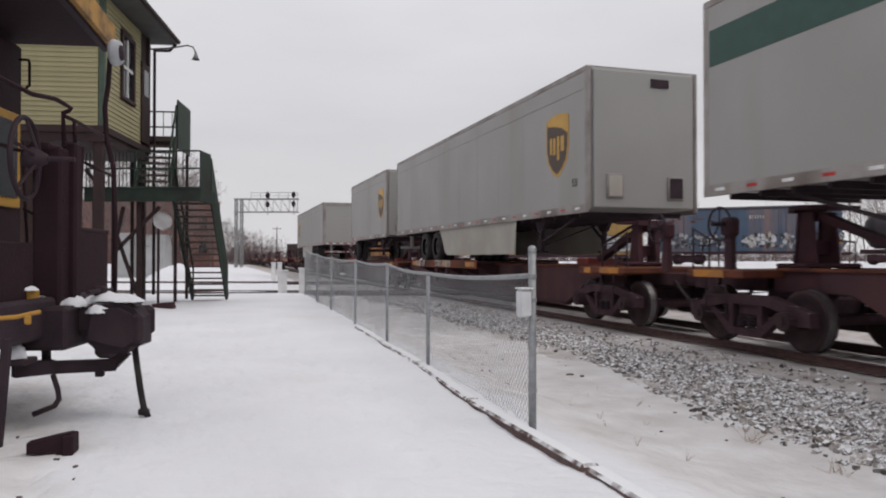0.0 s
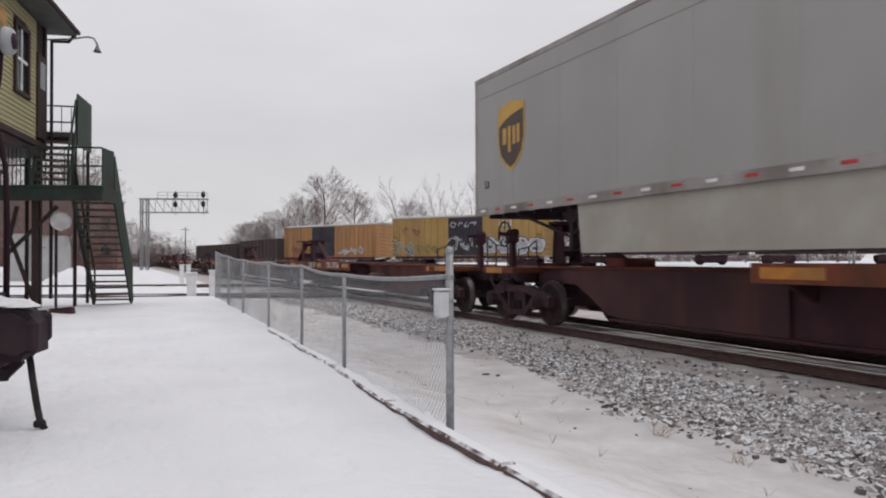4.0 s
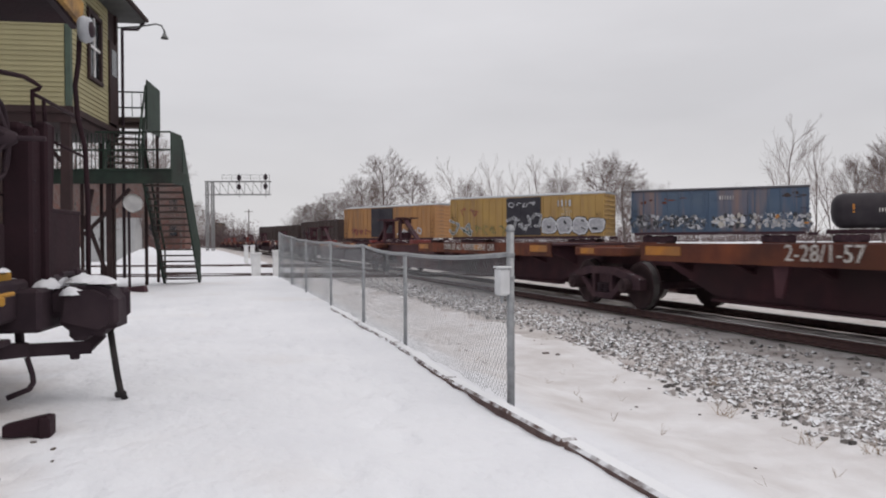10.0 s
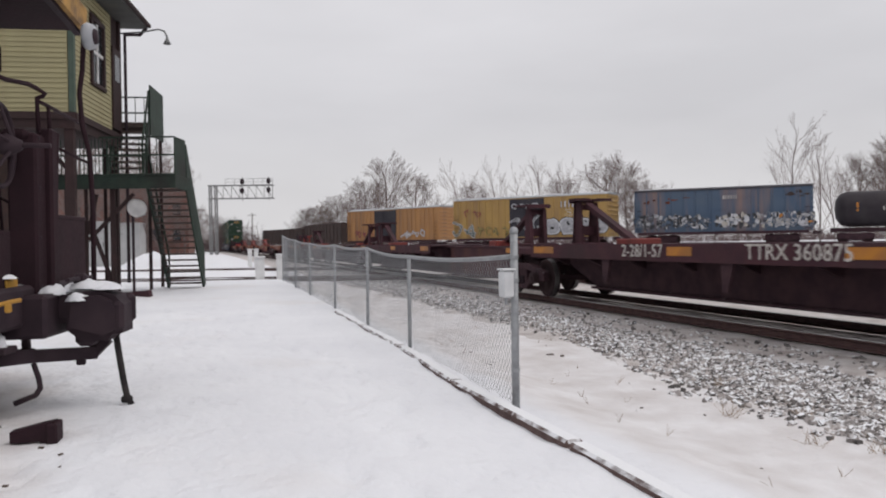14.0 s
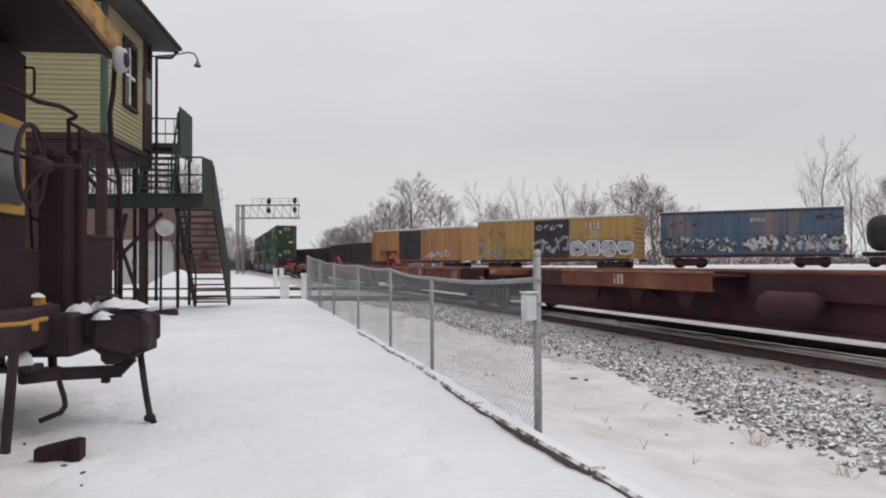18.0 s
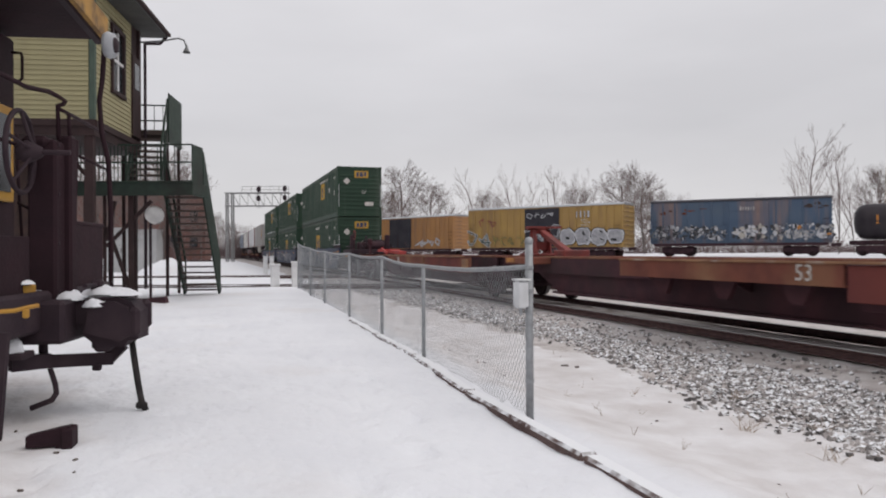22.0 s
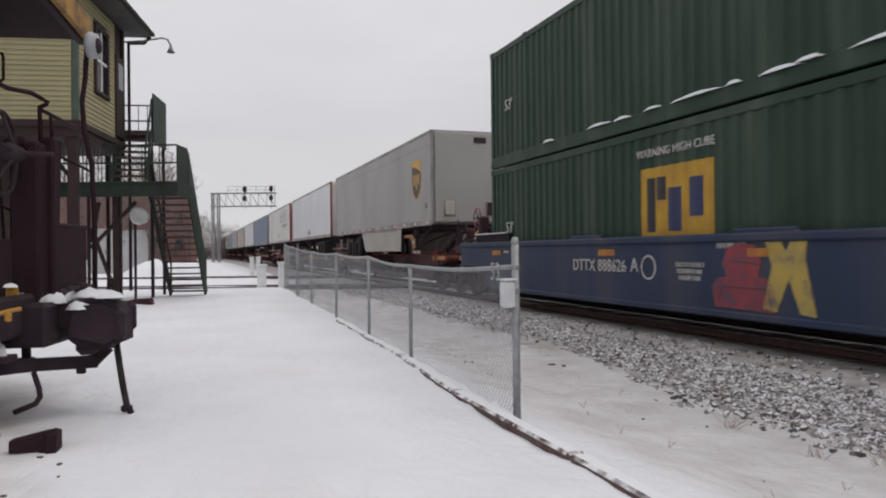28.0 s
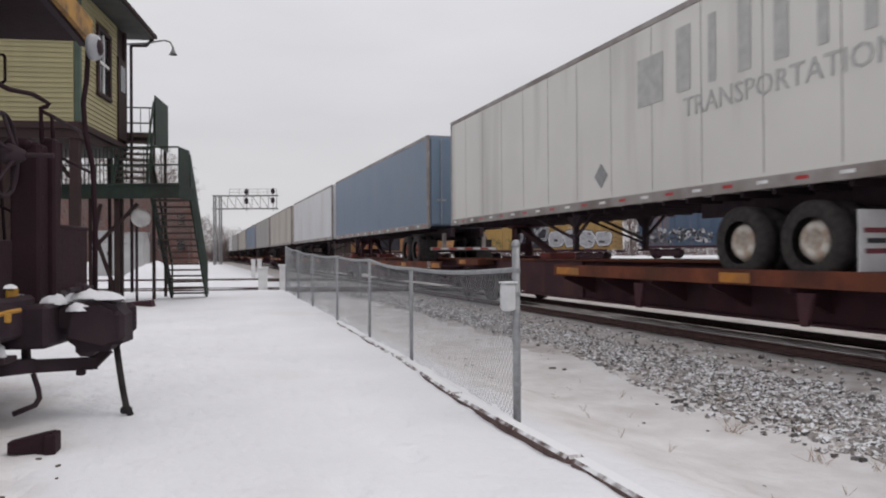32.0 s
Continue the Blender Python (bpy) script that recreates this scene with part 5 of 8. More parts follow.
    part("shaft", Build().tube((0, 0, -0.2), (0, 0, 9.6), 0.16, 0.11).mesh("shaft", BARK), po)
    part("crossarm", Build().box((0, 0, 9.0), (2.2, 0.12, 0.14)).mesh("crossarm", BARK), po)
    # signal mast in the yard beyond the tracks
    q = spot(1515, 40, -6.44)
    sm = thing("signal_mast", "grey signal mast with two black heads beyond the tracks", "railway signal", (q.x, q.y, -0.3))
    zz = lambda py: 1.33 + 0.3 + (452 - py) / 1292 * 40
    part("mast", Build().tube((0, 0, 0), (0, 0, zz(330)), 0.09, seg=10).tube((-0.35, 0, 0), (-0.35, 0, zz(340)), 0.05, seg=8).mesh("mast", MAST), sm)
    part("base", Build().box((0, 0, 0.3), (0.7, 0.7, 0.6), 0.03).mesh("base", MAST), sm)
    for py in (311, 365):
        hd = part("signal_head", Build().box((0, 0, 0), (0.62, 0.3, 0.72), 0.1).mesh("signal_head", BLACK_STEEL), sm, Matrix.Translation((0.55, 0, zz(py))) @ pose(0, 0, 0, 0, 0, TURN), "black signal head")
        part("bracket", Build().beam((-0.6, 0, -0.25), (-0.1, 0, -0.25), 0.06, 0.06).mesh("bracket", MAST), hd)
    # long low brick building far behind the stairs
    a, b = at(90, 470, 120), at(374, 470, 120)
    hb = thing("brick_building", "reddish-brown brick building beyond the crossing tracks", "building", Matrix.Translation(((a + b) / 2).xy.to_3d()) @ pose(0, 0, 0, 0, 0, TURN + 8))
    w = (b - a).length
    part("wall", Build().box((0, 3, 5.4), (w, 6, 11.2)).mesh("wall", BRICK_RED), hb)
    part("roof", Build().box((0, 3, 11.1), (w + 0.5, 6.5, 0.3)).mesh("roof", SNOW), hb)
    for i in range(8):
        for z in (3.2, 7.4):
            wn_ = part("window", shared("bwin", lambda: Build().box((0, -0.02, 0), (1.3, 0.08, 2.0), 0.01).mesh("window", TRIM_DARK)), hb, (-w / 2 + 1.8 + i * (w - 3.6) / 7, 0, z))
            part("pane", shared("bpane", lambda: Build().box((0, -0.07, 0), (1.0, 0.02, 1.7)).mesh("pane", GLASS)), wn_)
    # ploughed snow heap beside the track
    c = at(312, 478, 46)
    b = Build()
    b.lathe([(1.9, -0.1), (1.5, 0.3), (0.95, 0.7), (0.4, 0.95), (0.0, 1.0)], (0, 0, 0), "z", 22)
    b.v = [(x * (1 + 0.25 * noise.noise((x, y, z))), y * 0.7, z * (1 + 0.3 * noise.noise((x * 1.4, y, 3)))) for x, y, z in b.v]
    thing("snow_bank", "ploughed bank of white snow beside the tracks", "snow pile", (c.x, c.y, -0.1), data=b.mesh("snow_bank", SNOW, True))


small_fixtures()


# ---- standing freight cars on the curved yard track ----
def yard_truck(car, x):
    t = part("truck", shared("ytruck", lambda: Build().box((0, 0, 0.62), (1.2, 2.1, 0.3), 0.03).box((0, -1.02, 0.54), (2.6, 0.16, 0.5), 0.08).box((0, -1.0, 0.36), (1.3, 0.14, 0.4), 0.04).box((0, 1.02, 0.54), (2.6, 0.16, 0.5), 0.08).mesh("truck", TRUCK_STEEL)), car, (x, 0, 0))
    for q in (-0.87, 0.87):
        for y in (-0.76, 0.76):
            part("wheel", shared("ywheel", lambda: Build().lathe([(0.0, -0.06), (0.42, -0.06), (0.44, 0.07), (0.0, 0.07)], (0, 0, 0), "y", 20).mesh("wheel", WHEEL_STEEL, True)), t, (q, y, 0.42))


def car_between(p, q, lift=0.28):
    """Axes at the middle of a car from its left to its right end, near side towards -y."""
    d = q - p
    return Matrix.Translation(((p + q) / 2).xy.to_3d() + Vector((0, 0, lift))) @ pose(0, 0, 0, 0, 0, math.degrees(math.atan2(d.y, d.x))), d.length


def boxcar(p, q, mat, label, door_mat, door, top=4.75, ribs=22, lift=0.55):
    m, L = car_between(p, q, lift)
    c = thing("boxcar", label, "boxcar", m, group="standing freight cars")
    z0 = 1.05
    part("body", Build().box((0, 0, (z0 + top) / 2), (L, 2.9, top - z0), 0.04).mesh("body", mat), c)
    part("roof", Build().prism([(-1.52, top - 0.02), (1.52, top - 0.02), (0.8, top + 0.18), (-0.8, top + 0.18)], "x", -L / 2 - 0.05, L / 2 + 0.05).mesh("roof", BOX_BLACK if mat is BOX_BLUE else GALV), c)
    for i in range(ribs + 1):
        x = -L / 2 + 0.06 + i * (L - 0.12) / ribs
        if not (door[0] - 0.1 < x < door[1] + 0.1):
            part("side_post", shared(("sp", mat.name, top), lambda: Build().box((0, -1.475, (z0 + top) / 2), (0.10, 0.06, top - z0 - 0.1), 0.01).mesh("side_post", mat)), c, (x, 0, 0))
    d = part("door", Build().box(((door[0] + door[1]) / 2, -1.49, (z0 + top) / 2), (door[1] - door[0], 0.09, top - z0 - 0.25), 0.02).mesh("door", door_mat), c)
    for f in (0.25, 0.5, 0.75):
        part("door_bar", Build().box(((door[0] + door[1]) / 2, -1.55, z0 + (top - z0) * f), (door[1] - door[0] - 0.1, 0.03, 0.06)).mesh("door_bar", door_mat), d)
    part("lock_bar", Build().box(((door[0] + door[1]) / 2 - 0.3, -1.56, (z0 + top) / 2), (0.06, 0.04, top - z0 - 0.4)).mesh("lock_bar", door_mat), d)
    part("sill", Build().box((0, -1.46, z0 - 0.08), (L * 0.96, 0.08, 0.22), 0.01).mesh("sill", TRUCK_STEEL), c)
    for i in range(9):
        part("end_rib", shared(("er", mat.name), lambda: Build().box((0, 0, 0), (0.10, 2.6, 0.16), 0.04).mesh("end_rib", mat)), c, (L / 2 + 0.03, 0, z0 + 0.3 + i * (top - z0 - 0.5) / 8))
    for x in (-L / 2 + 0.4, L / 2 - 0.4):
        lad = part("ladder", Build().box((x - 0.2, -1.54, 2.2), (0.04, 0.04, 2.3)).box((x + 0.2, -1.54, 2.2), (0.04, 0.04, 2.3)).mesh("ladder", mat), c)
        for k in range(5):
            part("rung", shared("rung", lambda: Build().box((0, 0, 0), (0.42, 0.03, 0.03)).mesh("rung", BLACK_STEEL)), lad, (x, -1.56, 1.25 + k * 0.42))
    yard_truck(c, -L / 2 + 2.2)
    yard_truck(c, L / 2 - 2.2)
    part("coupler", Build().box((L / 2 + 0.35, 0, 0.9), (0.7, 0.25, 0.25), 0.04).mesh("coupler", TRUCK_STEEL), c)
    part("snow_cap", Build().box((0, 0, top + 0.19), (L - 0.4, 1.5, 0.05), 0.02).mesh("snow_cap", SNOW), c)
    return c, L


def scrawl(c, x, z, w, h, n, mats, seed, y=-1.53, label="sprayed graffiti", thick=0.2):
    """Graffiti: swollen looping strokes, each coat of paint over the last."""
    for k, (mat, grow) in enumerate(mats):
        b = Build()
        rnd = random.Random(seed)
        for i in range(n):
            gw, gh = w / n * rnd.uniform(0.85, 1.1), h * rnd.uniform(0.85, 1.1)
            gx0, gz0, lean = x + w * i / n, z - h / 2 + h * rnd.uniform(-0.06, 0.06), rnd.uniform(-0.15, 0.2)
            turn0, hops = rnd.uniform(0, 6.28), rnd.randint(4, 6)
            twist = rnd.choice((0.8, 1.0, 1.35, 2.3))
            swirl = [(0.5 + 0.52 * math.cos(turn0 + j * twist) * rnd.uniform(0.5, 1), 0.5 + 0.5 * math.sin(turn0 + j * twist) * rnd.uniform(0.6, 1)) for j in range(hops)]
            swirl = [(a + rnd.gauss(0, 0.12), q + rnd.gauss(0, 0.1)) for a, q in swirl]
            for line in (swirl,):
                pts = [(gx0 + (a + lean * q) * gw, gz0 + q * gh) for a, q in line]
                t = thick * h * grow
                for (ax, az), (bx, bz) in zip(pts[:-1], pts[1:]):
                    d = Vector((bx - ax, bz - az))
                    nn = Vector((-d.y, d.x)).normalized() * t / 2
                    e = d.normalized() * t * 0.42
                    b.prism([(ax - e.x + nn.x * 0.7, az - e.y + nn.y * 0.7), (ax + nn.x, az + nn.y), (bx + nn.x, bz + nn.y), (bx + e.x + nn.x * 0.7, bz + e.y + nn.y * 0.7),
                             (bx + e.x - nn.x * 0.7, bz + e.y - nn.y * 0.7), (bx - nn.x, bz - nn.y), (ax - nn.x, az - nn.y), (ax - e.x - nn.x * 0.7, az - e.y - nn.y * 0.7)], "y", y - 0.014 * (k + 1) - 0.0015 * (i % 5), y)
        part("graffiti", b.mesh("graffiti", mat), c, label=label, kind="stuff")


def smear(c, x, z, w, h, n, mat, seed, y=-1.53):
    """Ragged overlapping patches of rolled and sprayed paint."""
    rnd = random.Random(seed)
    b = Build()
    for i in range(n):
        cx, cz = x + 0.2 + (w - 0.4) * rnd.random(), z + h * rnd.uniform(-0.35, 0.35)
        ww, hh = min(0.5, max(w / n, 0.30)) * rnd.uniform(0.5, 1.6), h * rnd.uniform(0.10, 0.36)
        m = 9
        b.prism([(cx + ww / 2 * math.cos(2 * math.pi * j / m) * rnd.uniform(0.6, 1.2), cz + hh / 2 * math.sin(2 * math.pi * j / m) * rnd.uniform(0.6, 1.2)) for j in range(m)], "y", y - 0.006 - 0.0006 * i, y)
    part("paint_patch", b.mesh("paint_patch", mat), c, label="rolled and sprayed paint patches", kind="stuff")


def bubbles(c, x, z, w, h, n, seed, y=-1.53):
    """A throw-up of swollen letters: black edge, white rim, grey fill and a dark eye in each."""
    rnd = random.Random(seed)
    shapes = []
    for q in range(n):
        cx, a, b_ = x + w * (q + 0.5) / n, w / n * rnd.uniform(0.5, 0.66), h / 2 * rnd.uniform(0.85, 1.08)
        wob = [rnd.uniform(0.88, 1.1) for _ in range(18)]
        shapes.append((cx, z + rnd.uniform(-0.05, 0.05), a, b_, wob, rnd.uniform(-0.25, 0.25)))

    def blob(b, k, g, lift, q):
        cx, cz, a, b_, wob, ex = shapes[q]
        pts = []
        for i in range(18):
            t = 2 * math.pi * i / 18
            ca, sa = math.cos(t), math.sin(t)
            r = wob[i] * (abs(ca) ** 3 + abs(sa) ** 3) ** (-1 / 3)
            pts.append((cx + ca * r * (a * k - g), cz + sa * r * (b_ * k - g)))
        b.prism(pts, "y", y - lift - 0.0015 * q, y)
    for mat, k, g, lift in ((PAINT_BLACK, 1.0, 0.0, 0.008), (PAINT_WHITE, 1.0, 0.06, 0.02), (PAINT_GREY, 1.0, 0.17, 0.032)):
        b = Build()
        for q in range(n):
            blob(b, k, g, lift, q)
        part("graffiti", b.mesh("graffiti", mat), c, label="swollen white and grey graffiti letters", kind="stuff")
    b = Build()
    for q, (cx, cz, a, b_, wob, ex) in enumerate(shapes):
        for _ in range(2):
            px_, pz = cx + rnd.uniform(-0.5, 0.5) * a, cz + rnd.uniform(-0.5, 0.6) * b_
            b.box((px_, y - 0.03, pz), (a * rnd.uniform(0.12, 0.5), 0.05, b_ * rnd.uniform(0.1, 0.45)), 0, Euler((0, rnd.uniform(-0.5, 0.5), 0)).to_matrix())
    part("graffiti", b.mesh("graffiti", PAINT_BLACK), c, label="dark strokes in the graffiti", kind="stuff")


def yard():
    yw = -0.75
    P = lambda px, d: spot(px, d, yw)
    oc, L = boxcar(P(655, 93.0), P(815, 82.5), BOX_ORANGE, "faded orange boxcar with a dark sliding door", BOX_BLACK, (-2.7, 1.0))
    scrawl(oc, 1.6, 1.8, 4.2, 0.9, 5, ((PAINT_WHITE, 1.0),), 3, thick=0.16)
    scrawl(oc, -6.6, 1.9, 3.4, 0.9, 4, ((PAINT_RED, 0.8),), 5, thick=0.14)
    yc, L = boxcar(P(841, 72.6), P(1110, 63.6), BOX_YELLOW, "yellow boxcar with a black door and white graffiti", BOX_BLACK, (-1.6, 1.9))
    bubbles(yc, 2.0, 2.0, 6.0, 1.5, 4, 8, y=-1.545)
    smear(yc, -1.5, 2.3, 3.3, 1.7, 12, PAINT_GREY, 9, y=-1.56)
    scrawl(yc, -1.5, 2.35, 3.3, 1.5, 3, ((PAINT_WHITE, 1.0), (PAINT_BLACK, 0.4)), 10, y=-1.575, thick=0.14)
    scrawl(yc, -1.4, 4.05, 3.0, 0.45, 4, ((PAINT_WHITE, 0.8),), 16, y=-1.575)
    scrawl(yc, -8.0, 1.85, 2.6, 1.4, 2, ((PAINT_WHITE, 1.2), (TRIM_GREEN, 0.5)), 11, thick=0.14)
    scrawl(yc, -5.2, 1.75, 3.6, 0.9, 4, ((TRIM_GREEN, 0.9), (PAINT_YELLOW, 0.4)), 12, thick=0.16)
    scrawl(yc, -6.9, 3.5, 2.6, 1.2, 2, ((PAINT_RED, 0.6),), 13, thick=0.10)
    for k in range(5):
        part("stencil", char_bars(6 + k % 3, 0.16), yc, (4.4 + 0.2 * (k % 2), -1.545, 3.5 - 0.24 * k), "small dark stencilled marks")
    part("stencil", char_bars(4, 0.56, mat=PAINT_BLACK), yc, (4.36, -1.545, 3.96), "black shadow of the stencilled marks")
    part("stencil", char_bars(4, 0.56, mat=PAINT_WHITE), yc, (4.4, -1.56, 4.0), "white stencilled marks")
    bc, L = boxcar(P(1154, 64.4), P(1468, 58.4), BOX_BLUE, "weathered blue boxcar with a band of graffiti along its foot", BOX_BLUE, (-0.6, 2.4), top=4.62, ribs=14, lift=0.80)
    for x0, w, coats in ((-7.1, 6.5, ((PAINT_GREY, 50), (PAINT_BLACK, 40), (PAINT_WHITE, 26), (PAINT_BLACK, 34), (BOX_BLUE, 34))), (-0.5, 2.9, ((PAINT_GREY, 24), (PAINT_BLACK, 26), (PAINT_WHITE, 18), (TRAILER_TAN, 12))), (2.4, 4.9, ((TRAILER_TAN, 56), (PAINT_WHITE, 44), (PAINT_GREY, 36), (PAINT_BLACK, 18), (BOX_BLUE, 12), (SAFETY, 2)))):
        for k, (mat, n) in enumerate(coats):
            smear(bc, x0, 1.95, w, 1.45, n, mat, 31 + k + int(w * 7), y=-1.53 - 0.012 * k - (0.03 if w < 3 else 0))
    scrawl(bc, -6.9, 1.9, 6.2, 1.1, 8, ((PAINT_GREY, 0.5), (PAINT_BLACK, 0.3)), 21, y=-1.60, thick=0.13)
    scrawl(bc, 2.5, 2.0, 4.6, 1.1, 7, ((PAINT_GREY, 0.5), (BOX_BLUE, 0.3)), 22, y=-1.60, thick=0.13)
    smear(bc, -6.2, 3.75, 4.0, 0.7, 7, RUST_ORANGE, 23, y=-1.49)
    smear(bc, 3.4, 3.9, 3.5, 0.8, 5, GONDOLA, 34, y=-1.49)
    part("roof_edge", Build().box((0, -1.49, 4.60), (L - 0.02, 0.09, 0.10), 0.01).mesh("roof_edge", BOX_BLACK), bc)
    part("stencil", char_bars(6, 0.3), bc, (0.9, -1.58, 3.9), "white stencilled marks")
    # black tank cars to the right
    for (pa, pb), lab in (((P(1500, 60.0), P(1830, 54.5)), "black tank car with white marks"),):
        m, L = car_between(pa, pb, 0.80)
        t = thing("tank_car", lab, "tank car", m, group="standing freight cars")
        prof = [(0.0, -L / 2 + 0.3), (0.8, -L / 2 + 0.4), (1.3, -L / 2 + 0.75), (1.45, -L / 2 + 1.2), (1.45, L / 2 - 1.2), (1.3, L / 2 - 0.75), (0.8, L / 2 - 0.4), (0.0, L / 2 - 0.3)]
        part("tank", Build().lathe(prof, (0, 0, 2.75), "x", 32).mesh("tank", TANK_BLACK, True), t)
        part("saddle", Build().box((0, 0, 1.05), (L, 1.0, 0.35), 0.03).mesh("saddle", TRUCK_STEEL), t)
        part("dome", Build().tube((0, 0, 4.1), (0, 0, 4.55), 0.6, seg=18).mesh("dome", TANK_BLACK), t)
        part("walkway", Build().box((0, -0.9, 4.1), (3.0, 0.6, 0.06)).beam((-1.5, -1.15, 5.0), (1.5, -1.15, 5.0), 0.05, 0.05).beam((-1.5, -1.15, 4.1), (-1.5, -1.15, 5.0), 0.05, 0.05).beam((1.5, -1.15, 4.1), (1.5, -1.15, 5.0), 0.05, 0.05).mesh("walkway", BLACK_STEEL), t)
        part("placard", Build().box((-L / 2 + 1.9, -1.42, 2.9), (0.16, 0.05, 0.7)).mesh("placard", SAFETY), t)
        part("stencil", char_bars(9, 0.3), t, (-L / 2 + 4.6, -1.47, 2.75), "white stencilled marks")
        yard_truck(t, -L / 2 + 1.8)
        yard_truck(t, L / 2 - 1.8)
    # dark gondolas further round the curve
    for a, b, h in (((505, 128), (575, 112), 2.7), ((580, 111), (648, 95.5), 3.0)):
        pa, pb = P(*a), P(*b)
        m, L = car_between(pa, pb)
        g = thing("gondola", "dark rusty open gondola car", "gondola", m, group="standing freight cars")
        for y in (-1.45, 1.45):
            part("side", Build().box((0, y, (1.0 + h) / 2 + 0.5), (L, 0.1, h - 0.4), 0.02).mesh("side", GONDOLA), g)
        for x in (-L / 2, L / 2):
            part("end", Build().box((x, 0, (1.0 + h) / 2 + 0.5), (0.1, 2.9, h - 0.4), 0.02).mesh("end", GONDOLA), g)
        part("floor", Build().box((0, 0, 1.05), (L, 2.8, 0.16)).mesh("floor", GONDOLA), g)
        part("load", Build().box((0, 0, h - 0.4), (L - 0.4, 2.6, 0.5), 0.2).mesh("load", DEBRIS), g)
        for i in range(12):
            part("side_post", shared(("gp", h), lambda: Build().box((0, -1.52, (1.0 + h) / 2 + 0.5), (0.14, 0.1, h - 0.4)).mesh("side_post", GONDOLA)), g, (-L / 2 + 0.2 + i * (L - 0.4) / 11, 0, 0))
        yard_truck(g, -L / 2 + 2)
        yard_truck(g, L / 2 - 2)


yard()


# ---- the passing train ----
RUNNING = []  # every thing that rides past, with its place along the track at the start


CHALK = surface("chalk_paint", (0.20, 0.15, 0.13), (0.10, 0.07, 0.06), 9, 0.9, bump=0.0)


def riding(ob, u, z=0.0, turned=False, x=0.0):
    RUNNING.append((ob, u, z, turned, x))
    return ob


def both(make):
    b = Build()
    for s in (-1, 1):
        make(b, s)
    return b


def side_frame():
    b = Build()
    top = [(-1.24, 0.36), (-1.24, 0.55), (-0.95, 0.62), (-0.5, 0.74), (0.5, 0.74), (0.95, 0.62), (1.24, 0.55), (1.24, 0.36), (1.02, 0.36), (0.95, 0.5), (0.72, 0.53), (0.4, 0.6), (-0.4, 0.6), (-0.72, 0.53), (-0.95, 0.5), (-1.02, 0.36)]
    low = [(-0.80, 0.52), (-0.34, 0.15), (0.34, 0.15), (0.80, 0.52), (0.64, 0.52), (0.28, 0.26), (-0.28, 0.26), (-0.64, 0.52)]
    b.prism(top, "x", -0.07, 0.07)
    b.prism(low, "x", -0.06, 0.06)
    for y in (-0.3, 0.3):
        b.box((0, y, 0.44), (0.12, 0.1, 0.38), 0.01)
    return b.mesh("side_frame", TRUCK_STEEL)


def wheel_mesh():
    p = [(0.0, -0.065), (0.10, -0.065), (0.13, -0.03), (0.30, -0.02), (0.36, -0.065), (0.42, -0.065), (0.425, 0.045), (0.445, 0.06), (0.445, 0.075), (0.36, 0.075), (0.31, 0.02), (0.13, 0.02), (0.10, 0.06), (0.0, 0.06)]
    return Build().lathe(p, (0, 0, 0), "x", 28).mesh("wheel", WHEEL_STEEL, True)


def truck(car, y, brake_wheel=False):
    t = part("truck", shared("bolster", lambda: Build().box((0, 0, 0.55), (2.0, 0.42, 0.26), 0.03).box((0, 0, 0.74), (0.9, 0.5, 0.14), 0.03).mesh("truck", TRUCK_STEEL)), car, (0, y, -0.04), "dark steel railway truck")
    for s in (-1, 1):
        part("side_frame", shared("sf", side_frame), t, (s * 1.0, 0, 0))
        for q in (-0.1, 0.1):
            part("spring", shared("spring", lambda: Build().lathe([(0.06 + 0.028 * (i % 2), 0.27 + 0.021 * i) for i in range(9)], (0, 0, 0), "z", 10).mesh("spring", BLACK_STEEL)), t, (s * 1.0, q, 0))
        part("brake_beam", shared("bbeam", lambda: Build().beam((0, -0.62, 0.34), (0, 0.62, 0.34), 0.05, 0.06).mesh("brake_beam", TRUCK_STEEL)), t, (s * 0.88, 0, 0))
        for q in (-0.89, 0.89):
            w = part("wheel", shared("wheel", wheel_mesh), t, pose(s * 0.76, q, 0.42, 0, 0, 0 if s < 0 else 180))
            part("tread", shared("tread", lambda: Build().lathe([(0.423, -0.064), (0.428, 0.044)], (0, 0, 0), "x", 28).mesh("tread", TREAD, True)), w, label="bright worn tread")
            part("bearing_cap", shared("bcap", lambda: Build().tube((-0.16, 0, 0), (0.16, 0, 0), 0.13, seg=12).tube((-0.19, 0, 0), (0.19, 0, 0), 0.06, seg=8).mesh("bearing_cap", WHEEL_STEEL)), t, (s * 1.04, q, 0.42))
    for q in (-0.89, 0.89):
        part("axle", shared("axle", lambda: Build().tube((-0.75, 0, 0), (0.75, 0, 0), 0.08, seg=10).mesh("axle", TRUCK_STEEL)), t, (0, q, 0.42))
    return t


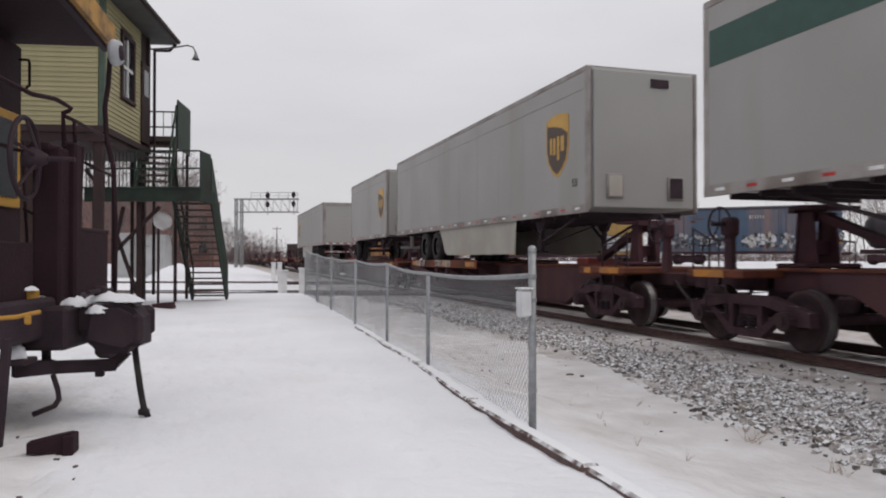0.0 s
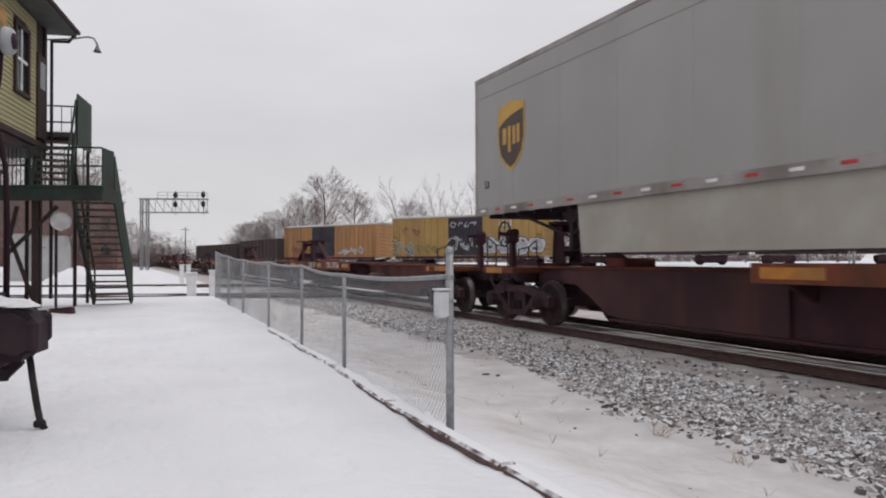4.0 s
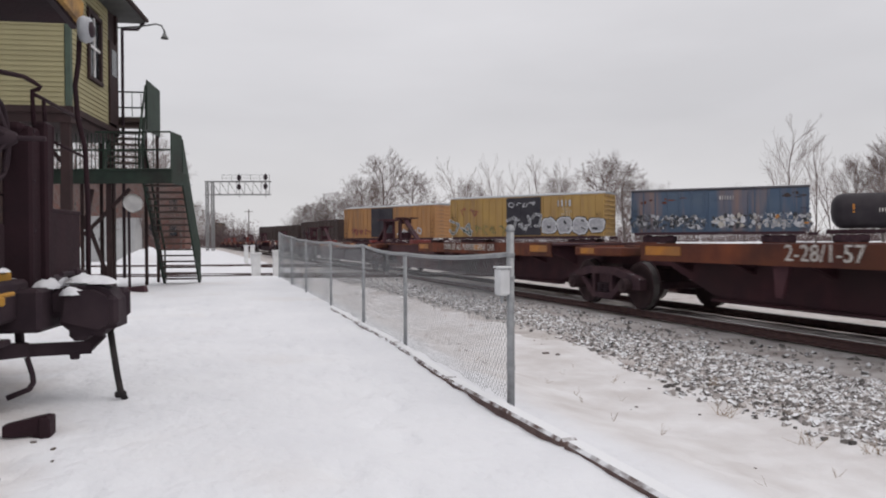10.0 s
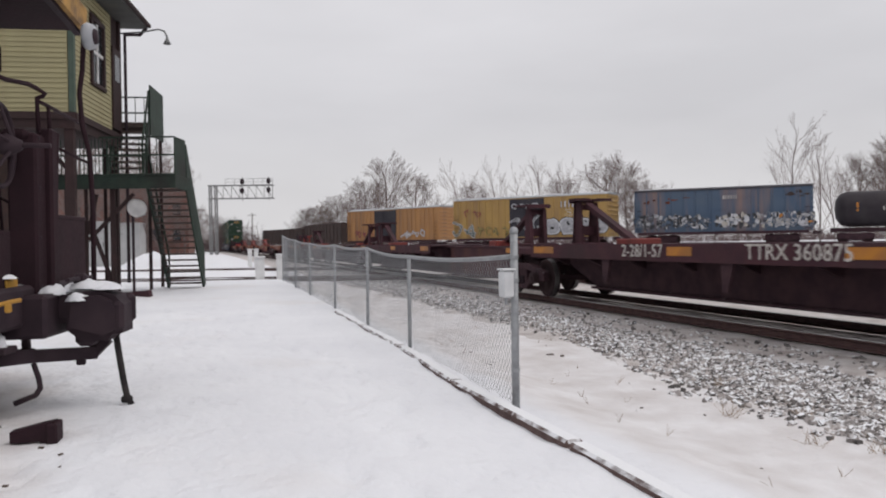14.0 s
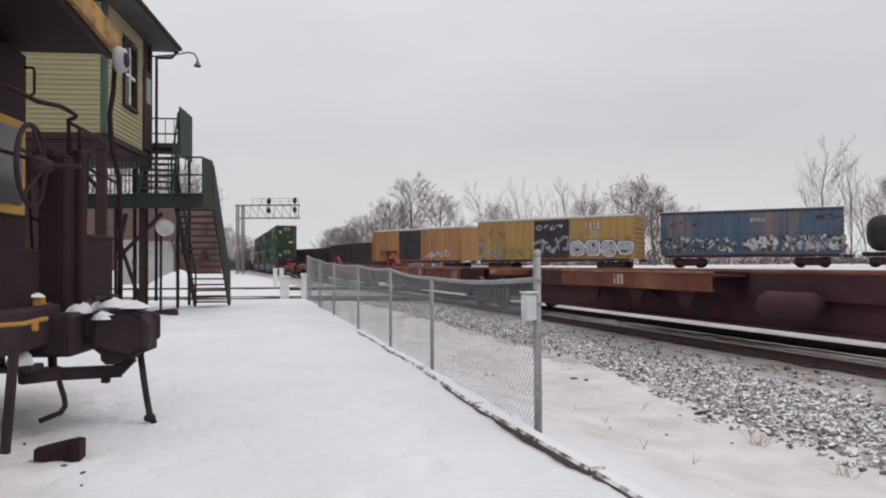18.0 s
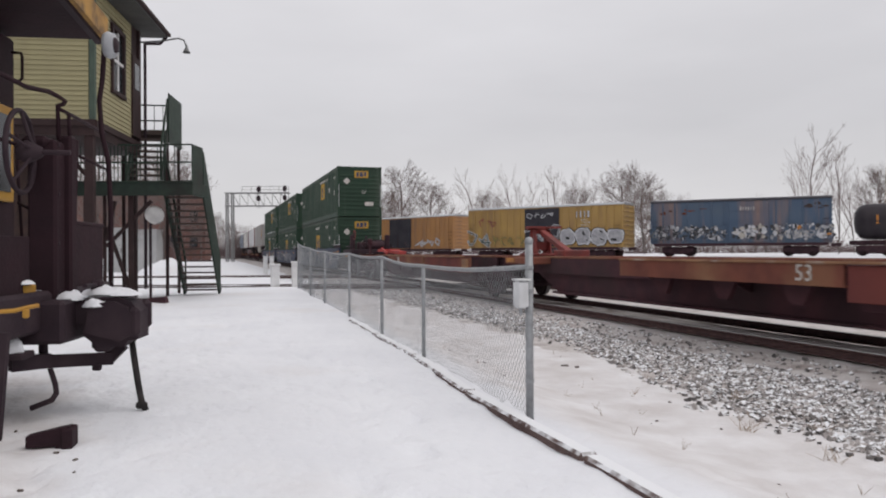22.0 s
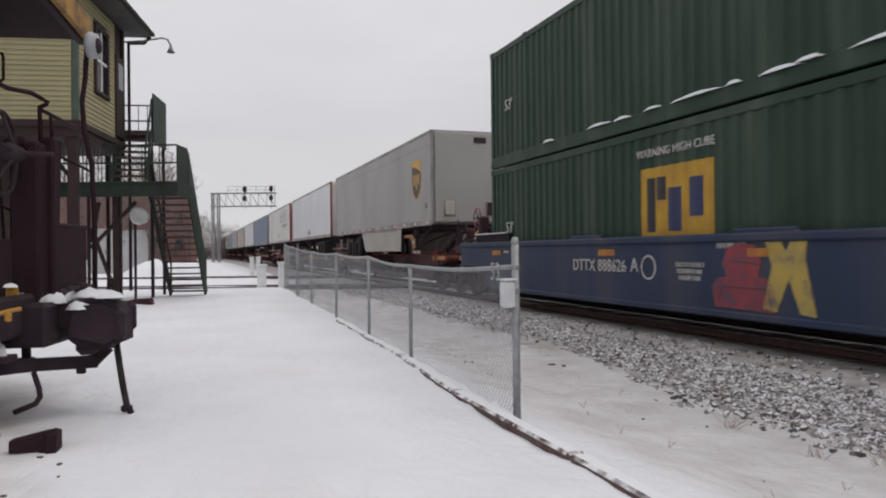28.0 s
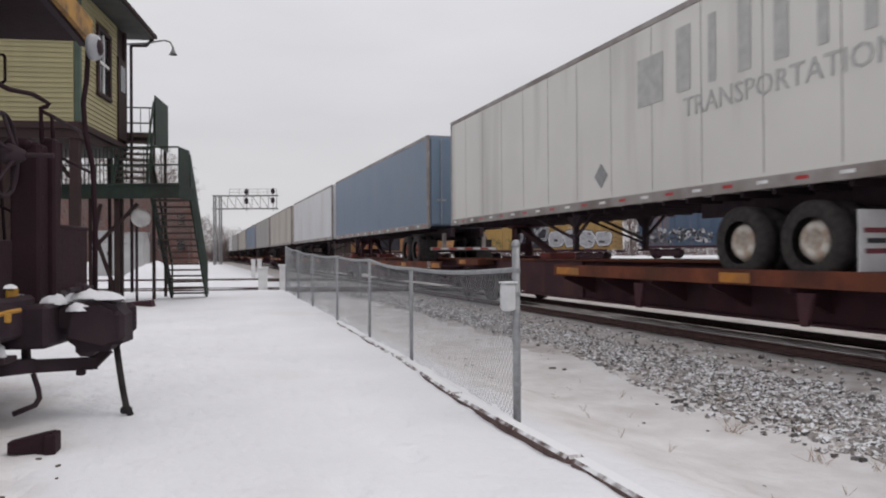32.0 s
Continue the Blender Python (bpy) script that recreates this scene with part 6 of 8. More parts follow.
def hitch(car, y, lean, mat, height=1.10):
    """A trailer hitch on the deck: two plate legs, a flared top plate and a long strut that leans the way the trailer pulls."""
    def legs():
        b = Build()
        for s in (-1, 1):
            b.prism([(-0.20, 0), (0.20, 0), (0.11, height - 0.14), (-0.11, height - 0.14)], "x", s * 0.20 - 0.02, s * 0.20 + 0.02)
            b.box((s * 0.20, -0.16, height * 0.45), (0.10, 0.03, height * 0.8), 0, Euler((-0.09, 0, 0)).to_matrix())
        b.box((0, 0, height * 0.3), (0.42, 0.06, 0.22), 0.01)
        b.box((0, 0, height * 0.78), (0.42, 0.06, 0.14), 0.01)
        return b.mesh("hitch", mat)
    h = part("hitch", shared(("hleg", mat.name, height), legs), car, pose(0, y, 1.10, 0, 0, 0 if lean > 0 else 180), "upright steel trailer hitch")

    def plate():
        b = Build()
        b.prism([(-0.32, -0.24), (0.32, -0.24), (0.46, 0.02), (0.46, 0.30), (0.12, 0.36), (0.12, 0.06), (-0.12, 0.06), (-0.12, 0.36), (-0.46, 0.30), (-0.46, 0.02)], "z", height - 0.11, height - 0.06)
        b.prism([(-0.30, -0.26), (0.30, -0.26), (0.30, -0.14), (-0.30, -0.14)], "z", height - 0.15, height - 0.05)
        return b.mesh("hitch_plate", mat)
    part("hitch_plate", shared(("hplate", mat.name, height), plate), h)
    reach = 1.9 if height > 0.9 else 1.6
    part("strut", shared(("hstrut", mat.name, height), lambda: Build().beam((0, 0.08, height - 0.20), (0, reach, 0.06), 0.17, 0.11).mesh("strut", mat)), h)
    part("foot", shared(("hfoot", mat.name, height), lambda: Build().box((0, reach + 0.1, 0.05), (0.7, 0.55, 0.17), 0.02).mesh("foot", HITCH_RED)), h, label="red painted strut foot")
    part("base_plate", shared(("hbase", mat.name), lambda: Build().box((0, 0, 0.02), (1.0, 0.6, 0.07), 0.02).mesh("base_plate", mat)), h)


def spine_unit(car, y0, pitch, style, spec):
    """One platform of an articulated spine car between two trucks. spec: front and rear hitch (metres from its truck, or None), where the runway deck begins and ends, marks on the sill."""
    sill_m, body_m, hitch_m, sill_h, drop, web_m, sag = style
    front, rear, d0, d1, marks = spec
    p = pitch
    d1 = min(d1, p - 0.9)
    k = (round(p, 1), sill_m.name, body_m.name, web_m.name, drop, sag)
    kd = (k, d0, round(d1, 1))

    def spine():
        prof = [(0.0, 0.74), (1.35, 0.74), (2.6, 0.25 - sag), (p - 2.6, 0.25 - sag), (p - 1.35, 0.74), (p, 0.74), (p, 1.05), (0, 1.05)]
        return Build().prism(prof, "x", -0.52, 0.52).mesh("spine", body_m)
    # The girder's dark paint also carries the shade under the deck.
    sp = part("spine", shared(("spine", k), spine), car, (0, y0, 0), "deep centre girder, rusty and dark")
    for s in (-1, 1):
        part("bottom_flange", shared(("bfl", k), lambda: Build().box((0, p / 2, 0.24 - sag), (0.17, p - 5.0, 0.05), 0.01).mesh("bottom_flange", body_m)), sp, (s * 0.54, 0, 0))
        part("top_flange", shared(("tfl", k), lambda: Build().box((0, p / 2, 1.065), (0.18, p - 0.3, 0.05), 0.01).mesh("top_flange", sill_m)), sp, (s * 0.55, 0, 0))
        for a, b in ((0.9, d0), (d1, p - 0.9)):
            if b - a > 1.5:
                def web():
                    foot = [(y, 0.76 - (0.49 + sag) * smooth(1.35, 2.6, min(y, p - y)) if style is not RED else 0.68) for y in np.linspace(a + 0.05, b - 0.05, 12)]
                    return Build().prism([(float(y), float(z)) for y, z in foot] + [(b - 0.05, 1.04), (a + 0.05, 1.04)], "x", -0.03, 0.03).mesh("web_panel", web_m)
                part("web_panel", shared(("web", k, round(a, 1), round(b, 1)), web), sp, (s * (0.56 if style is not RED else 0.60), 0, 0), "worn painted web of the bare girder")
    part("deck", shared(("deck", kd), lambda: Build().box((0, (d0 + d1) / 2, 1.105), (2.50, d1 - d0, 0.035)).mesh("deck", body_m)), car, (0, y0, -(1.75 if style is LOW else 1) * max(drop, 0)), "trailer runway deck")
    n = max(3, int((d1 - d0) / 1.3))
    for i in range(n):
        part("crossbearer", shared(("xb", body_m.name), lambda: Build().prism([(-1.22, 1.08), (1.22, 1.08), (1.22, 0.98), (0.5, 0.66), (-0.5, 0.66), (-1.22, 0.98)], "y", -0.04, 0.04).mesh("crossbearer", body_m)), car, (0, y0 + d0 + 0.3 + (d1 - d0 - 0.6) * i / (n - 1), -(1.75 if style is LOW else 1) * max(drop, 0)))
    for s in (-1, 1):
        def sill():
            h = sill_h
            chan = [(-0.03, 1.14), (0.03, 1.14), (0.03, 1.115), (0.0, 1.115), (0.0, 1.15 - h), (0.03, 1.15 - h), (0.03, 1.125 - h), (-0.03, 1.125 - h)]
            return Build().prism(chan, "y", d0, d1).mesh("side_sill", sill_m)
        sl = part("side_sill", shared(("sill", kd), sill), car, pose(s * 1.27, y0 if s < 0 else y0 + d0 + d1, -drop, 0, 0, 0 if s < 0 else 180), "rusty side sill of the runway")
        for y in (d0 + 3.0, d1 - 3.0) if style is not RED else ():
            part("bracket", shared(("brk", k), lambda: Build().prism([(-0.14, 0.86), (0.14, 0.86), (0.09, 0.44), (-0.02, 0.44)], "x", -0.03, 0.03).mesh("bracket", body_m)), car, (s * 1.22, y0 + y, -drop))
        part("end_beam", shared(("endb", k), lambda: Build().box((0, 0, 0.98), (0.50, 1.7, 0.16), 0.02).mesh("end_beam", sill_m)), car, (s * 0.85, y0 + (0.1 if style is not RED or y0 < 0.1 else -1.6), 0))
        part("end_beam_patch", shared("ebp", lambda: Build().box((0, 0, 0), (0.012, 0.5, 0.11)).mesh("end_beam_patch", SAFETY)), car, (s * 1.104, y0 + (0.45 if style is not RED or y0 < 0.1 else -1.1), 0.99), "faded orange reflective patch")
        if style is RED:
            part("deck_edge", shared(("dedge", kd), lambda: Build().box((0, (d0 + d1) / 2 - (0 if front is not None else 2.05), 0), (0.10, d1 - d0 + (0 if front is not None else 4.1), 0.035), 0.008).mesh("deck_edge", DECK_TAN)), car, (s * 1.28, y0, 1.058), "scuffed tan edge of the deck")
            for q in (d0 + 1.0, (d0 + d1) / 2, d1 - 0.9):
                part("bracket_foot", shared("rbf", lambda: Build().prism([(-0.30, 0.80), (0.30, 0.80), (0.10, 0.48), (-0.12, 0.48)], "x", -0.04, 0.04).mesh("bracket_foot", RUST_BROWN)), car, (s * 1.0, y0 + q, 0))
            if front is None:
                sp_ = part("side_panel", shared(("rpan", round(d0, 1)), lambda: Build().box((0, (1.4 + d0) / 2, 0.81), (0.05, d0 - 1.45, 0.44), 0.01).mesh("side_panel", PANEL_RED)), car, (s * 1.25, y0, 0), "deep faded red side panel")
                part("panel_patch", shared("rpp", lambda: Build().box((0, 1.85, 0.82), (0.008, 0.55, 0.34)).mesh("panel_patch", SAFETY)), sp_, (s * 0.028, 0, 0), "faded yellow patch")
                part("lower_rail", shared(("rlr", round(d0, 1)), lambda: Build().box((0, (1.4 + d0) / 2, 0.54), (0.16, d0 - 1.5, 0.12), 0.01).mesh("lower_rail", RUST_BROWN)), sp_, (-s * 0.25, 0, 0))
        for y, ln in () if style is RED else ((d0 + 0.55, 0.8), (d1 - 0.6, 0.9), *(() if d1 - d0 < 7 else (((d0 + d1) / 2 - 0.6, 0.6),))):
            part("reflector_plate", shared(("refl", ln), lambda: Build().box((0, 0, 0), (0.010, ln, 0.14)).mesh("reflector_plate", SAFETY)), car, (s * 1.303, y0 + y, 1.02 - drop), "faded orange-yellow reflective patch")
        for text, y in marks:
            me = shared(("txt", text), lambda: letters(text, 0.30 if len(text) < 16 else 0.24, DULL_MARK if text.startswith("TTAX") else WHITE_MARK)) if not text.startswith("#") else shared(("bars", text), lambda: char_bars(len(text) - 1, 0.19))
            rx = 0 if text.startswith("#") else 90
            part("stencil", me, car, pose(s * 1.306, y0 + y, 1.015 - drop, rx, 0, -90 if s < 0 else 90), "white stencilled lettering")
    if y0 < 0.1 and d0 > 5:
        part("air_reservoir", shared(("tank", body_m.name), lambda: Build().lathe([(0.0, -0.5), (0.16, -0.47), (0.21, -0.38), (0.21, 0.38), (0.16, 0.47), (0.0, 0.5)], (0, 0, 0), "y", 14).mesh("air_reservoir", body_m, True)), car, (-0.95, y0 + (5.2 if d0 > 5 else p - 5.0), 0.60))
    tall = 0.82 if hitch_m is HITCH_RED else 0.94 if drop else 1.10
    if front is not None:
        hitch(car, y0 + front, 1, hitch_m, tall)
    if rear is not None:
        hitch(car, y0 + p + rear, -1, hitch_m, tall)


def car_end(car, y, out, style, wheel=True):
    """The end of a car: coupler, end platform, brake stand and handrails. out: -1 towards the front of the train."""
    sill_m, body_m = style[0], style[1]
    e = part("end_platform", shared(("eplat", sill_m.name), lambda: Build().box((0, 0.35, 1.0), (2.5, 1.3, 0.12), 0.02).mesh("end_platform", sill_m)), car, pose(0, y + out * 0.1, 0, 0, 0, 0 if out > 0 else 180), "rusty end platform with worn orange paint")
    part("draft_sill", shared(("dsill", body_m.name), lambda: Build().box((0, 0.7, 0.84), (0.8, 1.0, 0.24), 0.02).mesh("draft_sill", body_m)), e)
    cp = part("coupler", shared("coupler", lambda: Build().box((0, 1.3, 0.86), (0.16, 0.9, 0.18), 0.02).mesh("coupler", TRUCK_STEEL)), e)
    part("knuckle", shared("knuckle", lambda: Build().prism([(-0.15, 1.64), (0.19, 1.64), (0.19, 1.90), (0.06, 1.94), (0.02, 1.80), (-0.06, 1.80), (-0.08, 2.02), (-0.17, 2.0)], "z", 0.71, 1.01).mesh("knuckle", TRUCK_STEEL)), cp)
    part("air_hose", shared("ahose", lambda: Build().pipe([(0.3, 1.2, 0.8), (0.32, 1.45, 0.62), (0.3, 1.75, 0.42), (0.2, 2.0, 0.40)], 0.03, 7).mesh("air_hose", RUBBER, True)), e)
    for s in (-1, 1):
        part("end_patch", shared("epatch", lambda: Build().box((0, 0, 0), (0.014, 0.7, 0.11)).mesh("end_patch", SAFETY)), e, (s * 1.258, 0.45, 1.0), "orange reflective patch")
        for q, h in ((0.95, 1.72), (0.55, 1.55), (0.05, 1.5)):
            part("handrail_post", shared(("hrp", h), lambda: Build().tube((0, 0, 1.05), (0, 0, h), 0.017, seg=6).mesh("handrail_post", BLACK_STEEL)), e, (s * 1.16, q, 0))
        part("grab_iron", shared("grab", lambda: Build().pipe([(0, 0.05, 1.48), (0, 0.55, 1.53), (0, 0.95, 1.70)], 0.015, 6).mesh("grab_iron", BLACK_STEEL)), e, (s * 1.16, 0, 0))
        part("ladder", shared("lad", lambda: Build().pipe([(0, -0.2, 0.95), (0, -0.2, 0.42), (0, 0.25, 0.42), (0, 0.25, 0.95)], 0.016, 6).mesh("ladder", BLACK_STEEL)), e, (s * 1.22, 0.3, 0))
        part("rung", shared("erung", lambda: Build().tube((0, -0.2, 0.68), (0, 0.25, 0.68), 0.014, seg=6).mesh("rung", BLACK_STEEL)), e, (s * 1.22, 0.3, 0))
    if wheel:
        yw = 0.62 if out > 0 else 1.55
        st = part("brake_stand", shared("bstand", lambda: Build().prism([(-0.09, 1.0), (0.09, 1.0), (0.05, 1.85), (-0.05, 1.85)], "x", -0.05, 0.05).mesh("brake_stand", body_m)), e, (-0.72 if out > 0 else 0.72, yw, 0))
        part("gear_box", shared("gearb", lambda: Build().box((0, 0, 1.72), (0.22, 0.26, 0.30), 0.05).mesh("gear_box", body_m)), st)

        def ring():
            return Build().pipe([Vector((0, 0.26 * math.cos(a), 0.26 * math.sin(a))) for a in [2 * math.pi * i / 20 for i in range(21)]], 0.018, 6).mesh("brake_wheel", BLACK_STEEL, True)
        bw = part("brake_wheel", shared("bw", ring), st, (-0.2 if out > 0 else 0.2, 0.0, 1.76), "iron hand-brake wheel")
        for i in range(5):
            part("spoke", shared("bws", lambda: Build().tube((0, 0, 0), (0, 0.26, 0), 0.013, seg=5).mesh("spoke", BLACK_STEEL)), bw, pose(0, 0, 0, 72 * i + 18, 0, 0))
        part("hub", shared("bwh", lambda: Build().tube((-0.14, 0, 0), (0.14, 0, 0), 0.035).mesh("hub", BLACK_STEEL)), bw)


# sill, girder and hitch paint, sill height, how far the runways hang low, web paint, how far the girder sags
LADEN = (RUST_ORANGE, RUST_BROWN, RUST_BROWN, 0.23, -0.03, RUST_DULL, 0.07)
OLD = (RUST_ORANGE, RUST_BROWN, RUST_BROWN, 0.27, 0.0, RUST_WEB, 0.0)
BROWN = (RUST_ORANGE, RUST_BROWN, RUST_BROWN, 0.27, 0.0, RUST_DULL, 0.0)
LOW = (RUST_ORANGE, RUST_BROWN, RUST_BROWN, 0.20, 0.16, RUST_DULL, 0.0)
DARK = (RUST_BROWN, TRUCK_STEEL, RUST_BROWN, 0.27, 0.0, RUST_DULL, 0.0)
RED = (RUST_RED, RUST_BROWN, HITCH_RED, 0.26, 0.10, RUST_BROWN, 0.0)


def spine_car(trucks, units, style, label):
    car = thing("spine_car", label, "freight car", group="spine cars of the train")
    u0 = trucks[0]
    for i, u in enumerate(trucks):
        truck(car, u - u0)
    for a, b, spec in zip(trucks[:-1], trucks[1:], units):
        spine_unit(car, a - u0, b - a, style, spec)
    car_end(car, 0, -1, style)
    car_end(car, trucks[-1] - u0, 1, style)
    return riding(car, u0)


EMPTY = "empty articulated spine car with rusty runway decks and upright hitches"
SPC, DIMS, MK = "TWIN 28'-ALL PURPOSE SPINE CAR", "2-28/1-57", "####"
# front hitch, rear hitch, deck start, deck end, marks with their places
spine_car((-44.8, -27.0, -9.2, 8.85), ((None, None, 1.6, 11.2, ()), (None, None, 1.6, 11.2, ()), (None, -0.3, 1.6, 11.3, ((DIMS, 6.0),))), LADEN, "rusty spine car carrying a white trailer with a green band")
tagged_car = spine_car((12.9, 30.6, 48.75, 66.3), ((0.2, None, 6.75, 13.9, ((DIMS, 12.7), ("TTRX 370299", 10.0))), (0.8, -0.9, 7.75, 16.3, ((SPC, 12.4),)), (None, -0.3, 1.85, 11.3, ((DIMS, 6.0),))), LADEN, "rusty spine car loaded with grey parcel trailers")
chalk = part("chalk_tag", letters("NAroC", 0.78, CHALK), tagged_car, pose(-0.676, 30.4 - 12.9 + 4.6, 0.47, 90, 0, -90), "pale hand-painted letters")
spine_car((70.2, 88.1, 105.9, 123.6), ((None, -1.6, 7.0, 16.4, ((DIMS, 12.3), ("TTRX 370266", 9.2))), (0.7, -1.1, 1.5, 11.2, ((SPC, 5.9),)), (1.35, -0.4, 1.9, 11.3, ((DIMS, 6.0), ("TTRX 370266", 8.6)))), OLD, EMPTY)
spine_car((127.6, 145.3, 163.2, 180.6), ((None, None, 6.9, 16.1, (("TTRX 360029", 9.3), (DIMS, 12.4))), (None, -1.2, 1.6, 10.8, ((SPC, 6.4),)), (1.4, -0.2, 2.3, 11.5, (("TTRX 360029", 9.2), (DIMS, 5.8)))), BROWN, "empty articulated spine car, brown and rusty, hitches partly folded")
spine_car((184.8, 202.4, 220.2, 238.0), ((0.2, -1.3, 7.3, 16.5, ((DIMS, 12.3), ("TTRX 360875", 9.0))), (1.3, -1.2, 6.2, 16.2, ()), (1.3, -0.2, 1.9, 11.6, (("TTRX 360875", 9.6),))), DARK, "empty dark brown articulated spine car with brake wheels")
red_car = spine_car((242.9, 260.0, 277.3, 294.5, 311.5, 328.2), ((0.2, None, 6.4, 11.4, ((MK, 9.0),)), (None, -1.35, 5.3, 9.9, (("53", 5.9),)), (None, -1.1, 5.6, 10.3, (("53", 6.2),)), (None, -0.6, 5.5, 10.4, (("53", 6.1),)), (None, None, 6.1, 11.2, ((MK, 9.5),))), RED, "empty five-platform spine car in faded red and orange")


# the last hitch of the red car lies folded on its deck
yf = 328.2 - 242.9
fold = part("folded_hitch", Build().beam((0, yf - 2.9, 1.17), (0, yf - 0.3, 1.24), 0.34, 0.14).mesh("folded_hitch", TARP_RED), red_car, label="red hitch folded flat on the deck")
part("hitch_plate", Build().prism([(-0.45, yf - 0.7), (0.45, yf - 0.7), (0.52, yf - 0.1), (0.2, yf + 0.2), (-0.2, yf + 0.2), (-0.52, yf - 0.1)], "z", 1.22, 1.34).mesh("hitch_plate", TARP_RED), fold)
part("hitch_arm", Build().beam((-0.42, yf - 1.6, 1.15), (-0.38, yf - 0.4, 1.36), 0.07, 0.12).mesh("hitch_arm", TARP_RED), fold)


# ---- trailers ----
def tyre_mesh():
    p = [(0.30, -0.12), (0.44, -0.13), (0.50, -0.10), (0.51, 0.0), (0.50, 0.10), (0.44, 0.13), (0.30, 0.12)]
    return Build().lathe(p, (0, 0, 0), "x", 28).mesh("tyre", RUBBER, True)


def hub_mesh(m):
    b = Build().lathe([(0.31, -0.11), (0.27, -0.10), (0.24, 0.02), (0.13, 0.03), (0.12, -0.07), (0.0, -0.08)], (0, 0, 0), "x", 24)
    for i in range(8):
        a = math.pi * i / 4
        b.tube((0.0, 0.17 * math.cos(a), 0.17 * math.sin(a)), (0.03, 0.17 * math.cos(a), 0.17 * math.sin(a)), 0.02, seg=6)
    return b.mesh("hub", m, True)


def shield(parent, x, y, z, s, side):
    """A plain parcel-carrier shield: gold upper panel over a brown one."""
    def out(k, lo):
        pts = [(-0.5, 0.62), (-0.28, 0.70), (0, 0.73), (0.28, 0.70), (0.5, 0.62), (0.5, -0.1), (0.42, -0.42), (0.2, -0.66), (0, -0.78), (-0.2, -0.66), (-0.42, -0.42), (-0.5, -0.1)]
        return [(a * 1.18 * k, b * k) for a, b in pts]
    e = part("emblem", shared(("shg", s), lambda: Build().prism(out(s, 0), "x", -0.004, 0.004).mesh("emblem", SHIELD_GOLD)), parent, (x, y, z), "gold and brown shield emblem")
    part("emblem_field", shared(("shb", s), lambda: Build().prism([(a * 0.9, b * 0.9) for a, b in out(s, 0)][4:] + [(-0.53 * s, 0.22 * s), (-0.24 * s, 0.36 * s), (0.12 * s, 0.45 * s), (0.53 * s, 0.5 * s)], "x", -0.007, 0.007).mesh("emblem_field", SHIELD_BROWN)), e)
    for i, (y, w, z, h) in enumerate(((0.32, 0.12, 0.0, 0.40), (0.14, 0.12, -0.02, 0.40), (-0.06, 0.12, -0.08, 0.56), (-0.28, 0.17, 0.0, 0.36))):
        part("emblem_mark", shared(("shm", s, i), lambda: Build().box((0, 0, 0), (0.02, w * s, h * s), 0.004).mesh("emblem_mark", SHIELD_GOLD)), e, (0, y * s, z * s))


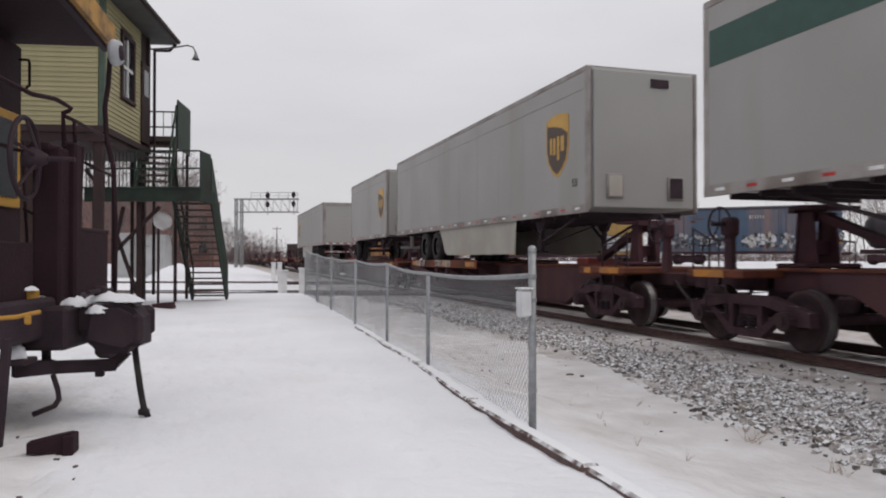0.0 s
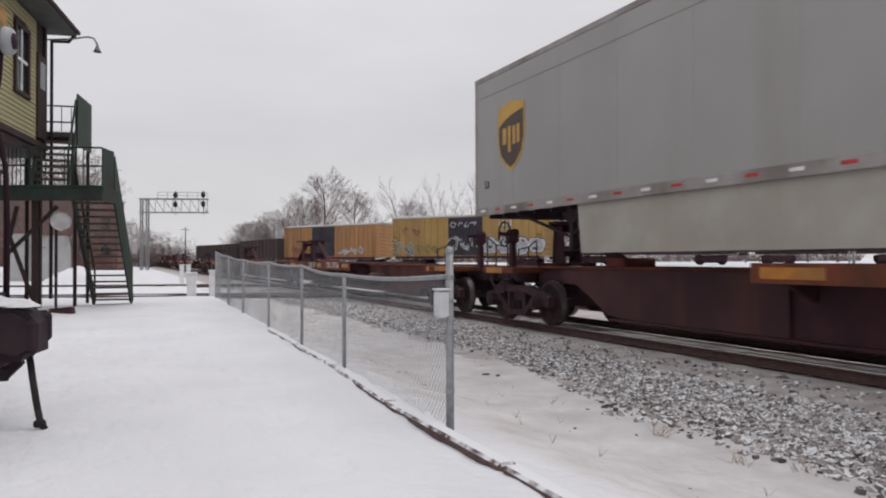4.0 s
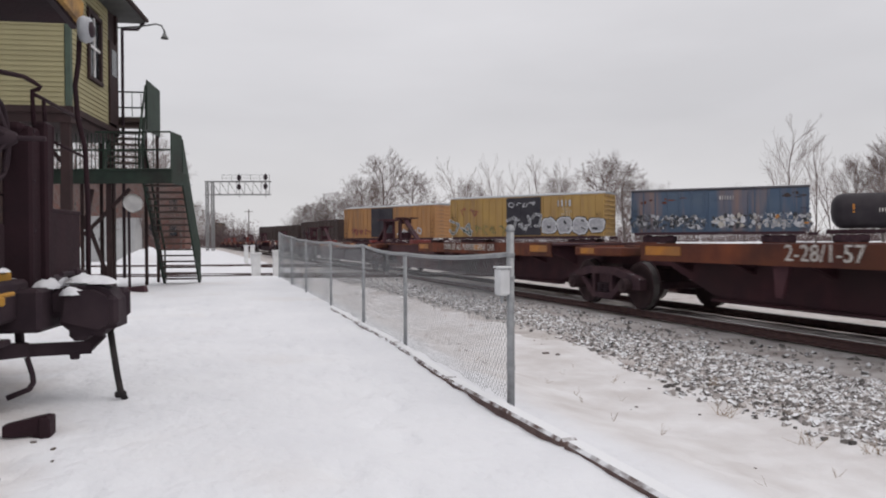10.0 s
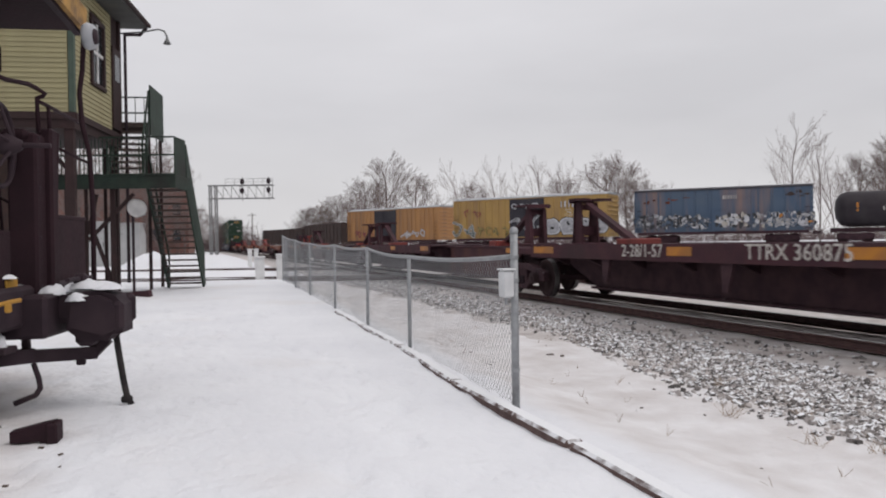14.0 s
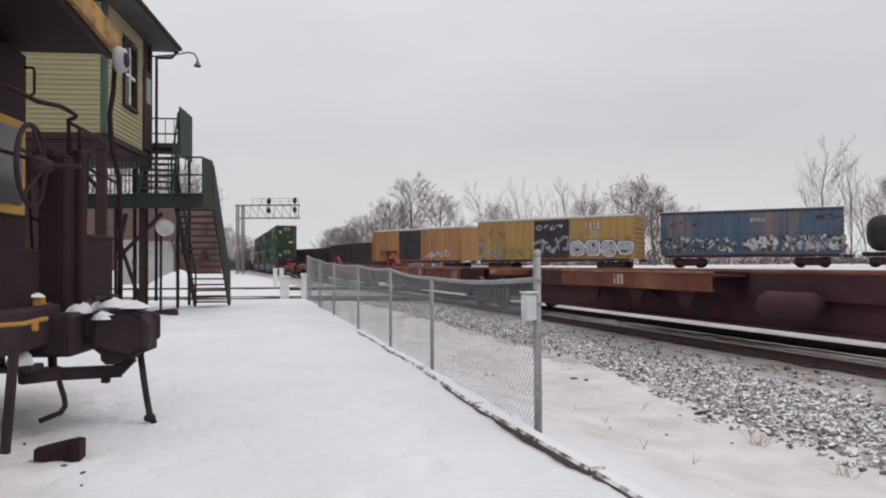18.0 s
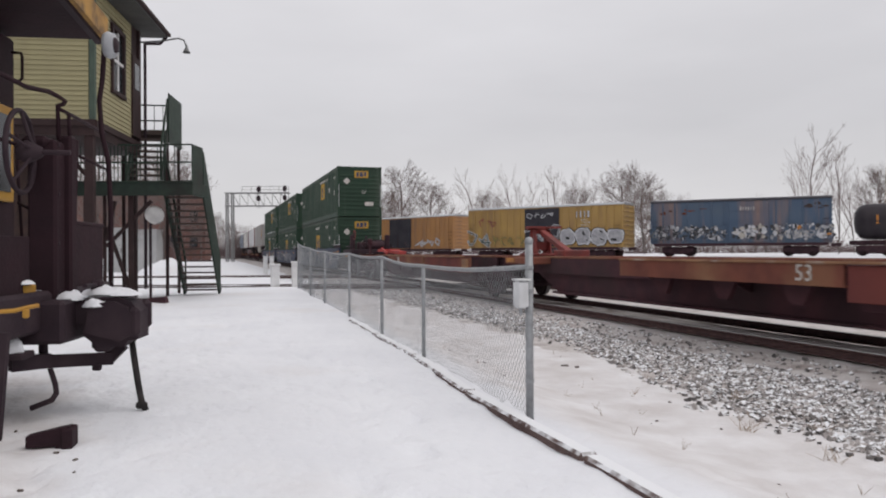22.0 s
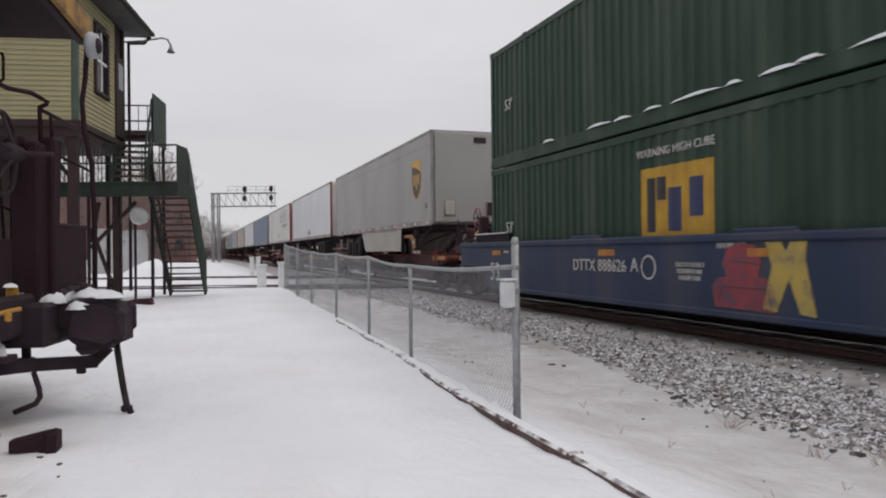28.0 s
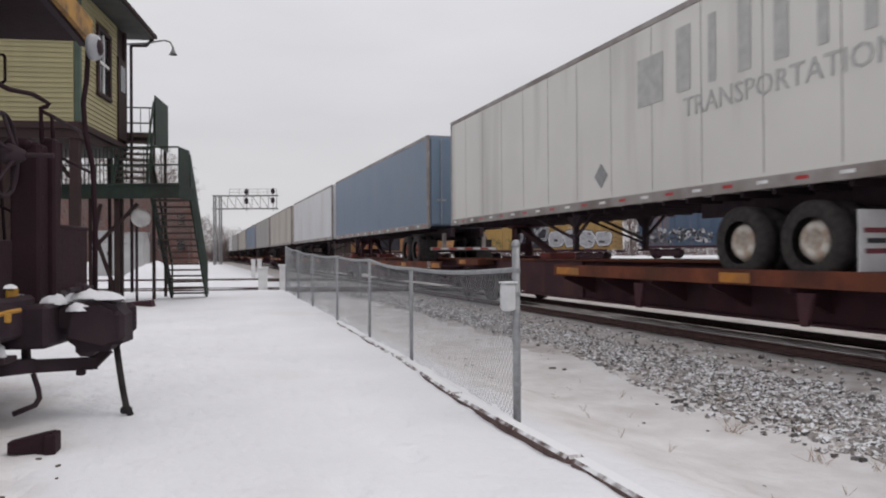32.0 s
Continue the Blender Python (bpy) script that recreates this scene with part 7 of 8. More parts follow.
def trailer(u, length, mat, label, reverse=False, nose=None, seams=1.22, skirt=False, hubs=HUB_WHITE, tandem=0.0, emblem=False, band=None, wheels=2, legs=True, doors=None, posts=None, far=False, leg_at=3.1, roll_door=False, low=False, mark_at=1.6, spread=1.24):
    t = thing("semi_trailer", label, "trailer", group="trailers on the train")
    L = length
    ride, FLOOR, TOPZ = (0.84, 1.22, 4.23) if low else (1.12, 1.05, 4.01)
    KF = (low, TOPZ)
    k = (length, mat.name, nose.name if nose else "")
    zc, zh = (FLOOR + TOPZ) / 2, TOPZ - FLOOR
    part("body", shared((KF, "tb", k), lambda: Build().box((0, L / 2, zc + 0.02), (2.58, L - 0.04, zh - 0.10), 0.02).mesh("body", mat)), t)
    part("roof", shared((KF, "tr", L), lambda: Build().box((0, L / 2, TOPZ - 0.012), (2.5, L - 0.1, 0.03), 0.01).mesh("roof", ALUMINIUM)), t)
    part("nose_wall", shared((KF, "tn", k), lambda: Build().box((0, -0.012, zc), (2.34, 0.06, zh - 0.16), 0.02).mesh("nose_wall", nose or mat)), t)
    for s in (-1, 1):
        part("corner_post", shared((KF, "tc", k), lambda: Build().box((0, 0.06, zc), (0.10, 0.16, zh - 0.02), 0.035).mesh("corner_post", nose or ALUMINIUM)), t, (s * 1.25, 0, 0))
        part("rear_post", shared((KF, "trp", L, (posts or doors or ALUMINIUM).name), lambda: Build().box((0, L - 0.06, zc), (0.10, 0.14, zh), 0.02).mesh("rear_post", posts or doors or ALUMINIUM)), t, (s * 1.252, 0, 0))
        part("top_rail", shared((KF, "tt", L), lambda: Build().box((0, L / 2, TOPZ - 0.06), (0.04, L - 0.02, 0.11), 0.012).mesh("top_rail", ALUMINIUM)), t, (s * 1.285, 0, 0))
        part("bottom_rail", shared((KF, "tbr", L), lambda: Build().box((0, L / 2, FLOOR + 0.07), (0.05, L - 0.02, 0.17), 0.012).mesh("bottom_rail", ALUMINIUM)), t, (s * 1.285, 0, 0))
        if seams and not far:
            n = int(L / seams)
            for i in range(1, n):
                part("panel_seam", shared((KF, "seam", mat.name), lambda: Build().box((0, 0, zc + 0.05), (0.004, 0.014, zh - 0.3)).mesh("panel_seam", SEAM if mat is TRAILER_WHITE else mat)), t, (s * 1.2908, L * i / n, 0))
        if not far:
            n = int(L / 0.66)
            for i in range(n):
                part("reflector", shared((KF, "rf", i % 2), lambda: Build().box((0, 0, 0), (0.008, 0.20, 0.045)).mesh("reflector", REFLECT_RED if i % 2 else REFLECT_WHITE)), t, (s * 1.312, 0.4 + i * (L - 0.8) / max(1, n - 1), FLOOR + 0.08))
        if band:
            part("colour_band", shared((KF, "bd", L), lambda: Build().box((0, L / 2, TOPZ - 0.75), (0.006, L - 0.3, 0.55)).mesh("colour_band", band)), t, (s * 1.294, 0, 0), "dark green stripe")
        if emblem:
            shield(t, s * 1.296, mark_at, zc + 0.05, 0.92, s)
            part("side_seam", shared((KF, "hseam", L), lambda: Build().box((0, L / 2, TOPZ - 0.46), (0.008, L - 0.3, 0.016)).mesh("side_seam", SEAM)), t, (s * 1.292, 0, 0), "stained horizontal seam")
            part("length_mark", shared((KF, "53t"), lambda: letters("53", 0.24, PAINT_BLACK)), t, pose(s * 1.297, 0.55, FLOOR + 0.62, 90, 0, -90 if s < 0 else 90), "small dark number 53") if L > 12 else None
        if skirt:
            part("side_skirt", shared((KF, "sk", L), lambda: Build().prism([(3.8, FLOOR), (3.9, FLOOR - 0.84), (9.5, FLOOR - 0.84), (9.75, FLOOR - 0.74), (9.95, FLOOR - 0.45), (10.2, FLOOR - 0.15), (10.35, FLOOR)], "x", -0.012, 0.012).mesh("side_skirt", SKIRT)), t, (s * 1.22, 0, 0), "off-white aerodynamic side skirt")
        if legs:
            lx = leg_at
            leg = part("landing_leg", shared((KF, "leg"), lambda: Build().box((0, 0, FLOOR - 0.42), (0.11, 0.11, 0.84), 0.01).box((0, 0, FLOOR - 0.84), (0.26, 0.22, 0.04), 0.01).mesh("landing_leg", BLACK_STEEL)), t, (s * 0.85, lx, 0.06))
            part("brace", shared((KF, "legb"), lambda: Build().beam((0, 0, FLOOR - 0.62), (0, -1.9, FLOOR - 0.08), 0.05, 0.05).mesh("brace", BLACK_STEEL)), leg)
            part("brace", shared((KF, "legc"), lambda: Build().beam((0, 0.05, FLOOR - 0.55), (0, 0.85, FLOOR - 0.02), 0.05, 0.05).mesh("brace", BLACK_STEEL)), leg)
            part("gusset", shared((KF, "legg"), lambda: Build().prism([(-0.4, FLOOR), (0.4, FLOOR), (0.12, FLOOR - 0.34), (-0.12, FLOOR - 0.34)], "x", -0.05, 0.05).mesh("gusset", BLACK_STEEL)), leg)
            if s > 0:
                part("cross_brace", shared((KF, "legx"), lambda: Build().beam((-1.65, 0, FLOOR - 0.7), (0, 0, FLOOR - 0.1), 0.04, 0.04).mesh("cross_brace", BLACK_STEEL)), leg)
    axle_y = L - 1.5 - tandem
    for i in range(wheels):
        ya = axle_y - spread * i
        part("axle", shared((KF, "tax"), lambda: Build().tube((-1.0, 0, 0), (1.0, 0, 0), 0.07).mesh("axle", BLACK_STEEL)), t, (0, ya, 0.51))
        for s in (-1, 1):
            for off in (1.14, 0.82):
                w = part("tyre", shared((KF, "tyre"), tyre_mesh), t, (s * off, ya, 0.51))
                if off > 1:
                    part("hub", shared((KF, "hub", hubs.name), lambda: hub_mesh(hubs)), w, pose(s * 0.03, 0, 0, 0, 0, 0 if s > 0 else 180))
    part("axle_slider", shared((KF, "sl", wheels), lambda: both(lambda b, s: b.box((s * 0.5, -0.62 * (wheels - 1), FLOOR - 0.14), (0.12, 1.2 * wheels + 2.2, 0.30), 0.01)).box((0, -0.6 * (wheels - 1), FLOOR - 0.3), (0.9, 1.4, 0.12)).mesh("axle_slider", BLACK_STEEL)), t, (0, axle_y, 0))
    for s in (-1, 1):
        part("mud_flap", shared((KF, "flap", hubs is HUB_WHITE), lambda: Build().box((0, 0, 0.5), (0.55, 0.012, 0.72)).mesh("mud_flap", RUBBER if hubs is not HUB_WHITE else WHITE_PAINT)), t, (s * 0.98, axle_y + 0.68, 0))
        if hubs is HUB_WHITE:
            for z, w, mm in ((0.62, 0.4, PAINT_RED), (0.5, 0.3, PAINT_BLACK), (0.38, 0.36, PAINT_RED)):
                part("flap_mark", shared((KF, "fm", z), lambda: Build().box((0, 0.01, z), (w, 0.006, 0.06)).mesh("flap_mark", mm)), t, (s * 0.98, axle_y + 0.68, 0))
    part("floor_framing", shared((KF, "cm", L), lambda: [b := Build(), [b.box((0, 0.5 + i * 0.6, FLOOR - 0.03), (2.4, 0.06, 0.1)) for i in range(int((L - 1) / 0.6))], b][2].mesh("floor_framing", BLACK_STEEL)), t, kind="stuff")
    part("under_ride_guard", shared((KF, "guard"), lambda: Build().prism([(-1.15, 0.5), (1.15, 0.5), (1.15, 0.6), (0.75, 0.6), (0.75, 1.05), (0.63, 1.05), (0.63, 0.6), (-0.63, 0.6), (-0.63, 1.05), (-0.75, 1.05), (-0.75, 0.6), (-1.15, 0.6)], "y", -0.05, 0.05).mesh("under_ride_guard", ALUMINIUM)), t, (0, L - 0.15, 0))
    for i in range(8):
        part("guard_reflector", shared((KF, "grf", i % 2), lambda: Build().box((0, 0.06, 0.55), (0.24, 0.012, 0.05)).mesh("guard_reflector", REFLECT_RED if i % 2 else REFLECT_WHITE)), t, (-0.98 + 0.28 * i, L - 0.15, 0))
    # rear doors
    for s in (-1, 1):
        if roll_door:
            continue
        d = part("door", shared((KF, "dr", k, doors.name if doors else ""), lambda: Build().box((0, 0.02, zc), (1.17, 0.05, zh - 0.24), 0.01).mesh("door", doors or mat)), t, (s * 0.6, L, 0))
        for q in (-0.3, 0.25):
            part("lock_rod", shared((KF, "lock"), lambda: Build().tube((0, 0.07, FLOOR + 0.1), (0, 0.07, TOPZ - 0.15), 0.017, seg=6).box((0, 0.07, FLOOR + 0.9), (0.3, 0.03, 0.05)).mesh("lock_rod", GALV)), d, (s * q, 0, 0))
    if roll_door:
        d = part("roll_door", shared((KF, "rdr", k), lambda: Build().box((0, 0.01, zc), (2.3, 0.04, zh - 0.24), 0.01).mesh("roll_door", mat)), t, (0, L, 0), "horizontally ribbed roll-up door")
        for i in range(9):
            part("slat", shared((KF, "rds", k), lambda: Build().box((0, 0.034, 0), (2.24, 0.012, 0.279), 0.004).mesh("slat", mat)), d, (0, 0, FLOOR + 0.32 + i * 0.285))
    if roll_door:
        part("door_frame", shared((KF, "rdf"), lambda: Build().box((-1.17, 0.05, zc), (0.14, 0.06, zh - 0.1), 0.015).box((1.17, 0.05, zc), (0.14, 0.06, zh - 0.1), 0.015).box((0, 0.05, TOPZ - 0.12), (2.46, 0.06, 0.2), 0.015).box((0, 0.05, FLOOR + 0.1), (2.46, 0.06, 0.22), 0.015).mesh("door_frame", ALUMINIUM)), t, (0, L, 0), "pale door frame")
        for i in range(9):
            part("reflector", shared((KF, "rsr", i % 2), lambda: Build().box((0, 0.085, 0), (0.22, 0.008, 0.05)).mesh("reflector", REFLECT_RED if i % 2 else REFLECT_WHITE)), t, (-1.0 + 0.25 * i, L, FLOOR + 0.1))
    if not far:
        for dx, z, fm in ((-0.7, FLOOR + 0.52, TRAILER_TAN), (0.72, FLOOR + 0.5, BLACK_STEEL)):
            part("nose_fitting", shared((KF, "nf", dx), lambda: Build().box((0, -0.055, 0), (0.38, 0.05, 0.5), 0.015).mesh("nose_fitting", ALUMINIUM)), t, (dx, 0, z))
            part("fitting_plate", shared((KF, "nfp", dx), lambda: Build().box((0, -0.086, 0), (0.30, 0.016, 0.42), 0.006).mesh("fitting_plate", fm)), t, (dx, 0, z))
        part("nose_vent", shared((KF, "nv"), lambda: Build().box((0, -0.055, 0), (0.42, 0.04, 0.18), 0.01).mesh("nose_vent", BLACK_STEEL)), t, (0.35, 0, TOPZ - 0.3))
    riding(t, u + (L if reverse else 0), ride, reverse)
    return t


def diamonds(t, pts, mat):
    for x, y, z, s in pts:
        part("placard_holder", shared(("dia", s), lambda: Build().prism([(-s, 0), (0, -s), (s, 0), (0, s)], "x", -0.008, 0.008).mesh("placard_holder", mat)), t, (x, y, z), "diamond placard holder")


TRAILER_SOILED = surface("trailer_soiled_white", (0.50, 0.47, 0.45), (0.40, 0.36, 0.34), 1.5, 0.55, bump=0.04, grime=(0.16, 0.08, 0.06), amount=0.5, streak=True)
GREEN_BAND = surface("band_green", (0.02, 0.065, 0.05), rough=0.5, bump=0.0)
SEAM = surface("seam_stain", (0.20, 0.185, 0.17), (0.27, 0.255, 0.24), 2.5, 0.7, bump=0.0)
SIGN_GREY = surface("placard_grey", (0.20, 0.205, 0.21), (0.26, 0.26, 0.265), 6, 0.6, bump=0.0)
FADED = surface("faded_grey_letters", (0.36, 0.36, 0.35), (0.44, 0.44, 0.42), 6, 0.6, bump=0.0)
trailer(-6.7, 16.15, TRAILER_GREY, "grey-white trailer with a dark green band near the top", reverse=True, band=GREEN_BAND, seams=0)
UPSL = "light grey parcel trailer with a gold and brown shield"
trailer(13.1, 16.15, TRAILER_GREY, UPSL, emblem=True, skirt=True, seams=1.6, mark_at=1.35, hubs=HUB_DARK, tandem=2.6, spread=1.4)
trailer(31.25, 8.53, TRAILER_GREY, "short grey parcel trailer with a gold and brown shield", emblem=True, seams=1.6, mark_at=1.05, wheels=1, hubs=HUB_DARK, tandem=-0.25, leg_at=2.45)
trailer(51.05, 16.6, TRAILER_GREY, "light grey parcel trailer riding with its doors forward", reverse=True, emblem=True, skirt=True, seams=1.6, hubs=HUB_DARK, tandem=1.8, spread=1.32, roll_door=True)
trailer(395.15, 16.15, TRAILER_GREY, UPSL, low=True, emblem=True, skirt=True, seams=1.6, hubs=HUB_DARK, tandem=2.07, spread=1.38)
w5 = trailer(412.9, 16.15, TRAILER_BRIGHT, "plain white panelled trailer with diamond placard holders", low=True, reverse=True, hubs=HUB_RUST, tandem=1.4, leg_at=5.8, doors=TRAILER_SOILED, posts=HUB_RUST)
diamonds(w5, [(1.298, y, 1.64, 0.22) for y in (8.0, 8.58)], SIGN_GREY)
kn = trailer(430.6, 16.15, TRAILER_WHITE, "white panelled trailer with faded grey lettering and red doors", low=True, reverse=True, doors=TRAILER_RED, tandem=1.5, leg_at=6.6)
part("lettering", char_bars(6, 1.0, mat=FADED), kn, pose(1.298, 12.75, 3.36, 0, 0, 90), "faded grey painted lettering")
part("lettering", letters("TRANSPORTATION", 0.42, FADED), kn, pose(1.298, 12.6, 2.58, 90, 0, 90), "faded grey painted lettering")
part("emblem", Build().box((0, 0, 0), (0.006, 0.7, 0.8), 0.002).mesh("emblem", FADED), kn, (1.298, 9.9, 3.22), "worn faded square emblem")
diamonds(kn, [(1.298, 8.35, 1.80, 0.22)], SIGN_GREY)
trailer(449.0, 16.15, TRAILER_BLUE, "faded blue trailer riding doors forward", low=True, seams=0, hubs=HUB_RUST, reverse=True)
tail = [(TRAILER_BRIGHT, "white trailer"), (TRAILER_TAN, "tan-grey trailer"), (TRAILER_GREY, "grey trailer"), (TRAILER_BLUE, "blue trailer"), (TRAILER_TAN, "weathered tan trailer"), (TRAILER_GREY, "grey trailer")]
u = 466.4
TAIL_TRUCKS = [395.5 + 17.8 * i for i in range(6)]
i = 0
while u < 800:
    m, lab = tail[i % len(tail)]
    trailer(u, 16.15, m, lab + " further back in the train", low=True, seams=0, hubs=HUB_RUST, far=True)
    u += 17.8 if (i + 1) % 5 else 21.8
    i += 1
u = 394.9
nose = (0.9, None, 7.6, 15.6, (("TTAX    654042", 12.3),))
back = (None, -1.3, 1.8, 11.4, (("53", 3.0),))
k = 0
while u < 800:
    spine_car(tuple(u + 17.0 * q for q in range(6)), (nose, back, back, back, nose) if k == 0 else (nose,) * 5, LOW, "rusty spine car loaded with highway trailers")
    u += 5 * 17.0 + 4.0
    k += 1


# ---- double-stack cars ----
CL, CW, CH = 16.15, 2.59, 2.9


def corrugated(length, height, depth, pitch):
    """A trapezoid-corrugated sheet in the yz plane, bulging to -x."""
    ys_, y = [], 0.0
    while y < length - pitch * 0.5:
        for a, d in ((0.0, 0), (0.30, 0), (0.42, 1), (0.86, 1)):
            ys_.append((y + a * pitch, d * depth))
        y += pitch
    ys_.append((length, 0))
    vs = [(x, yy, z) for yy, x in ys_ for z in (0, height)]
    fs = [(2 * i, 2 * i + 1, 2 * i + 3, 2 * i + 2) for i in range(len(ys_) - 1)]
    return Build().add(vs, fs)


def corrugation(y):
    """How far the side sheet stands out at a place along the container."""
    f = ((y - 0.15) / 0.29) % 1.0
    return 0.036 * (1 - smooth(0.30, 0.42, f) if f < 0.5 else smooth(0.86, 1.0, f))


def painted(y0, y1, z0, z1, lift, mat, name):
    """A painted patch that follows the corrugated side between two places along it."""
    ys_ = sorted({y0, y1, *[q for n in range(60) for q in (0.15 + 0.29 * (n + f) for f in (0.0, 0.30, 0.42, 0.86)) if y0 < q < y1]})
    vs, fs = [], []
    for y in ys_:
        x = -(CW / 2 - 0.009) + 0.036 - corrugation(y)
        vs += [(x - lift, y, z0), (x - lift, y, z1)]
    m = len(ys_)
    fs = [(2 * q, 2 * q + 1, 2 * q + 3, 2 * q + 2) for q in range(m - 1)]
    return Build().add(vs, fs).mesh(name, mat)


def emblem_square(parent, y, z, w, h):
    """A yellow square with three dark blocks, painted on both sides."""
    e = part("emblem", shared(("em", y, z, w, h), lambda: painted(y - w / 2, y + w / 2, z - h / 2, z + h / 2, 0.004, EMBLEM_YELLOW, "emblem")), parent, label="yellow square emblem with dark blocks")
    for c, bw, b0, b1, m in ((0.34, 0.10, 0.12, 0.86, PAINT_BLACK), (0.20, 0.14, 0.55, 0.86, PAINT_BLACK), (-0.01, 0.20, 0.12, 0.70, EMBLEM_BLUE), (-0.28, 0.18, 0.30, 0.80, EMBLEM_BLUE)):
        part("emblem_mark", shared(("emm", y, z, c, b0, w), lambda: painted(y + (c - bw / 2) * w, y + (c + bw / 2) * w, z - h / 2 + b0 * h, z - h / 2 + b1 * h, 0.008, m, "emblem_mark")), e)


def container(u, z, label, emblem_at=3.6, emblem_z=1.66, ew_=1.8, eh=1.2):
    c = thing("shipping_container", label, "container", group="stacked containers on the train")
    m = CONTAINER_GREEN
    for s in (-1, 1):
        part("side_wall", shared("csw", lambda: corrugated(CL - 0.3, CH - 0.42, 0.036, 0.29).mesh("side_wall", m)), c, pose(s * (CW / 2 - 0.045), 0.15 if s < 0 else CL - 0.15, 0.26, 0, 0, 0 if s < 0 else 180) if s > 0 else pose(-(CW / 2 - 0.009) + 0.0, 0.15, 0.26))
        part("bottom_rail", shared("cbr", lambda: Build().box((0, CL / 2, 0.13), (0.09, CL, 0.26), 0.012).mesh("bottom_rail", m)), c, (s * (CW / 2 - 0.045), 0, 0))
        part("top_rail", shared("ctr", lambda: Build().box((0, CL / 2, CH - 0.09), (0.09, CL, 0.14), 0.012).mesh("top_rail", m)), c, (s * (CW / 2 - 0.045), 0, 0))
        for y in (0.08, 1.98, CL - 1.98, CL - 0.08):
            part("post", shared("cp", lambda: Build().box((0, 0, CH / 2), (0.10, 0.15, CH - 0.2), 0.015).mesh("post", m)), c, (s * (CW / 2 - 0.05), y, 0))
            for zz in (0.06, CH - 0.06):
                part("corner_casting", shared("cc", lambda: Build().box((0, 0, 0), (0.17, 0.18, 0.12), 0.012).mesh("corner_casting", m)), c, (s * (CW / 2 - 0.075), y, zz))
        part("warning_text", shared("cst3", lambda: letters("WARNING HIGH CUBE", 0.19, WHITE_MARK)), c, pose(s * (CW / 2 + 0.005), emblem_at, 2.46, 90, 0, -90 if s < 0 else 90), "white painted warning text")
        part("stencil", shared("cst", lambda: char_bars(8, 0.16)), c, pose(s * (CW / 2 + 0.005), 3.9, CH - 0.45, 0, 0, -90), "small white stencilled marks")
        part("type_mark", shared("cst2", lambda: letters("VTP", 0.24, WHITE_MARK)), c, pose(s * (CW / 2 + 0.005), 1.0, CH - 0.62, 90, 0, -90 if s < 0 else 90), "small white painted letters")
        for y in (1.1, CL - 1.1):
            part("length_mark", shared("cst5", lambda: letters("53'", 0.36, WHITE_MARK)), c, pose(s * (CW / 2 + 0.005), y, 1.42, 90, 0, -90 if s < 0 else 90), "white number 53")
        part("placard_holder", shared("cdia", lambda: Build().prism([(-0.17, 0), (0, -0.17), (0.17, 0), (0, 0.17)], "x", -0.006, 0.006).mesh("placard_holder", WHITE_MARK)), c, (s * (CW / 2 + 0.004), 2.9, 1.75), "diamond placard holder")
        part("marking_strip", shared("cms", lambda: Build().box((0, 0, 0), (0.012, 0.08, 1.3)).mesh("marking_strip", REFLECT_WHITE)), c, (s * (CW / 2 - 0.08), -0.012, 1.2))
    emblem_square(c, emblem_at, emblem_z, ew_, eh)
    part("length_mark", shared("cst6", lambda: letters("53'", 0.26, WHITE_MARK)), c, pose(0.25, -0.014, 1.42, 90, 0, 0), "white number 53")
    part("roof", shared("crf", lambda: Build().box((0, CL / 2, CH - 0.02), (CW - 0.1, CL - 0.1, 0.03)).mesh("roof", m)), c)
    part("floor", shared("cfl", lambda: Build().box((0, CL / 2, 0.15), (CW - 0.1, CL - 0.1, 0.2)).mesh("floor", m)), c)

    def endw():
        return Build().box((0, 0.05, CH / 2), (CW - 0.2, 0.05, CH - 0.2)).mesh("end_wall", m)
    ew = part("end_wall", shared("cend", endw), c)
    for i in range(9):
        part("rib", shared("crib", lambda: Build().box((0, 0.02, 0), (CW - 0.34, 0.05, 0.12), 0.02).mesh("rib", m)), ew, (0, 0, 0.45 + i * 0.24))
    part("end_sill", shared("cens", lambda: Build().box((0, 0.05, 0.12), (CW - 0.1, 0.1, 0.2), 0.01).mesh("end_sill", m)), c)
    part("end_header", shared("cenh", lambda: Build().box((0, 0.05, CH - 0.1), (CW - 0.1, 0.1, 0.14), 0.01).mesh("end_header", m)), c)
    e = part("emblem", shared("eme", lambda: Build().box((0, 0, 0), (0.8, 0.008, 0.4)).mesh("emblem", EMBLEM_YELLOW)), c, (0.1, -0.012, CH - 0.45), "yellow emblem plate")
    part("emblem_mark", shared("emem", lambda: Build().box((-0.22, -0.006, 0), (0.14, 0.01, 0.26)).box((0, -0.006, 0), (0.18, 0.01, 0.26)).box((0.22, -0.006, 0.02), (0.14, 0.01, 0.24)).mesh("emblem_mark", EMBLEM_BLUE)), e)
    part("placard", shared("cpl", lambda: Build().prism([(-0.2, 0), (0, -0.2), (0.2, 0), (0, 0.2)], "y", -0.008, 0.004).mesh("placard", WHITE_MARK)), c, (-0.75, -0.012, CH - 0.85), "diamond placard")
    part("label_plate", shared("clp", lambda: Build().box((0, 0, 0), (0.5, 0.01, 0.22)).mesh("label_plate", WHITE_MARK)), c, (0.55, -0.012, 0.75))
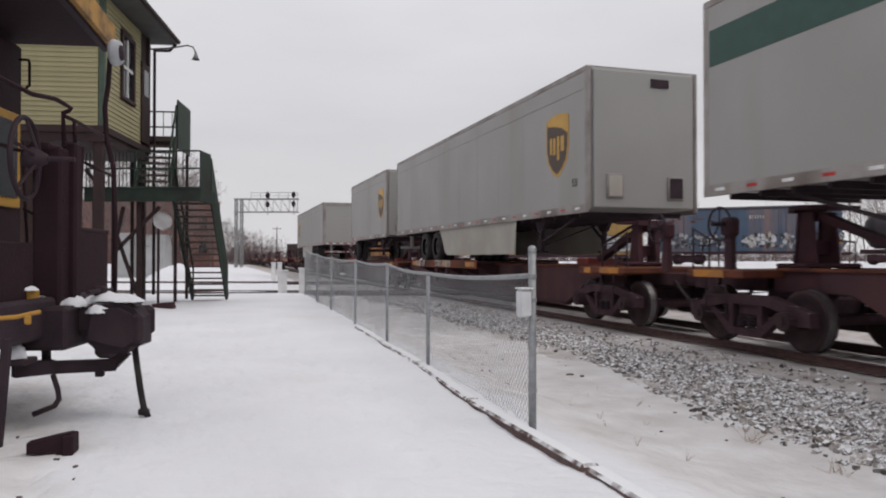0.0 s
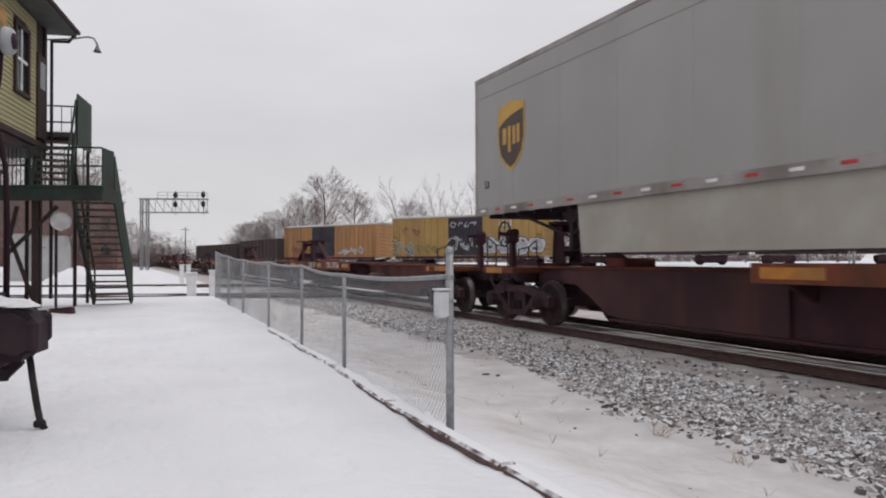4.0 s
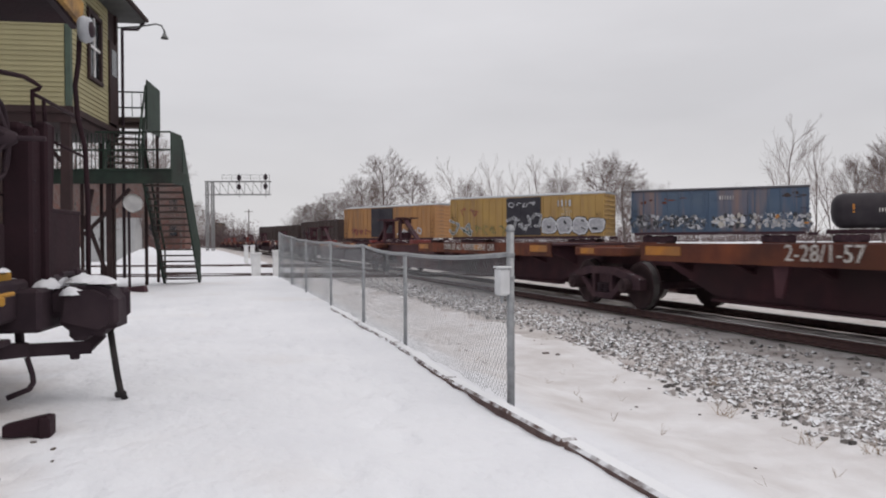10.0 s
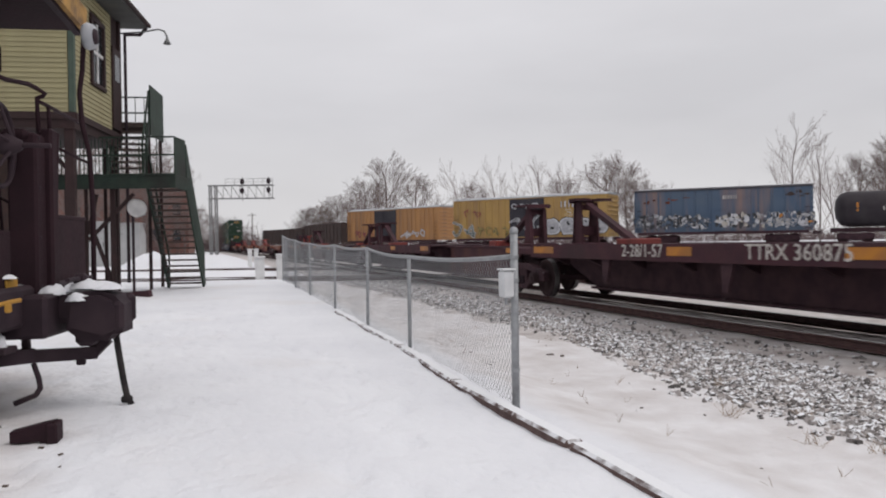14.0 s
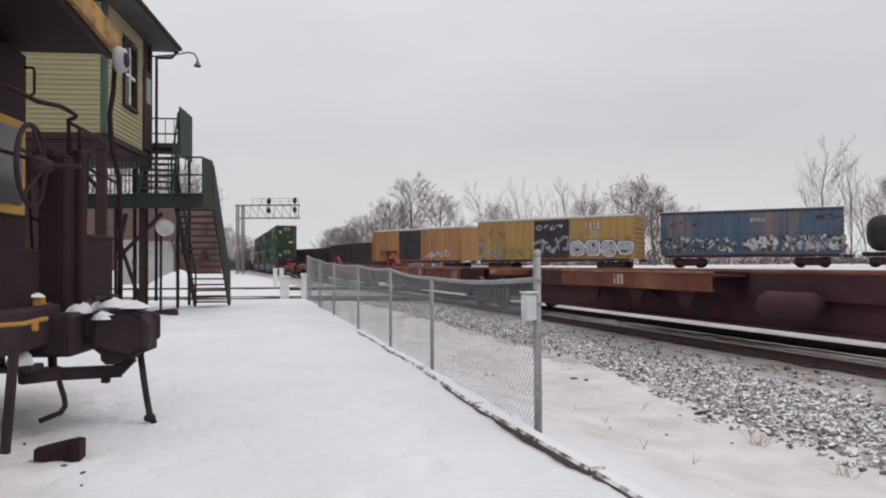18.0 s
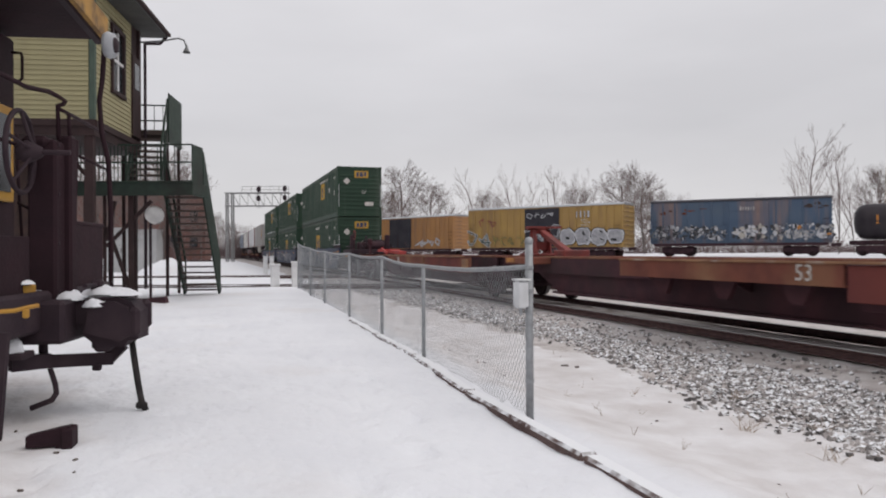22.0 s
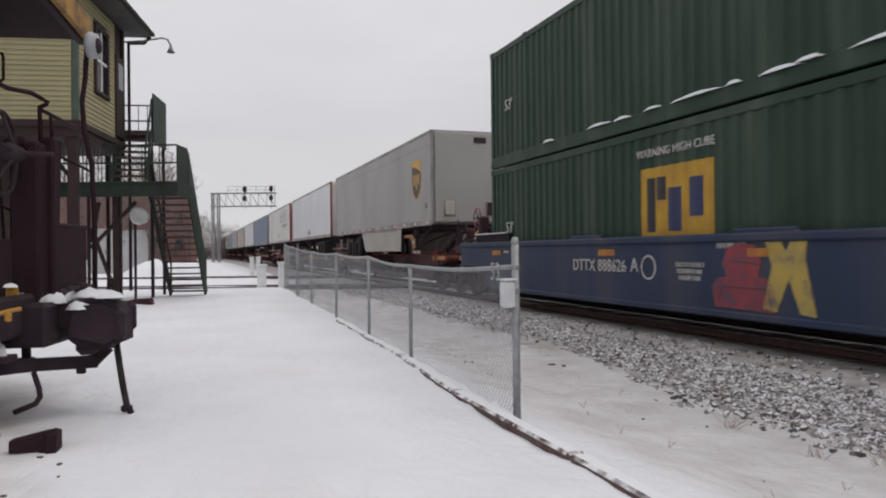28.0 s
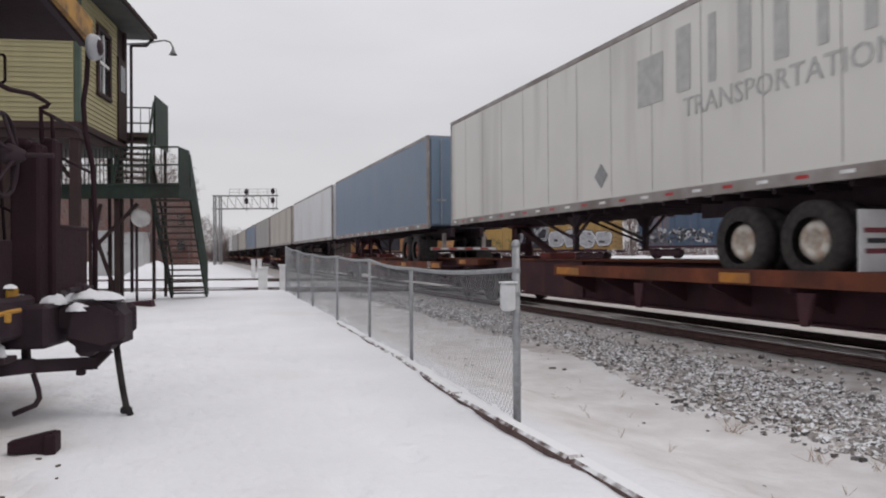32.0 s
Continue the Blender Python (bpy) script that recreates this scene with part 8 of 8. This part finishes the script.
    for s in (-1, 1):
        d = part("door", shared("cdr", lambda: Build().box((0, CL - 0.02, CH / 2), (1.15, 0.05, CH - 0.3), 0.01).mesh("door", m)), c, (s * 0.6, 0, 0))
        for q in (-0.25, 0.25):
            part("lock_rod", shared("clr", lambda: Build().tube((0, CL + 0.03, 0.15), (0, CL + 0.03, CH - 0.15), 0.018, seg=6).mesh("lock_rod", GALV)), d, (q, 0, 0))
    return riding(c, u, z)


def well_car(trucks, label):
    car = thing("well_car", label, "freight car", group="double-stack cars of the train")
    u0 = trucks[0]
    for q in trucks:
        truck(car, q - u0)
    for i, (a, b) in enumerate(zip(trucks[:-1], trucks[1:])):
        p, y0 = b - a, a - u0
        k = round(p, 1)
        for s in (-1, 1):
            def wall():
                w = Build()
                a_, b_ = (0.6 if i == 0 else 0.75), (p + 0.3 if i == 2 else p - 0.75)
                w.prism([(a_, 0.82), (1.0, 0.82), (1.7, 0.30), (p - 1.7, 0.30), (p - 1.0, 0.82), (b_, 0.82), (b_, 1.32), (a_, 1.32)], "x", -0.03, 0.03)
                return w.mesh("well_side", WELL_BLUE)
            part("well_side", shared(("ws", k, i), wall), car, (s * 1.42, y0, 0), "blue steel well side")
            part("top_chord", shared(("tc", k, i), lambda: Build().box((0, p / 2 + (0.5 if i == 2 else 0), 1.36), (0.16, p - 1.4 + (1.0 if i == 2 else 0), 0.13), 0.03).mesh("top_chord", WELL_BLUE)), car, (s * 1.42, y0, 0))
            part("bottom_chord", shared(("bc", k), lambda: Build().box((0, p / 2, 0.30), (0.12, p - 3.4, 0.10), 0.02).mesh("bottom_chord", WELL_BLUE)), car, (s * 1.41, y0, 0))
            for yy, ln in ((2.2, 0.5), (p - 2.2, 0.5), (p * 0.42, 0.55), (p * 0.62, 0.55)):
                part("reflector_plate", shared(("wr", ln), lambda: Build().box((0, 0, 0), (0.01, ln, 0.11)).mesh("reflector_plate", SAFETY)), car, (s * 1.456, y0 + yy, 1.16))
            ym = (6.2, 10.5, 12.0)[i]
            yl = 8.05 if i == 0 else ym - 1.15
            turn = -90 if s < 0 else 90
            if i == 0:
                part("number_plate", shared("npl", lambda: Build().box((0, 0, 0), (0.008, 2.0, 0.40)).mesh("number_plate", PAINT_BLACK)), car, (s * 1.455, y0 + ym, 0.92))
            part("stencil", shared("wnum", lambda: letters("DTTX 888626", 0.31, WHITE_MARK)), car, pose(s * 1.462, y0 + ym, 0.92, 90, 0, turn), "white stencilled car number")
            for q in (1.75, p - 1.75):
                ledge = part("walkway", shared("wledge", lambda: Build().box((0, 0, 1.60), (0.16, 2.2, 0.04), 0.01).box((0.03, 0, 1.50), (0.03, 2.1, 0.16)).mesh("walkway", BLACK_STEEL)), car, (s * 1.40, y0 + q, 0), "narrow side step with snow on it")
                part("snow_strip", shared("wsnow", lambda: Build().box((-0.02, 0, 1.632), (0.10, 1.9, 0.024), 0.01).mesh("snow_strip", SNOW)), ledge)
            part("unit_letter", shared(("ul", i), lambda: letters("BCA"[i], 0.34, WHITE_MARK)), car, pose(s * 1.458, y0 + yl, 0.94, 90, 0, turn), "white unit letter")
            part("roundel", shared("rnd", lambda: Build().lathe([(0.17, -0.006), (0.20, -0.006), (0.20, 0.006), (0.17, 0.006)], (0, 0, 0), "x", 24).mesh("roundel", WHITE_MARK)), car, (s * 1.456, y0 + (yl + 0.42 if i == 0 else yl - 0.4), 0.92), "white ring emblem")
            for q in range(3):
                part("stencil", shared(("wst2", q), lambda: char_bars(15 - 2 * q, 0.07)), car, pose(s * 1.456, y0 + ym - 2.6, 0.98 - 0.1 * q, 0, 0, -90), "small white stencilled marks")
                part("stencil", shared(("wst3", q), lambda: char_bars(7, 0.06)), car, pose(s * 1.456, y0 + p - 2.3 - 0.5 * q, 1.18, 0, 0, -90), "small white stencilled marks")
            part("stencil", shared("wst4", lambda: char_bars(11, 0.08)), car, pose(s * 1.456, y0 + p * 0.45, 1.26, 0, 0, -90), "small white stencilled marks")
            part("size_mark", shared("53", lambda: letters("53", 0.62, WHITE_MARK)), car, pose(s * 1.456, y0 + p - 2.1, 0.68, 90, 0, turn), "white number 53")
            for yy in (p * 0.2, p * 0.42, p * 0.66):
                part("guide", shared("gd", lambda: Build().box((0, 0, 1.44), (0.1, 1.1, 0.09), 0.02).mesh("guide", WELL_BLUE)), car, (s * 1.40, y0 + yy, 0))
        part("well_floor", shared(("wf", k), lambda: Build().box((0, p / 2, 0.28), (2.7, p - 4.4, 0.08)).mesh("well_floor", TRUCK_STEEL)), car, (0, y0, 0))
        for yy, sg in ((0.0, 1), (p, -1)):
            part("end_bulkhead", shared("ebk", lambda: Build().prism([(0.0, 0.72), (1.3, 0.72), (1.9, 0.34), (1.9, 0.9), (1.3, 1.12), (0, 1.12)], "x", -1.35, 1.35).mesh("end_bulkhead", BLACK_STEEL)), car, pose(0, y0 + yy, 0, 0, 0, 0 if sg > 0 else 180))
    st = (BLACK_STEEL, BLACK_STEEL)
    car_end(car, 0, -1, st, False)
    car_end(car, trucks[-1] - u0, 1, st, False)
    return riding(car, u0)


WT = (333.0, 353.8, 372.9, 391.8)
well = well_car(WT, "blue three-unit well car with spray paint on its sides")
for cu, lab in ((335.0, "green corrugated container"), (355.3, "green corrugated container"), (374.1, "green corrugated container")):
    container(cu, 0.33, lab + " in the well of a blue car", *((8.8, 1.62, 1.8, 1.2) if cu > 370 else (7.85, 1.40, 1.52, 1.22)))
    container(cu, 0.33 + CH + 0.03, lab + " stacked on another", *((5.5, 1.85, 1.5, 1.0) if cu > 340 else (5.6, 1.85, 1.4, 1.0)))


# the raised end platforms of the well car, with their gear
for y_end, out in ((0.0, -1), (WT[-1] - WT[0], 1)):
    m = pose(0, y_end - (0.9 if out > 0 else 0), 0, 0, 0, 0 if out > 0 else 180)
    deck = part("end_deck", Build().box((0, 0.95, 1.24), (2.6, 2.3, 0.22), 0.03).mesh("end_deck", BLACK_STEEL), well, m, "dark raised end platform")
    part("valve_box", Build().box((-0.55, 0.5, 1.62), (0.55, 0.7, 0.5), 0.06).mesh("valve_box", BLACK_STEEL), deck)
    part("valve_box", Build().box((0.45, 0.7, 1.55), (0.5, 0.55, 0.4), 0.06).mesh("valve_box", TRUCK_STEEL), deck)
    part("reservoir", Build().lathe([(0.0, -0.55), (0.18, -0.5), (0.22, -0.4), (0.22, 0.4), (0.18, 0.5), (0.0, 0.55)], (0, 0, 0), "x", 14).mesh("reservoir", TRUCK_STEEL, True), deck, (-0.1, 1.45, 1.56))
    part("pipe", Build().pipe([(-1.2, 0.1, 1.5), (-1.2, 1.2, 1.5), (-1.0, 1.9, 1.42)], 0.03, 7).mesh("pipe", BLACK_STEEL, True), deck)
    part("pipe", Build().pipe([(1.2, 0.1, 1.5), (1.2, 1.2, 1.5), (1.0, 1.9, 1.42)], 0.03, 7).mesh("pipe", BLACK_STEEL, True), deck)
    for sx in (-1, 1):
        part("gear_column", Build().box((sx * 0.95, 0.75, 1.72), (0.26, 0.24, 0.85), 0.05).mesh("gear_column", TRUCK_STEEL), deck)
        part("handrail_post", Build().tube((sx * 1.22, 2.0, 1.3), (sx * 1.22, 2.0, 2.1), 0.02, seg=6).mesh("handrail_post", BLACK_STEEL), deck)
    hw = part("brake_wheel", Build().pipe([Vector((0, 0.27 * math.cos(q), 0.27 * math.sin(q))) for q in [2 * math.pi * j / 20 for j in range(20)] + [0.0]], 0.018, 6).mesh("brake_wheel", HITCH_RED, True), deck, (-0.95 * out, 1.2, 2.12), "reddish hand-brake wheel")
    for j in range(5):
        part("spoke", shared("wspoke", lambda: Build().tube((0, 0, 0), (0, 0.27, 0), 0.013, seg=5).mesh("spoke", BLACK_STEEL)), hw, pose(0, 0, 0, 72 * j, 0, 0))
    part("shaft", shared("wshaft", lambda: Build().tube((0, -0.5, -0.05), (0, 0.02, 0), 0.035, seg=8).mesh("shaft", BLACK_STEEL)), hw)
for y, z, n, h, rows_ in ((3.7, 0.98, 6, 0.07, 4), (2.9, 0.88, 5, 0.06, 4), (2.2, 0.80, 8, 0.08, 2), (1.1, 1.1, 6, 0.08, 3)):
    for q in range(rows_):
        part("stencil", shared(("fst", n, h), lambda: char_bars(n, h)), well, pose(-1.458, y, z - q * h * 1.5, 0, 0, -90), "small white stencilled marks")
for y, z, ln in ((3.7, 1.12, 0.5), (1.1, 1.24, 0.6), (3.7, 0.55, 0.3)):
    part("reflector_plate", Build().box((0, 0, 0), (0.01, ln, 0.10)).mesh("reflector_plate", SAFETY), well, (-1.457, y, z))


def spray(car, y, z, strokes, mat, label):
    """Sprayed shapes on the near side of a car, as thin raised polygons."""
    b = Build()
    for pts in strokes:
        b.prism(pts, "x", -0.004, 0.004)
    part("spray_paint", b.mesh("spray_paint", mat), car, (-1.457, y, z), label, kind="stuff")


def stroke(pts, w):
    out = []
    for (a, b), (c, d) in zip(pts[:-1], pts[1:]):
        n = Vector((d - b, a - c)).normalized() * w / 2
        out.append([(a + n.x, b + n.y), (c + n.x, d + n.y), (c - n.x, d - n.y), (a - n.x, b - n.y)])
    return out


# sprayed figures and outlines on the last and first units; y runs away from the viewer
y3 = WT[2] - WT[0]
spray(well, y3 + 8.3, 0.38, [[(-0.55, 0.0), (0.55, 0.02), (0.62, 0.3), (0.5, 0.42), (0.32, 0.45), (0.40, 0.62), (0.30, 0.85), (0.02, 0.9), (-0.22, 0.88), (-0.34, 0.66), (-0.28, 0.46), (-0.5, 0.42), (-0.6, 0.25)]], PAINT_RED, "red sprayed figure")
spray(well, y3 + 8.3, 0.38, stroke([(-0.3, 0.62), (0.2, 0.66)], 0.02) + stroke([(-0.5, 0.05), (-0.4, 0.3), (0.4, 0.3), (0.5, 0.1)], 0.025), PAINT_BLACK, "dark lines of the red figure")
spray(well, y3 + 7.5, 0.38, [[(-0.42, 0.0), (-0.18, 0.02), (0.0, 0.45), (0.2, 0.02), (0.44, 0.05), (0.28, 0.6), (0.42, 1.0), (0.2, 1.04), (0.05, 0.78), (-0.12, 1.06), (-0.3, 1.02), (-0.26, 0.7)]], PAINT_YELLOW, "yellow sprayed figure")


def loops(seed, x0, x1, n, h):
    """Loose looping strokes side by side, for chalked and sprayed outlines."""
    rnd = random.Random(seed)
    out = []
    for i in range(n):
        cx, w = x0 + (x1 - x0) * (i + 0.5) / n, (x1 - x0) / n
        a0, tw = rnd.uniform(0, 6), rnd.choice((0.45, 0.6, 0.75))
        out.append([(cx + w * rnd.uniform(0.3, 0.6) * math.cos(a0 + j * tw), h * (0.5 + 0.5 * math.sin(a0 * 1.7 + j * tw * 1.6)) + rnd.gauss(0, 0.02)) for j in range(rnd.randint(9, 15))])
    return out


for y, z, seed, x1, n, h, w, mat, lab in ((5.6, 0.36, 6, 1.4, 6, 0.18, 0.010, CHALK_YELLOW, "faint yellow sprayed marks"), (7.7, 0.40, 8, 1.1, 5, 0.18, 0.010, CHALK_YELLOW, "faint yellow sprayed marks"), (10.1, 0.5, 12, 1.0, 4, 0.5, 0.010, CHALK_YELLOW, "faint yellow sprayed marks"),
                                           (20.8 + 4.0, 0.42, 9, 6.0, 7, 0.7, 0.05, PAINT_GREY, "grey sprayed outlines"), (20.8 + 12.0, 0.42, 10, 4.0, 4, 0.75, 0.04, PAINT_GREY, "grey sprayed outlines")):
    spray(well, y, z, sum([stroke(line, w) for line in loops(seed, 0.0, x1, n, h)], []), mat, lab)
# two filled block shapes, then tall thin outlines with scribbled stems
spray(well, 17.4, 0.36, [[(0.05, 0.05), (1.15, 0.0), (1.25, 0.85), (0.95, 0.92), (0.1, 0.9)]], PAINT_CREAM, "cream sprayed block shape")
spray(well, 17.4, 0.36, stroke([(0.35, 0.2), (0.35, 0.5), (0.8, 0.52)], 0.05) + stroke([(0.25, 0.68), (0.85, 0.7)], 0.04), WELL_BLUE, "gaps of the cream shape")
spray(well, 16.0, 0.34, [[(0.05, 0.0), (0.30, 0.0), (0.42, 0.62), (0.80, 0.62), (0.95, 0.02), (1.28, 0.02), (1.18, 0.92), (0.12, 0.95)]], PAINT_GREY, "pale grey sprayed block shape")
for y, lines in ((13.55, ([(0.2, 0.95), (0.55, 0.1), (1.35, 0.12), (1.75, 0.95), (1.35, 0.97), (1.1, 0.35), (0.75, 0.35), (0.6, 0.95), (0.2, 0.95)],)),
                 (12.25, ([(0.1, 0.06), (0.15, 0.95), (1.0, 0.97), (1.0, 0.78), (0.42, 0.75), (0.42, 0.58), (0.9, 0.56), (0.9, 0.42), (0.42, 0.40), (0.42, 0.22), (1.0, 0.2), (1.0, 0.05), (0.1, 0.06)],)),
                 (11.15, ([(0.35, 0.05), (0.30, 0.75), (0.02, 0.75), (0.02, 0.95), (0.95, 0.95), (0.95, 0.76), (0.62, 0.75), (0.62, 0.05), (0.35, 0.05)],)),
                 (9.1, ([(0.1, 0.85), (0.6, 0.87), (0.35, 0.15)], [(0.75, 0.1), (0.78, 0.8), (1.1, 0.82), (1.12, 0.1)]))):
    spray(well, y, 0.38, sum([stroke(line, 0.022) for line in lines], []), PAINT_GREY, "thin pale sprayed outlines")
rnd = random.Random(61)
for y, x0, x1 in ((13.55, 0.3, 0.62), (13.55, 1.65, 1.3), (12.25, 0.2, 0.26), (11.15, 0.45, 0.5)):
    zig = [(x0 + (x1 - x0) * q / 18 + (0.05 if q % 2 else -0.05), 0.93 - 0.82 * q / 18) for q in range(19)]
    spray(well, y, 0.38, stroke(zig, 0.016), PAINT_GREY, "scribbled pale stem")
spray(well, y3 + 3.4, 0.42, [[(0.0, 0.1), (0.35, 0.02), (0.6, 0.12), (0.95, 0.75), (0.72, 0.8), (0.5, 0.42), (0.25, 0.3)], [(0.78, 0.35), (1.0, 0.3), (1.05, 0.6), (0.85, 0.62)]], PAINT_YELLOW, "yellow sprayed figure")
spray(well, y3 + 2.5, 0.62, stroke([(0.0, 0.0), (0.1, 0.6), (0.35, 0.3), (0.55, 0.62), (0.62, 0.05)], 0.05), PAINT_GREY, "pale sprayed strokes")

snowy = [ob for ob, u, z, turned, x in RUNNING if abs(u - 374.1) < 0.01 and z > 2][0]
rnd = random.Random(77)
for y, w in ((3.2, 0.7), (4.3, 0.4), (5.0, 1.1), (6.1, 0.5), (6.6, 0.8), (7.4, 0.35), (8.2, 1.2), (9.3, 0.5), (10.2, 0.6), (11.0, 0.9), (13.0, 0.5)):
    clump = Build().lathe([(1.0, -0.3), (0.8, 0.2), (0.45, 0.7), (0.0, 0.9)], (0, 0, 0), "z", 12)
    clump.v = [(a * 0.05, b * w / 2 * (1 + 0.4 * noise.noise((b * 3, y, 0))), c * 0.05 * (1 + 0.5 * noise.noise((b * 4, y, 3)))) for a, b, c in clump.v]
    part("snow_clump", clump.mesh("snow_clump", SNOW, True), snowy, (-CW / 2 - 0.01, y, 0.24 + 0.03 * rnd.random()), "snow caught on the bottom rail")


# ---- what moves ----
def motions():
    for ob, u, z, turned, x in RUNNING:
        rz = 180 if turned else 0
        walk(ob, [(t, pose(TRACK_X + x, u - SPEED * t, RAIL_Z + z, 0, 0, rz)) for t in (0, 8, 16, 24, 32)])


motions()
